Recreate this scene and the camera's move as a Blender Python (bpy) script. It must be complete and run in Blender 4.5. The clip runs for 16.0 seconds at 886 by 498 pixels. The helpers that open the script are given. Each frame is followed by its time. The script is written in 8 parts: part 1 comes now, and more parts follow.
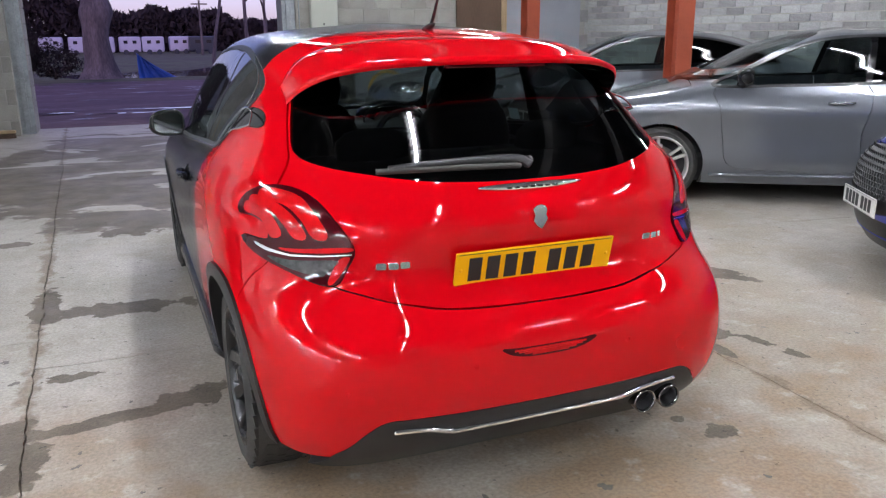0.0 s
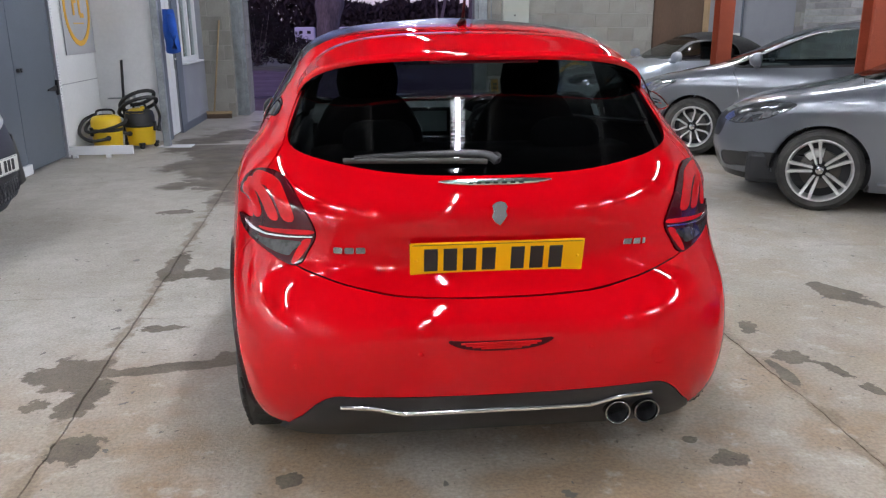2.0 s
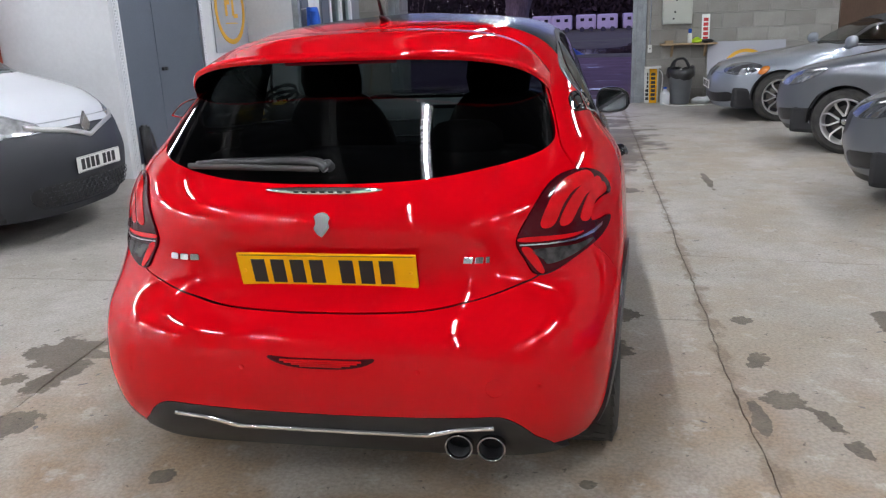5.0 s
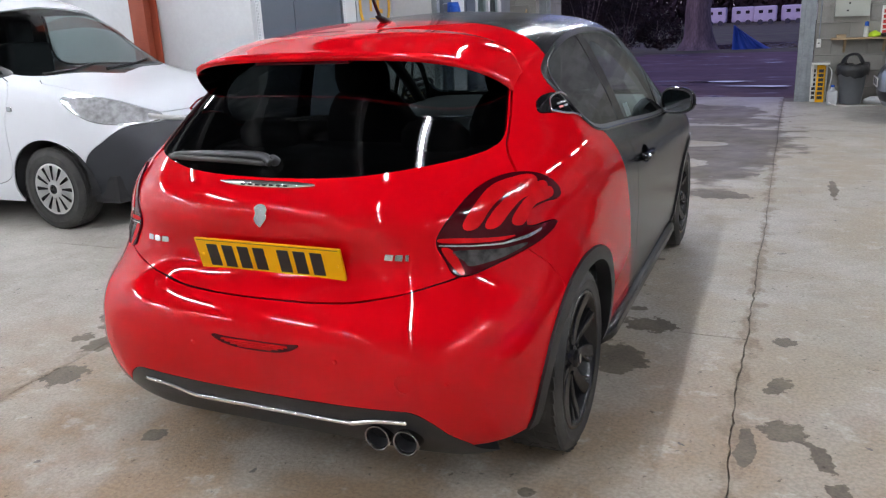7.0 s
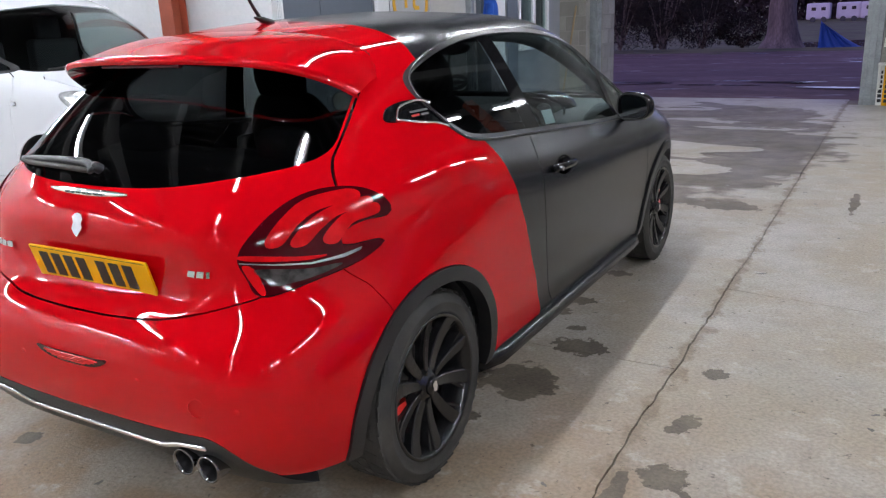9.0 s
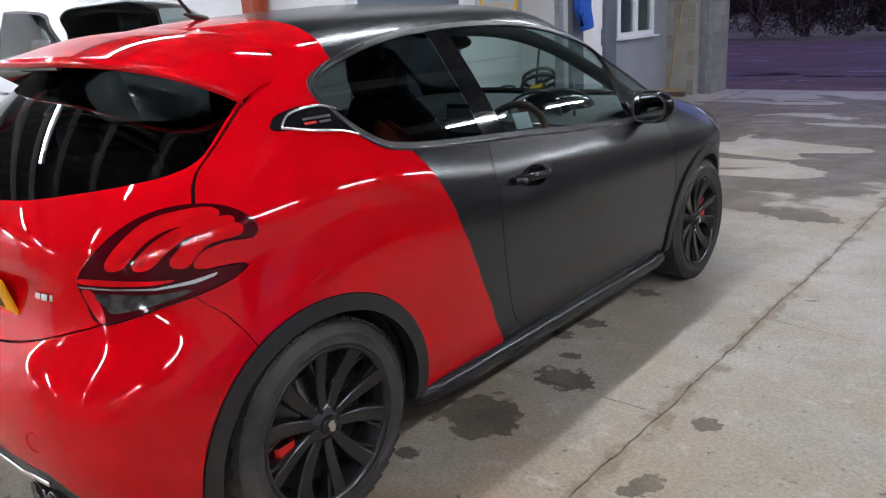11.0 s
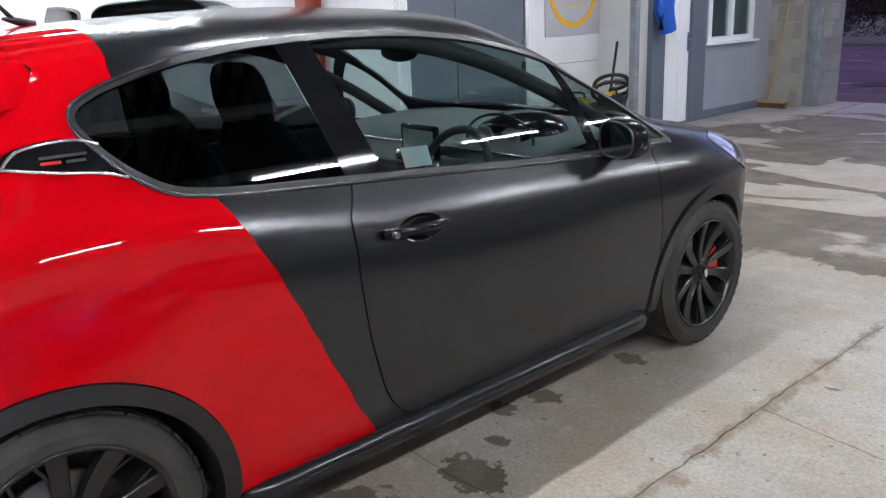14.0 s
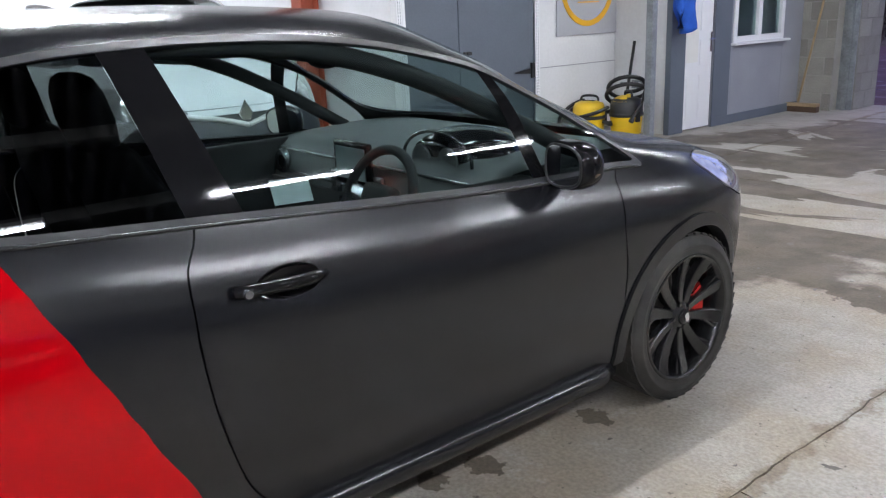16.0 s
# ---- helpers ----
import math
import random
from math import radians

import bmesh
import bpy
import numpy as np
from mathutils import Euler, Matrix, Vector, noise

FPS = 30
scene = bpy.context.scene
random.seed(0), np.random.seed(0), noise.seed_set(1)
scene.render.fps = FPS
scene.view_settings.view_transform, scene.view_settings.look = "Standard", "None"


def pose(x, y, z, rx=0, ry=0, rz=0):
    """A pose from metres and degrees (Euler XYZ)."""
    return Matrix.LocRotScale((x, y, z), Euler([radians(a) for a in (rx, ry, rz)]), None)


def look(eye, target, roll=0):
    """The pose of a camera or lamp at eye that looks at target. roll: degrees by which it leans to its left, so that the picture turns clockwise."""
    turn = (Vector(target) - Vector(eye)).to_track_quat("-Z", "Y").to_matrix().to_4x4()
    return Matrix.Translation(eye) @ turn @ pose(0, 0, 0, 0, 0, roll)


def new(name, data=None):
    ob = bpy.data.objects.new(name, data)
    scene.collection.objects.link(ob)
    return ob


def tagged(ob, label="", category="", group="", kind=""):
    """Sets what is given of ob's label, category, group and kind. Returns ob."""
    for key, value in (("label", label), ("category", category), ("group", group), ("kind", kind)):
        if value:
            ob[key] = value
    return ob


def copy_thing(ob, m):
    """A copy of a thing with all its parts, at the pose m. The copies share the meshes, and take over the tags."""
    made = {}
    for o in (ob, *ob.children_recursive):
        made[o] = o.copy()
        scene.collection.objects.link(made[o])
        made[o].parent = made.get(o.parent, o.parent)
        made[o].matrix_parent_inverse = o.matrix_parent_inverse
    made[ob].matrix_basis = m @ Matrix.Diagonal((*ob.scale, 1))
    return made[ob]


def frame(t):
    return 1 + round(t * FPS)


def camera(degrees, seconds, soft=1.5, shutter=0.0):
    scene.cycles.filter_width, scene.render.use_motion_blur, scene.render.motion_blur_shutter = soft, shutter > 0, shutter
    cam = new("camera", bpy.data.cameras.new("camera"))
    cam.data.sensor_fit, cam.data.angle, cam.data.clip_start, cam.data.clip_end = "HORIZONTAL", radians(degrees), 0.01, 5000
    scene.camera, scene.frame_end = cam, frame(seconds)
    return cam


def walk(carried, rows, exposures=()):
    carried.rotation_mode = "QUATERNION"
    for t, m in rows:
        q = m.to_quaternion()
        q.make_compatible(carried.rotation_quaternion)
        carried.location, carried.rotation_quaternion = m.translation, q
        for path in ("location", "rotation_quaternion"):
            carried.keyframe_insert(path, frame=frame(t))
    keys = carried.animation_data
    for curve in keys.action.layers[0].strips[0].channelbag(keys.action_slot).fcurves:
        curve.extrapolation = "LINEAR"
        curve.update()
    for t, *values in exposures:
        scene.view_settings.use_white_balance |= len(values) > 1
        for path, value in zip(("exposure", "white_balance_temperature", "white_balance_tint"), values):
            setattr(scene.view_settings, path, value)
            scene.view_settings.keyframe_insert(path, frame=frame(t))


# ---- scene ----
import functools

cam = camera(58.9, 16.0, 1.25)
PATH = [
    (0, (-1.087, -3.778, 1.415), (-0.364, -1.992, 0.882), -0.4),
    (0.5, (-0.891, -3.802, 1.406), (-0.331, -1.958, 0.873), -0.3),
    (1, (-0.745, -3.828, 1.419), (-0.305, -1.952, 0.883), -0.1),
    (1.5, (-0.562, -3.915, 1.419), (-0.261, -2.015, 0.872), -0.4),
    (2, (-0.371, -4.021, 1.428), (-0.187, -2.108, 0.876), -0.4),
    (2.5, (-0.219, -4.012, 1.416), (-0.112, -2.092, 0.865), -0.3),
    (3, (-0.022, -3.943, 1.423), (-0.026, -2.021, 0.868), -0.3),
    (3.5, (0.098, -3.886, 1.427), (0.057, -1.966, 0.869), 0.2),
    (4, (0.289, -3.865, 1.42), (0.162, -1.951, 0.855), -0.4),
    (4.2, (0.392, -3.868, 1.426), (0.21, -1.958, 0.859), -0.8),
    (6.3, (1.123, -3.698, 1.432), (0.487, -1.887, 0.868), -3.1),
    (6.5, (1.209, -3.689, 1.432), (0.506, -1.904, 0.866), -3.0),
    (7, (1.4, -3.659, 1.43), (0.618, -1.907, 0.865), -2.6),
    (7.5, (1.54, -3.543, 1.41), (0.736, -1.801, 0.843), -2.4),
    (8, (1.679, -3.39, 1.417), (0.856, -1.659, 0.849), -1.7),
    (8.5, (1.792, -3.3, 1.417), (0.942, -1.582, 0.844), -1.8),
    (9, (1.992, -3.172, 1.419), (1.017, -1.52, 0.852), -2.5),
    (9.2, (2.073, -3.127, 1.418), (1.062, -1.496, 0.854), -2.8),
    (11.3, (2.427, -2.432, 1.398), (1.133, -1.018, 0.827), -3.5),
    (11.5, (2.486, -2.364, 1.401), (1.159, -0.979, 0.834), -3.6),
    (12, (2.525, -2.246, 1.395), (1.167, -0.892, 0.827), -3.6),
    (12.5, (2.499, -2.077, 1.388), (1.122, -0.74, 0.822), -2.9),
    (13, (2.478, -1.91, 1.396), (1.08, -0.593, 0.837), -2.4),
    (13.5, (2.476, -1.774, 1.39), (1.049, -0.491, 0.826), -2.4),
    (14, (2.488, -1.601, 1.394), (1.034, -0.35, 0.827), -2.7),
    (14.5, (2.518, -1.477, 1.392), (1.033, -0.259, 0.83), -3.0),
    (15, (2.499, -1.33, 1.379), (0.995, -0.135, 0.822), -3.2),
    (15.5, (2.411, -1.125, 1.382), (0.898, 0.058, 0.823), -3.0),
    (16, (2.367, -1.019, 1.385), (0.856, 0.162, 0.816), -2.7),
]
walk(cam, [(t, look(eye, target, roll)) for t, eye, target, roll in PATH],
     [(0, 0.22), (1.5, 0.08), (3, 0.0), (9, 0.0), (12, 0.10), (14, 0.29), (16, 0.29)])


# ---- world and light ----
world = bpy.data.worlds.new("world")
scene.world = world
world.use_nodes = True
sky = world.node_tree.nodes.new("ShaderNodeTexSky")
sky.sky_type, sky.sun_disc = "NISHITA", False
sky.sun_elevation, sky.sun_rotation = radians(30), radians(200)
dusk = world.node_tree.nodes.new("ShaderNodeMix")
dusk.data_type, dusk.blend_type = "RGBA", "MULTIPLY"
dusk.inputs["Factor"].default_value = 1.0
dusk.inputs["B"].default_value = (0.76, 0.64, 1.12, 1)
world.node_tree.links.new(sky.outputs["Color"], dusk.inputs["A"])
world.node_tree.links.new(dusk.outputs["Result"], world.node_tree.nodes["Background"].inputs["Color"])
world.node_tree.nodes["Background"].inputs["Strength"].default_value = 0.135
scene.view_settings.exposure = 0.0

sun = new("sun", bpy.data.lights.new("sun", "SUN"))
sun.data.energy, sun.data.angle, sun.data.color = 0.5, radians(15), (0.80, 0.62, 1.0)
sun.matrix_world = look((0, 40, 30), (0, 20, 0))

TUBE_POWER = 232.0

# ---- mesh helpers ----


def mesh_object(name, bm, material=None, parent=None, label="", smooth=False):
    me = bpy.data.meshes.new(name)
    bm.to_mesh(me)
    bm.free()
    if smooth:
        me.shade_smooth()
    if material:
        me.materials.append(material)
    ob = new(name, me)
    if parent:
        ob.parent = parent
    if label:
        ob["label"] = label
    return ob


def part(name, bm, material, parent, label="", smooth=False):
    return mesh_object(name, bm, material, parent, label, smooth)


def thing(name, label, category, group="", at=None):
    """An Empty at the base of a thing; its parts are parented to it."""
    ob = tagged(new(name), label, category, group)
    if at is not None:
        ob.matrix_basis = at
    return ob


def structure(name, bm, material, label="", category="", smooth=False):
    ob = mesh_object(name, bm, material, None, "", smooth)
    return tagged(ob, label, category, "", "structure")


def box(bm, lo, hi, bevel=0.0, m=None):
    """An axis-aligned box, its edges rounded by bevel."""
    r = bmesh.ops.create_cube(bm, size=1.0)
    vs = r["verts"]
    for v in vs:
        for i in range(3):
            v.co[i] = (lo[i] + hi[i]) / 2 + v.co[i] * (hi[i] - lo[i])
    if bevel > 0:
        es = list({e for v in vs for e in v.link_edges})
        g = bmesh.ops.bevel(bm, geom=es, offset=bevel, segments=2, affect="EDGES", profile=0.6)
        vs = list({v for f in g["faces"] for v in f.verts} | {v for v in vs if v.is_valid})
    if m is not None:
        bmesh.ops.transform(bm, matrix=m, verts=vs)
    return vs


def cyl(bm, r1, r2, a, b, n=24, caps=True):
    """A cylinder or cone from point a (radius r1) to point b (radius r2)."""
    a, b = Vector(a), Vector(b)
    d = b - a
    m = Matrix.Translation((a + b) / 2) @ d.to_track_quat("Z", "Y").to_matrix().to_4x4()
    return bmesh.ops.create_cone(bm, cap_ends=caps, segments=n, radius1=r1, radius2=r2, depth=d.length, matrix=m)["verts"]


def lathe(bm, profile, n=32, m=None, start=0.0, sweep=360.0):
    """Turns (radius, height) pairs round z."""
    rings, full = [], abs(sweep) >= 359.9
    count = n if full else n + 1
    for r, h in profile:
        rings.append([bm.verts.new((r * math.cos(radians(start + sweep * i / n)), r * math.sin(radians(start + sweep * i / n)), h)) for i in range(count)])
    for a, b in zip(rings, rings[1:]):
        for i in range(n):
            j = (i + 1) % count
            bm.faces.new((a[i], a[j], b[j], b[i]))
    vs = [v for ring in rings for v in ring]
    if m is not None:
        bmesh.ops.transform(bm, matrix=m, verts=vs)
    return vs


def tube(bm, points, r, n=8, closed=False, flat=1.0, up=(0, 0, 1)):
    """A round (or flattened) rod along points; r is one radius or one for each point."""
    pts = [Vector(p) for p in points]
    rs = [float(q) for q in r] if isinstance(r, (list, tuple)) else [float(r)] * len(pts)
    rings = []
    for i, p in enumerate(pts):
        q0 = pts[i - 1] if i or closed else p
        q1 = pts[(i + 1) % len(pts)] if i < len(pts) - 1 or closed else p
        d = (q1 - q0).normalized()
        side = d.cross(Vector(up))
        side = side.normalized() if side.length > 1e-4 else d.orthogonal().normalized()
        nrm = side.cross(d).normalized()
        rings.append([bm.verts.new(p + rs[i] * (math.cos(2 * math.pi * k / n) * side + flat * math.sin(2 * math.pi * k / n) * nrm)) for k in range(n)])
    pairs = list(zip(rings, rings[1:])) + ([(rings[-1], rings[0])] if closed else [])
    for a, b in pairs:
        for k in range(n):
            bm.faces.new((a[k], a[(k + 1) % n], b[(k + 1) % n], b[k]))
    if not closed:
        bm.faces.new(rings[0][::-1])
        bm.faces.new(rings[-1])
    return [v for ring in rings for v in ring]


def spline(points, n=8, closed=False):
    """Points on a Catmull-Rom curve through the given ones."""
    P = [Vector(p) for p in points]
    out, m = [], len(P)
    for i in range(m if closed else m - 1):
        if closed:
            p0, p1, p2, p3 = P[i - 1], P[i], P[(i + 1) % m], P[(i + 2) % m]
        else:
            p0, p1, p2, p3 = P[max(i - 1, 0)], P[i], P[i + 1], P[min(i + 2, m - 1)]
        for k in range(n):
            t = k / n
            out.append(0.5 * (2 * p1 + (p2 - p0) * t + (2 * p0 - 5 * p1 + 4 * p2 - p3) * t * t + (3 * p1 - p0 - 3 * p2 + p3) * t ** 3))
    if not closed:
        out.append(P[-1])
    return out


def prism(bm, outline, depth, axis="y", base=0.0):
    """A flat outline in (u, v), made thick along an axis. axis y: (x, z); axis x: (y, z); axis z: (x, y)."""
    def at(u, v, w):
        return {"y": (u, w, v), "x": (w, u, v), "z": (u, v, w)}[axis]
    a = [bm.verts.new(at(u, v, base)) for u, v in outline]
    b = [bm.verts.new(at(u, v, base + depth)) for u, v in outline]
    bm.faces.new(a)
    bm.faces.new(b[::-1])
    for i in range(len(a)):
        j = (i + 1) % len(a)
        bm.faces.new((a[j], a[i], b[i], b[j]))
    bmesh.ops.recalc_face_normals(bm, faces=bm.faces)
    return a + b


# ---- materials ----


def material(name, color, rough=0.5, metal=0.0, color2=None, scale=6.0, amount=0.5, fine=0.0, fine_scale=120.0, bump=0.0, bump_scale=60.0,
             coat=0.0, rough2=None, spec=0.5, island=0.0, obj_random=0.0, stretch=(1, 1, 1), alpha=None):
    """Principled surface with colour varied at two scales, and fine relief."""
    m = bpy.data.materials.new(name)
    m.use_nodes = True
    nt = m.node_tree
    N, L = nt.nodes, nt.links
    b = N["Principled BSDF"]
    b.inputs["Roughness"].default_value = rough
    b.inputs["Metallic"].default_value = metal
    b.inputs["Coat Weight"].default_value = coat
    b.inputs["Coat Roughness"].default_value = 0.03
    b.inputs["Specular IOR Level"].default_value = spec
    tc = N.new("ShaderNodeTexCoord")
    mp = N.new("ShaderNodeMapping")
    mp.inputs["Scale"].default_value = stretch
    L.new(tc.outputs["Object"], mp.inputs["Vector"])
    src = mp.outputs["Vector"]
    if color2 is None:
        color2 = tuple(c * 0.85 for c in color)
    n1 = N.new("ShaderNodeTexNoise")
    n1.inputs["Scale"].default_value, n1.inputs["Detail"].default_value = scale, 6.0
    L.new(src, n1.inputs["Vector"])
    rp = N.new("ShaderNodeMapRange")
    rp.inputs["From Min"].default_value, rp.inputs["From Max"].default_value = 0.35, 0.68
    rp.inputs["To Max"].default_value = amount
    L.new(n1.outputs["Fac"], rp.inputs["Value"])
    mix = N.new("ShaderNodeMix")
    mix.data_type = "RGBA"
    mix.inputs["A"].default_value, mix.inputs["B"].default_value = (*color, 1), (*color2, 1)
    L.new(rp.outputs["Result"], mix.inputs["Factor"])
    out = mix.outputs["Result"]
    if fine:
        n2 = N.new("ShaderNodeTexNoise")
        n2.inputs["Scale"].default_value, n2.inputs["Detail"].default_value = fine_scale, 4.0
        L.new(src, n2.inputs["Vector"])
        hs = N.new("ShaderNodeMapRange")
        hs.inputs["From Min"].default_value, hs.inputs["From Max"].default_value = 0.3, 0.7
        hs.inputs["To Min"].default_value, hs.inputs["To Max"].default_value = 1 - fine, 1 + fine
        L.new(n2.outputs["Fac"], hs.inputs["Value"])
        mu = N.new("ShaderNodeMix")
        mu.data_type, mu.blend_type = "RGBA", "MULTIPLY"
        mu.inputs["Factor"].default_value = 1.0
        L.new(out, mu.inputs["A"])
        L.new(hs.outputs["Result"], mu.inputs["B"])
        out = mu.outputs["Result"]
    if obj_random or island:
        if obj_random:
            rnd = N.new("ShaderNodeObjectInfo").outputs["Random"]
        else:
            rnd = N.new("ShaderNodeNewGeometry").outputs["Random Per Island"]
        k = obj_random or island
        hs = N.new("ShaderNodeMapRange")
        hs.inputs["To Min"].default_value, hs.inputs["To Max"].default_value = 1 - k, 1 + k
        L.new(rnd, hs.inputs["Value"])
        mu = N.new("ShaderNodeMix")
        mu.data_type, mu.blend_type = "RGBA", "MULTIPLY"
        mu.inputs["Factor"].default_value = 1.0
        L.new(out, mu.inputs["A"])
        L.new(hs.outputs["Result"], mu.inputs["B"])
        out = mu.outputs["Result"]
    L.new(out, b.inputs["Base Color"])
    if rough2 is not None:
        rr = N.new("ShaderNodeMapRange")
        rr.inputs["From Min"].default_value, rr.inputs["From Max"].default_value = 0.35, 0.65
        rr.inputs["To Min"].default_value, rr.inputs["To Max"].default_value = rough, rough2
        L.new(n1.outputs["Fac"], rr.inputs["Value"])
        L.new(rr.outputs["Result"], b.inputs["Roughness"])
    if bump:
        n3 = N.new("ShaderNodeTexNoise")
        n3.inputs["Scale"].default_value, n3.inputs["Detail"].default_value = bump_scale, 5.0
        L.new(src, n3.inputs["Vector"])
        bp = N.new("ShaderNodeBump")
        bp.inputs["Strength"].default_value, bp.inputs["Distance"].default_value = bump, 0.01
        L.new(n3.outputs["Fac"], bp.inputs["Height"])
        L.new(bp.outputs["Normal"], b.inputs["Normal"])
    return m


def emitter(name, color, strength):
    m = bpy.data.materials.new(name)
    m.use_nodes = True
    b = m.node_tree.nodes["Principled BSDF"]
    b.inputs["Base Color"].default_value = (*color, 1)
    b.inputs["Emission Color"].default_value = (*color, 1)
    b.inputs["Emission Strength"].default_value = strength
    return m


def glass(name, tint=(1, 1, 1), rough=0.0, see=0.9):
    """Thin clear or tinted glazing: part of the light goes straight through, the surface stays glossy."""
    m = bpy.data.materials.new(name)
    m.use_nodes = True
    N, L = m.node_tree.nodes, m.node_tree.links
    N.remove(N["Principled BSDF"])
    tr, gl, mx, fr = N.new("ShaderNodeBsdfTransparent"), N.new("ShaderNodeBsdfGlossy"), N.new("ShaderNodeMixShader"), N.new("ShaderNodeLayerWeight")
    tr.inputs["Color"].default_value = (*[c * see for c in tint], 1)
    gl.inputs["Roughness"].default_value = rough
    pw, ma = N.new("ShaderNodeMath"), N.new("ShaderNodeMath")
    pw.operation, ma.operation = "POWER", "MULTIPLY_ADD"
    pw.inputs[1].default_value = 4.0
    ma.inputs[1].default_value, ma.inputs[2].default_value = 0.80, 0.042
    fr.inputs["Blend"].default_value = 0.5
    L.new(fr.outputs["Facing"], pw.inputs[0])
    L.new(pw.outputs["Value"], ma.inputs[0])
    L.new(ma.outputs["Value"], mx.inputs["Fac"])
    L.new(tr.outputs["BSDF"], mx.inputs[1])
    L.new(gl.outputs["BSDF"], mx.inputs[2])
    L.new(mx.outputs["Shader"], N["Material Output"].inputs["Surface"])
    return m


# damp patches on the floor: x, y, half length, half width, turn in degrees
STAINS = [(-2.01, 4.82, .28, .26, -10), (-1.46, 5.67, .50, .20, 0), (-1.38, 3.08, .50, .09, -10), (-1.10, 2.38, .20, .16, 0), (-1.88, 2.24, .14, .08, 0),
          (-1.20, .55, .36, .10, -5), (-1.57, .72, .07, .28, 0), (-1.40, -.31, .11, .04, 0), (-1.66, -.80, .17, .14, 10), (-1.52, -1.05, .07, .17, -10),
          (-1.20, -.78, .30, .05, 8), (-.93, -.70, .13, .10, 20), (-1.43, -1.45, .08, .10, 0), (-1.70, -1.1, .05, .05, 0), (2.16, -.2, .08, .20, 20),
          (.82, -1.76, .06, .05, 0), (.74, -1.62, .03, .025, 0), (1.44, -.62, .04, .08, -20), (1.47, -.98, .075, .065, 0), (1.58, -1.12, .03, .10, 20),
          (1.63, -1.32, .03, .06, 10), (1.35, -1.15, .025, .17, 0), (-.66, -1.73, .05, .035, 20), (.71, 7.04, .55, .25, 0), (.94, 3.58, .22, .14, 0)]
STAINS += [(.94, 2.73, .26, .14, 0), (1.17, 4.12, .15, .14, 0), (1.77, 3.11, .03, .30, 0), (1.46, -.16, .04, .05, 0), (.76, -.54, .15, .14, 0), (.87, -.13, .11, .08, 0),
           (.78, .07, .04, .03, 0), (.69, .42, .06, .05, 0), (.72, -.88, .04, .03, 0), (.72, .91, .06, .05, 0), (.63, .24, .06, .04, 0)]


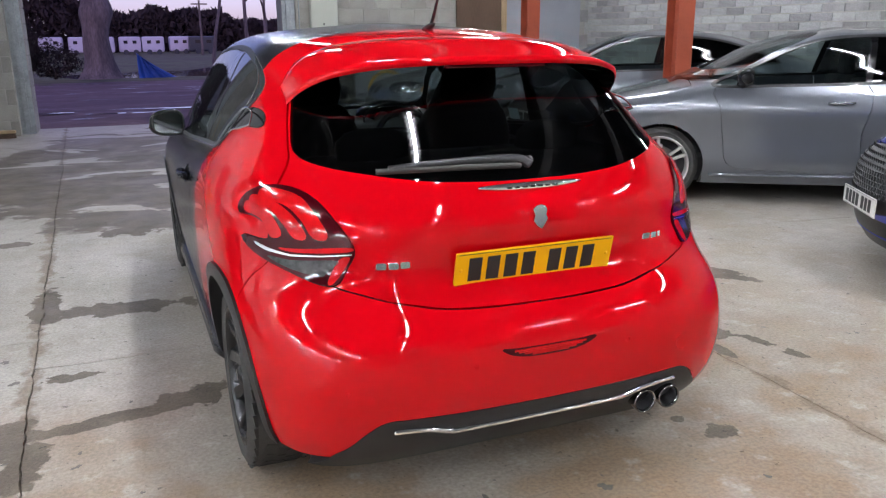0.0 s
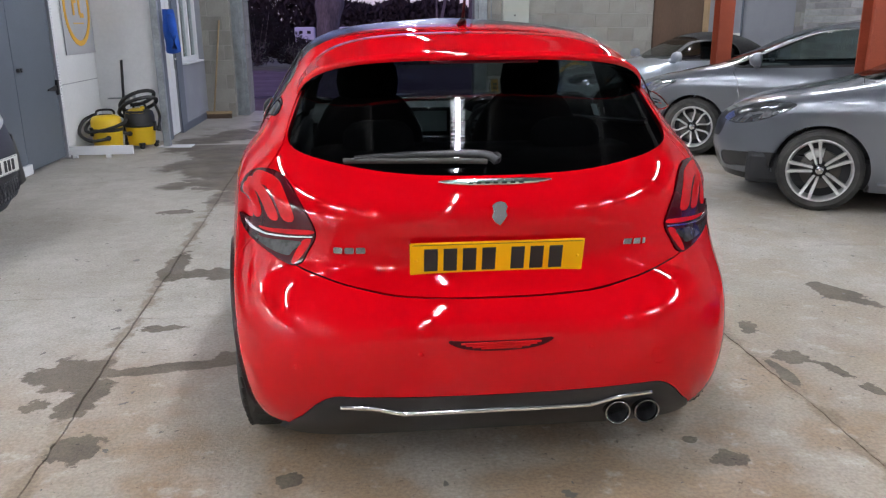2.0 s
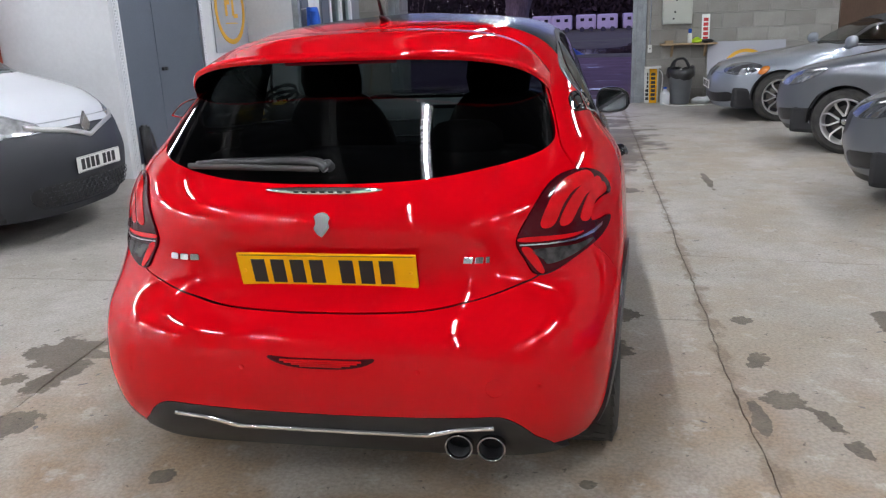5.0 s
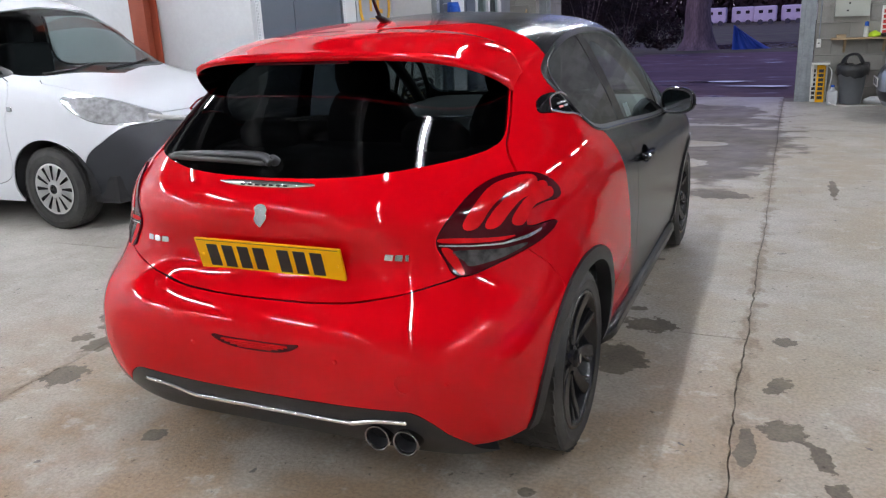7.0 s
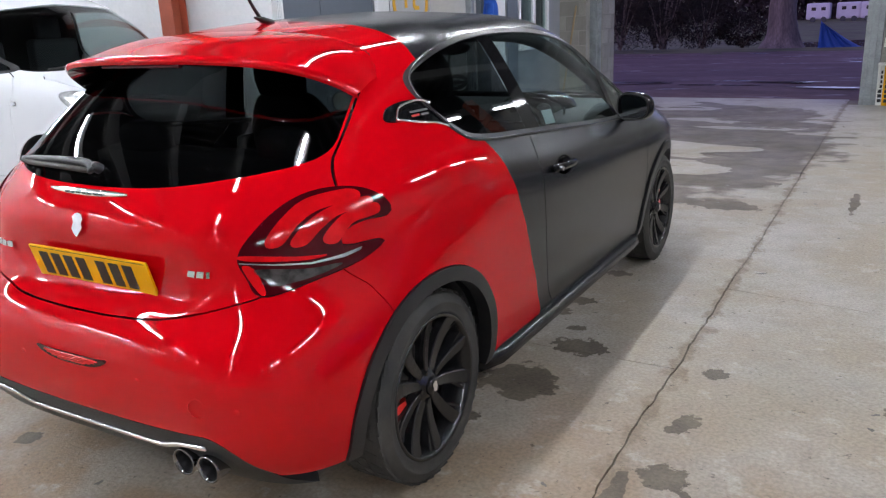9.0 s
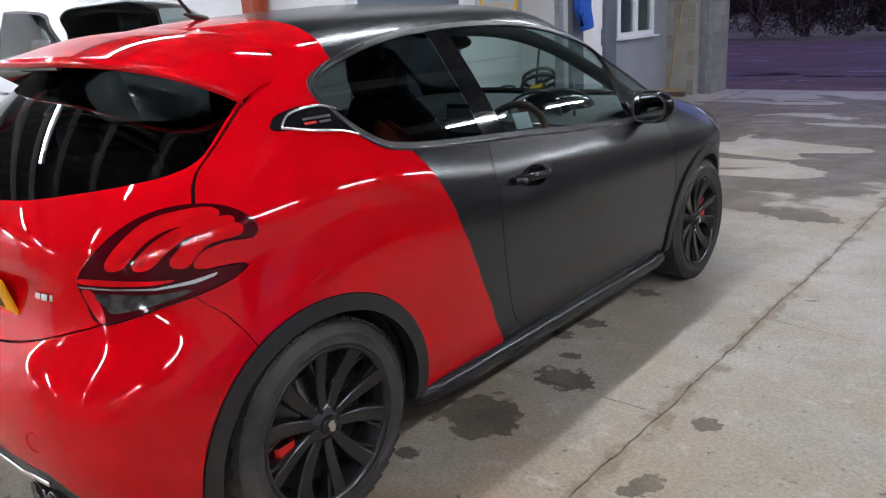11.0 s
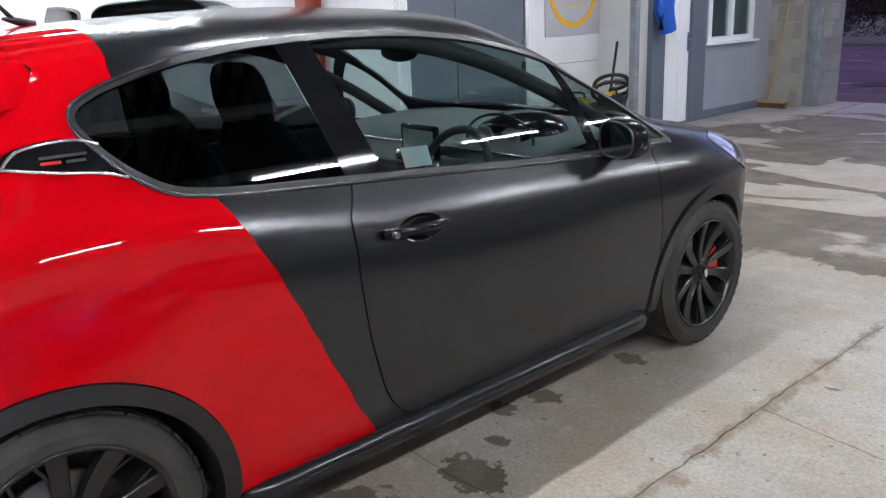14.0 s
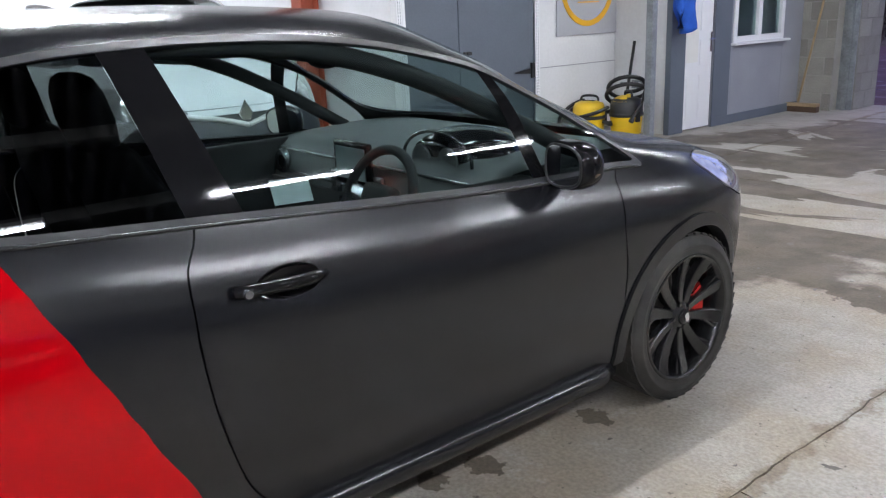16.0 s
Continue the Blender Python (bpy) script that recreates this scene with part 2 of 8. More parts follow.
def stained_floor(name):
    """Pale worn concrete: broad tone, brown dirt, drying damp streaks near the doorway, grit and hairline crazing."""
    m = bpy.data.materials.new(name)
    m.use_nodes = True
    N, L = m.node_tree.nodes, m.node_tree.links
    b = N["Principled BSDF"]
    tc = N.new("ShaderNodeTexCoord").outputs["Object"]

    @functools.cache
    def noise_at(scale, detail=6.0, stretch=(1, 1, 1), shift=(0, 0, 0), rough=0.55, swirl=0.0):
        mp, n = N.new("ShaderNodeMapping"), N.new("ShaderNodeTexNoise")
        mp.inputs["Scale"].default_value, mp.inputs["Location"].default_value = stretch, shift
        n.inputs["Scale"].default_value, n.inputs["Detail"].default_value, n.inputs["Roughness"].default_value = scale, detail, rough
        n.inputs["Distortion"].default_value = swirl
        L.new(tc, mp.inputs["Vector"])
        L.new(mp.outputs["Vector"], n.inputs["Vector"])
        return n.outputs["Fac"]

    def ranged(value, lo, hi, a=0.0, c=1.0):
        r = N.new("ShaderNodeMapRange")
        r.interpolation_type = "SMOOTHSTEP"
        for k, x in (("From Min", lo), ("From Max", hi), ("To Min", a), ("To Max", c)):
            r.inputs[k].default_value = x
        L.new(value, r.inputs["Value"])
        return r.outputs["Result"]

    def calc(op, x, y):
        n = N.new("ShaderNodeMath")
        n.operation = op
        for k, q in enumerate((x, y)):
            if isinstance(q, float):
                n.inputs[k].default_value = q
            else:
                L.new(q, n.inputs[k])
        return n.outputs["Value"]

    def blend(fac, a, c, mode="MIX"):
        n = N.new("ShaderNodeMix")
        n.data_type, n.blend_type = "RGBA", mode
        L.new(fac, n.inputs["Factor"])
        for k, q in (("A", a), ("B", c)):
            if isinstance(q, tuple):
                n.inputs[k].default_value = (*q, 1)
            else:
                L.new(q, n.inputs[k])
        return n.outputs["Result"]

    def patch(x, y, rx, ry, soft_edge, grain=1.7, ragged_by=0.9, turn=0):
        """1 inside a ragged ellipse on the floor, 0 outside."""
        mp, ln = N.new("ShaderNodeMapping"), N.new("ShaderNodeVectorMath")
        mp.vector_type = "TEXTURE"
        mp.inputs["Location"].default_value = (x, y, 0)
        mp.inputs["Rotation"].default_value = (0, 0, radians(turn))
        mp.inputs["Scale"].default_value = (rx, ry, 1)
        ln.operation = "LENGTH"
        L.new(tc, mp.inputs["Vector"])
        L.new(mp.outputs["Vector"], ln.inputs[0])
        ragged = calc("ADD", ln.outputs["Value"], calc("MULTIPLY", calc("SUBTRACT", noise_at(grain, 5.0), 0.5), ragged_by))
        return ranged(ragged, 1.0 - soft_edge, 1.0 + soft_edge, 1.0, 0.0)
    tone = blend(ranged(noise_at(0.9), 0.35, 0.68), (0.455, 0.432, 0.390), (0.375, 0.348, 0.302))
    tone = blend(ranged(noise_at(3.1, 7.0, (1, 1, 1), (4, 2, 0)), 0.46, 0.68, 0.0, 0.45), tone, (0.315, 0.28, 0.225))
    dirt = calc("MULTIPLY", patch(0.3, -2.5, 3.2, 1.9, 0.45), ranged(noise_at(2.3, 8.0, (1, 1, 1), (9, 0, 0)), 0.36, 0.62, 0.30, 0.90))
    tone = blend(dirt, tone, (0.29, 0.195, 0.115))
    sand = calc("MULTIPLY", patch(1.5, 2.6, 2.6, 4.2, 0.35), ranged(noise_at(1.9, 8.0, (1, 1, 1), (2, 7, 0)), 0.40, 0.62, 0.10, 0.65))
    tone = blend(sand, tone, (0.36, 0.295, 0.21))
    tone = blend(ranged(noise_at(11.0, 6.0, (1, 1, 1), (5, 8, 0), 0.6), 0.42, 0.66, 0.0, 0.24), tone, (0.27, 0.245, 0.205))
    tone = blend(ranged(noise_at(7.0, 8.0, (1, 1, 1), (1, 4, 0), 0.65), 0.56, 0.66, 0.0, 0.45), tone, (0.50, 0.475, 0.43))
    ragged_line = calc("SUBTRACT", noise_at(9.0, 7.0, (1, 0.7, 1), (6, 1, 0), 0.65), 0.5)
    for x0, lean, half in ((-1.58, -0.034, 0.055), (1.31, 0.0, 0.045)):
        across = N.new("ShaderNodeVectorMath")
        across.operation = "DOT_PRODUCT"
        across.inputs[1].default_value = (1.0, -lean, 0)
        L.new(tc, across.inputs[0])
        away = calc("ABSOLUTE", calc("SUBTRACT", across.outputs["Value"], x0 - lean * 0.3), 0.0)
        crumb = ranged(calc("ADD", away, calc("MULTIPLY", ragged_line, 0.30)), 0.0, half, 0.75, 0.0)
        tone = blend(crumb, tone, (0.21, 0.165, 0.115))
    streaks = ranged(noise_at(0.95, 7.0, (0.60, 1.45, 1), (1.7, 0.6, 0), 0.5, 0.6), 0.420, 0.432)
    wet = calc("MULTIPLY", streaks, patch(-0.55, 5.75, 2.05, 3.55, 0.05))
    for x, y, w, h, turn in STAINS:
        wet = calc("MAXIMUM", wet, patch(x, y, w * 1.05, h * 1.05, 0.07, 9.0 if max(w, h) > 0.12 else 19.0, 2.3, turn))
    tone = blend(calc("MULTIPLY", wet, 0.90), tone, blend(ranged(noise_at(5.0), 0.35, 0.65), (0.090, 0.073, 0.055), (0.145, 0.120, 0.090)))
    grit = ranged(noise_at(70.0, 3.0), 0.30, 0.70, 0.85, 1.13)
    spots = ranged(noise_at(16.0, 4.0, (1, 1, 1), (3, 3, 0), 0.7), 0.645, 0.70, 1.0, 0.45)
    pits = ranged(noise_at(38.0, 3.0, (1, 1, 1), (8, 3, 0), 0.6), 0.66, 0.72, 1.0, 0.55)
    spots = calc("MULTIPLY", spots, pits)
    grey = N.new("ShaderNodeCombineColor")
    for k in range(3):
        L.new(calc("MULTIPLY", grit, spots), grey.inputs[k])
    one = N.new("ShaderNodeValue")
    one.outputs[0].default_value = 1.0
    tone = blend(one.outputs[0], tone, grey.outputs[0], "MULTIPLY")
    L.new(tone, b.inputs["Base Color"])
    L.new(ranged(noise_at(1.6, 5.0), 0.3, 0.7, 0.46, 0.68), b.inputs["Roughness"])
    b.inputs["Specular IOR Level"].default_value = 0.30
    bp = N.new("ShaderNodeBump")
    bp.inputs["Strength"].default_value, bp.inputs["Distance"].default_value = 0.26, 0.01
    L.new(noise_at(85.0, 5.0), bp.inputs["Height"])
    L.new(bp.outputs["Normal"], b.inputs["Normal"])
    return m


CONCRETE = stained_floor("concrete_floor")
BLOCK = material("breeze_block", (0.33, 0.32, 0.29), 0.9, 0, (0.24, 0.23, 0.205), 3, 0.7, 0.22, 90, 0.6, 150, obj_random=0.16)
BLOCK_PALE = material("pale_whitewashed_block", (0.34, 0.34, 0.34), 0.9, 0, (0.15, 0.15, 0.155), 1.6, 0.9, 0.2, 90, 0.5, 150, obj_random=0.32)
BLOCK_WHITE = material("whitewashed_block", (0.36, 0.355, 0.35), 0.9, 0, (0.19, 0.188, 0.185), 2.2, 0.8, 0.2, 90, 0.5, 150, island=0.26)
MORTAR = material("mortar", (0.36, 0.35, 0.32), 0.95, 0, (0.26, 0.25, 0.23), 5, 0.6, 0.15, 150, 0.4, 200)
WHITE_PANEL = material("white_cladding", (0.72, 0.73, 0.74), 0.55, 0, (0.62, 0.63, 0.64), 1.5, 0.5, 0.03, 30, 0.03, 20)
GREY_PAINT = material("grey_door_paint", (0.115, 0.135, 0.165), 0.5, 0, (0.095, 0.112, 0.138), 2, 0.6, 0.05, 60, 0.03, 30)
GREY_WALL = material("grey_wall_paint", (0.30, 0.31, 0.345), 0.7, 0, (0.25, 0.26, 0.29), 2, 0.6, 0.05, 60, 0.05, 60)
UPVC = material("white_upvc", (0.80, 0.81, 0.83), 0.3, 0, (0.74, 0.75, 0.77), 3, 0.4)
STEEL_GALV = material("galvanised_steel", (0.36, 0.39, 0.41), 0.45, 0.6, (0.24, 0.26, 0.27), 7, 0.8, 0.12, 40, 0.05, 30)
RED_OXIDE = material("red_oxide_steel", (0.36, 0.075, 0.035), 0.55, 0, (0.27, 0.055, 0.028), 4, 0.7, 0.08, 60, 0.06, 40)
ROOF_SHEET = material("roof_sheet", (0.17, 0.17, 0.166), 0.7, 0, (0.12, 0.12, 0.118), 2, 0.6)
UNSEEN_DARK = material("unseen_wall_dark", (0.15, 0.145, 0.135), 0.9, 0, (0.10, 0.097, 0.09), 3, 0.7, 0.2, 90, 0.5, 150)
TUBE_LIGHT = emitter("tube_light", (0.92, 0.95, 1.03), TUBE_POWER)

PAINT_RED = material("red_car_paint", (0.55, 0.0011, 0.0055), 0.42, 0, (0.52, 0.0011, 0.0050), 2.5, 0.3, coat=0.85, spec=0.0)
PAINT_RED.node_tree.nodes["Principled BSDF"].inputs["Coat IOR"].default_value = 1.43
PAINT_RED.node_tree.nodes["Principled BSDF"].inputs["Coat Roughness"].default_value = 0.012
PAINT_BLACK = material("satin_black_paint", (0.0105, 0.0111, 0.0136), 0.22, 0, (0.0122, 0.0128, 0.0156), 3, 0.6, 0.05, 200, spec=0.48)
TRIM_BLACK = material("black_plastic", (0.014, 0.014, 0.0155), 0.42, 0, (0.019, 0.019, 0.020), 20, 0.5, 0.12, 300, 0.08, 400)
GLOSS_BLACK = material("gloss_black", (0.008, 0.008, 0.009), 0.05, 0, (0.007, 0.007, 0.008), 6, 0.5, spec=0.22)
LINING = material("dark_lining", (0.024, 0.024, 0.026), 0.9, 0, (0.024, 0.024, 0.026), 20, 0.5, 0.1, 300)
CHROME = material("chrome", (0.86, 0.86, 0.86), 0.14, 1.0, (0.70, 0.70, 0.71), 9, 0.5)
DARK_CHROME = material("dark_chrome", (0.34, 0.34, 0.35), 0.10, 1.0, (0.22, 0.21, 0.20), 12, 0.6)
SATIN_TRIM = material("satin_metal_trim", (0.30, 0.31, 0.33), 0.25, 0.9, (0.26, 0.27, 0.29), 9, 0.5)
DARK_TRIM = material("dark_satin_trim", (0.075, 0.077, 0.082), 0.22, 0.7, (0.06, 0.062, 0.066), 9, 0.5)
RUBBER = material("tyre_rubber", (0.020, 0.020, 0.0195), 0.7, 0, (0.060, 0.056, 0.050), 9, 0.7, 0.15, 200, 0.15, 250)
RIM_BLACK = material("black_alloy", (0.011, 0.011, 0.012), 0.26, 0, (0.010, 0.010, 0.011), 10, 0.5)
DISC_STEEL = material("brake_disc", (0.10, 0.095, 0.09), 0.35, 0.9, (0.14, 0.12, 0.10), 12, 0.6)
CALIPER_RED = material("red_caliper", (0.62, 0.02, 0.015), 0.35, 0, (0.55, 0.015, 0.012), 10, 0.5)
LAMP_DARK = material("smoked_red_lens", (0.055, 0.0012, 0.004), 0.08, 0, (0.026, 0.001, 0.003), 10, 0.5, spec=0.25)
LAMP_RED = material("red_lens", (0.60, 0.004, 0.008), 0.10, 0, (0.40, 0.003, 0.005), 22, 0.7, spec=0.25)
LAMP_CLEAR = material("clear_lens", (0.060, 0.056, 0.054), 0.08, 0, (0.012, 0.011, 0.011), 34, 0.9, spec=0.4)
HEAD_CLEAR = material("headlamp_lens", (0.60, 0.62, 0.65), 0.10, 0.4, (0.30, 0.31, 0.33), 22, 0.7, coat=1.0)
PLATE_YELLOW = material("yellow_plate", (0.86, 0.43, 0.003), 0.35, 0, (0.80, 0.40, 0.003), 8, 0.5, spec=0.2)
PLATE_WHITE = material("white_plate", (0.78, 0.78, 0.74), 0.30, 0, (0.70, 0.70, 0.66), 8, 0.5)
INK = material("black_ink", (0.012, 0.012, 0.012), 0.4, 0, (0.016, 0.016, 0.016), 20, 0.4)
SEAT = material("dark_seat_cloth", (0.022, 0.022, 0.025), 0.85, 0, (0.035, 0.034, 0.036), 14, 0.5, 0.2, 400, 0.2, 400)
DASH = material("dark_dashboard", (0.085, 0.090, 0.094), 0.6, 0, (0.066, 0.070, 0.074), 12, 0.5, 0.1, 400, 0.1, 400)
# The screen's pale tone is painted in for its bright reflection.
SCREEN = material("screen_painted_bright", (0.34, 0.39, 0.40), 0.08, 0, (0.26, 0.30, 0.31), 6, 0.5)
STICKER = material("pale_sticker", (0.62, 0.72, 0.74), 0.5, 0, (0.55, 0.65, 0.67), 30, 0.5)
GLASS_DARK = glass("privacy_glass", (0.75, 0.80, 0.80), 0.0, 0.24)
GLASS_MID = glass("rear_side_glass", (0.72, 0.80, 0.80), 0.0, 0.17)
GLASS_CLEAR = glass("clear_glass", (0.80, 0.92, 0.90), 0.0, 0.88)
MIRROR = material("mirror_glass", (0.40, 0.42, 0.44), 0.01, 1.0, (0.37, 0.39, 0.41), 6, 0.5)
AMBER_SMOKE = material("smoked_indicator", (0.10, 0.075, 0.055), 0.12, 0, (0.06, 0.045, 0.035), 20, 0.5, coat=0.8)


# ---- curved sheets: cutting and offsetting ----


class Sheet:
    """A triangle sheet with smooth normals, which fields can cut along their zero lines."""

    def __init__(self, v, n, f):
        self.v, self.n, self.f = np.asarray(v, float), np.asarray(n, float), np.asarray(f, int)

    def split(self, field):
        """Two sheets: where the field of the points is negative, and where it is positive."""
        d = field(self.v)
        d = np.where(np.abs(d) < 1e-7, 1e-7, d)
        v, n = [*self.v], [*self.n]
        mid, inside, outside = {}, [], []

        def cross(a, b):
            key = (min(a, b), max(a, b))
            if key not in mid:
                t = d[a] / (d[a] - d[b])
                v.append(self.v[a] + t * (self.v[b] - self.v[a]))
                m = self.n[a] + t * (self.n[b] - self.n[a])
                n.append(m / max(np.linalg.norm(m), 1e-9))
                mid[key] = len(v) - 1
            return mid[key]

        neg = d[self.f] < 0
        count = neg.sum(1)
        inside = [*self.f[count == 3]]
        outside = [*self.f[count == 0]]
        for tri, s in zip(self.f[(count == 1) | (count == 2)], neg[(count == 1) | (count == 2)]):
            one = s.sum() == 1
            k = int(np.argmax(s)) if one else int(np.argmin(s))
            a, b, c = tri[k], tri[(k + 1) % 3], tri[(k + 2) % 3]
            p, q = cross(a, b), cross(a, c)
            lone, pair = (inside, outside) if one else (outside, inside)
            lone.append((a, p, q))
            pair.extend([(p, b, c), (p, c, q)])
        v, n = np.array(v), np.array(n)
        return Sheet(v, n, np.array(inside, int).reshape(-1, 3)).packed(), Sheet(v, n, np.array(outside, int).reshape(-1, 3)).packed()

    def packed(self):
        used = np.unique(self.f)
        to = np.zeros(len(self.v), int)
        to[used] = np.arange(len(used))
        return Sheet(self.v[used], self.n[used], to[self.f] if len(self.f) else self.f)

    def refined(self, times=1):
        """The same sheet in triangles of half the size."""
        v, n, f = [*self.v], [*self.n], self.f
        for _ in range(times):
            mid, out = {}, []

            def half(a, b):
                key = (min(a, b), max(a, b))
                if key not in mid:
                    v.append((v[a] + v[b]) / 2)
                    m = n[a] + n[b]
                    n.append(m / max(np.linalg.norm(m), 1e-9))
                    mid[key] = len(v) - 1
                return mid[key]

            for a, b, c in f:
                p, q, r = half(a, b), half(b, c), half(c, a)
                out += [(a, p, r), (p, b, q), (r, q, c), (p, q, r)]
            f = np.array(out, int)
        return Sheet(np.array(v), np.array(n), f)

    def moved(self, d):
        return Sheet(self.v + self.n * d, self.n, self.f)

    def mirrored(self):
        s = np.array([-1, 1, 1])
        return Sheet(self.v * s, self.n * s, self.f[:, ::-1])

    def joined(self, other):
        return Sheet(np.vstack((self.v, other.v)), np.vstack((self.n, other.n)), np.vstack((self.f, other.f + len(self.v))))

    def rim(self):
        seen = {}
        for a, b, c in self.f:
            for e in ((a, b), (b, c), (c, a)):
                seen[e] = True
        return [(a, b) for a, b in seen if (b, a) not in seen]

    def thick(self, d):
        """Closes the rim with a skirt that goes d inwards."""
        edge = self.rim()
        ids = sorted({i for e in edge for i in e})
        to = {i: len(self.v) + k for k, i in enumerate(ids)}
        top = {i: len(self.v) + len(ids) + k for k, i in enumerate(ids)}
        v = np.vstack((self.v, self.v[ids] - self.n[ids] * d, self.v[ids]))
        acc = {i: np.zeros(3) for i in ids}
        for a, b in edge:
            o = np.cross(self.v[b] - self.v[a], self.n[a])
            o /= max(np.linalg.norm(o), 1e-9)
            acc[a] += o
            acc[b] += o
        side = np.array([acc[i] / max(np.linalg.norm(acc[i]), 1e-9) for i in ids])
        n = np.vstack((self.n, side, side))
        f = [*map(tuple, self.f)]
        for a, b in edge:
            f += [(top[b], top[a], to[a]), (top[b], to[a], to[b])]
        return Sheet(v, n, np.array(f, int))

    def mesh(self, name):
        me = bpy.data.meshes.new(name)
        me.from_pydata(self.v.tolist(), [], self.f.tolist())
        me.shade_smooth()
        me.normals_split_custom_set_from_vertices(self.n.tolist())
        return me


def sheet_part(name, sheet, mat, parent, label="", skirt=0.0):
    s = sheet.thick(skirt) if skirt else sheet
    me = s.mesh(name)
    me.materials.append(mat)
    ob = new(name, me)
    ob.parent = parent
    if label:
        ob["label"] = label
    return ob


def curve1(xs, ys):
    """A smooth function through the points (monotone between them)."""
    xs, ys = np.array(xs, float), np.array(ys, float)
    h, d = np.diff(xs), np.diff(ys) / np.diff(xs)
    m = np.zeros(len(xs))
    m[0], m[-1] = d[0], d[-1]
    for i in range(1, len(xs) - 1):
        m[i] = 0 if d[i - 1] * d[i] <= 0 else (h[i - 1] + h[i]) * 2 / ((2 * h[i] + h[i - 1]) / d[i - 1] + (h[i] + 2 * h[i - 1]) / d[i])

    def f(x):
        x = np.clip(np.asarray(x, float), xs[0], xs[-1])
        i = np.clip(np.searchsorted(xs, x) - 1, 0, len(xs) - 2)
        t = (x - xs[i]) / h[i]
        return (2 * t ** 3 - 3 * t ** 2 + 1) * ys[i] + (t ** 3 - 2 * t ** 2 + t) * h[i] * m[i] + (3 * t ** 2 - 2 * t ** 3) * ys[i + 1] + (t ** 3 - t ** 2) * h[i] * m[i + 1]
    return f


def soft(f, lo, hi, sigma=0.018, n=1500):
    """The function f between lo and hi, its kinks rounded over about sigma."""
    pad = 4 * sigma
    x = np.linspace(lo - pad, hi + pad, n)
    y = f(x)
    a, b = x < lo, x > hi
    e = 1e-3
    y[a] = f(lo) + (x[a] - lo) * (f(lo + e) - f(lo)) / e
    y[b] = f(hi) + (x[b] - hi) * (f(hi) - f(hi - e)) / e
    h = n // 8
    k = np.exp(-0.5 * (np.arange(-h, h + 1) * (x[1] - x[0]) / sigma) ** 2)
    y = np.convolve(np.pad(y, h, mode="edge"), k / k.sum(), "valid")[:n]
    return lambda q: np.interp(q, x, y)


def lofted(levels, outline, ease=6):
    """A closed sheet from the right-hand half outline (k, 2) at each height, mirrored to the left; the last level is capped."""
    rows = []
    for z in levels:
        o = outline(z)
        left = o[1:-1][::-1] * np.array([-1, 1])
        ring = np.vstack((o, left))
        rows.append(np.column_stack((ring, np.full(len(ring), z))))
    g = np.array(rows)
    nz, nu = g.shape[:2]
    du = np.roll(g, -1, 1) - np.roll(g, 1, 1)
    dz = np.gradient(g, axis=0)
    nrm = np.cross(du, dz)
    nrm /= np.maximum(np.linalg.norm(nrm, axis=2, keepdims=True), 1e-9)
    for _ in range(ease):
        nrm = (np.roll(nrm, 1, 1) + 2 * nrm + np.roll(nrm, -1, 1)) / 4
        pad = np.concatenate((nrm[:1], nrm, nrm[-1:]))
        nrm = (pad[:-2] + 2 * nrm + pad[2:]) / 4
        nrm /= np.maximum(np.linalg.norm(nrm, axis=2, keepdims=True), 1e-9)
    nrm[-1] = nrm[-1] * 0.3 + np.array([0, 0, 1.0])
    nrm[-1] /= np.linalg.norm(nrm[-1], axis=1, keepdims=True)
    idx = np.arange(nz * nu).reshape(nz, nu)
    a, b = idx[:-1], idx[1:]
    a2, b2 = np.roll(a, -1, 1), np.roll(b, -1, 1)
    f = np.vstack((np.stack((a, a2, b2), 2).reshape(-1, 3), np.stack((a, b2, b), 2).reshape(-1, 3)))
    v, n = g.reshape(-1, 3), nrm.reshape(-1, 3)
    c = len(v)
    v = np.vstack((v, g[-1].mean(0)))
    n = np.vstack((n, [0, 0, 1]))
    ring = idx[-1]
    cap = np.stack((ring, np.roll(ring, -1), np.full(nu, c)), 1)
    f = np.vstack((f, cap))
    return Sheet(v, n, f)




# ---- the building ----
WALL_X, OFFICE_X, END_Y, RIGHT_X, BACK_Y, TOP = -3.70, -2.90, 9.30, 7.15, -12.0, 4.2
OPEN_L, OPEN_R = -2.28, 1.46
BROWN = material("brown_board", (0.115, 0.070, 0.045), 0.6, 0, (0.085, 0.052, 0.034), 4, 0.7, 0.1, 60, 0.05, 40, stretch=(1, 1, 0.2))
TIMBER = material("pale_timber", (0.42, 0.30, 0.17), 0.7, 0, (0.30, 0.21, 0.12), 6, 0.7, 0.2, 60, 0.2, 80, stretch=(6, 6, 0.6))
DARK_GAP = material("dark_joint", (0.15, 0.13, 0.105), 0.9, 0, (0.26, 0.225, 0.18), 9, 0.6, 0.2, 60, 0.3, 60)
DAMP2 = material("oily_concrete", (0.10, 0.088, 0.075), 0.38, 0, (0.16, 0.14, 0.12), 6, 0.7, 0.12, 50, 0.15, 90)


def wobble(s, seed):
    return 0.020 * noise.noise((s * 0.9, seed * 7.3, 0.3)) + 0.010 * noise.noise((s * 4.1, seed * 3.1, 1.7)) + 0.009 * noise.noise((s * 15.0, seed, 4.2)) + 0.005 * noise.noise((s * 47.0, seed, 9.2))


def joint_x(k, y):
    """x of the k-th long joint at y."""
    base = (-9.2, -5.6, -1.57 - 0.034 * (y - 0.3), 1.31, 5.3, 7.15)[k]
    return base + (wobble(y, k) if 0 < k < 5 else 0)


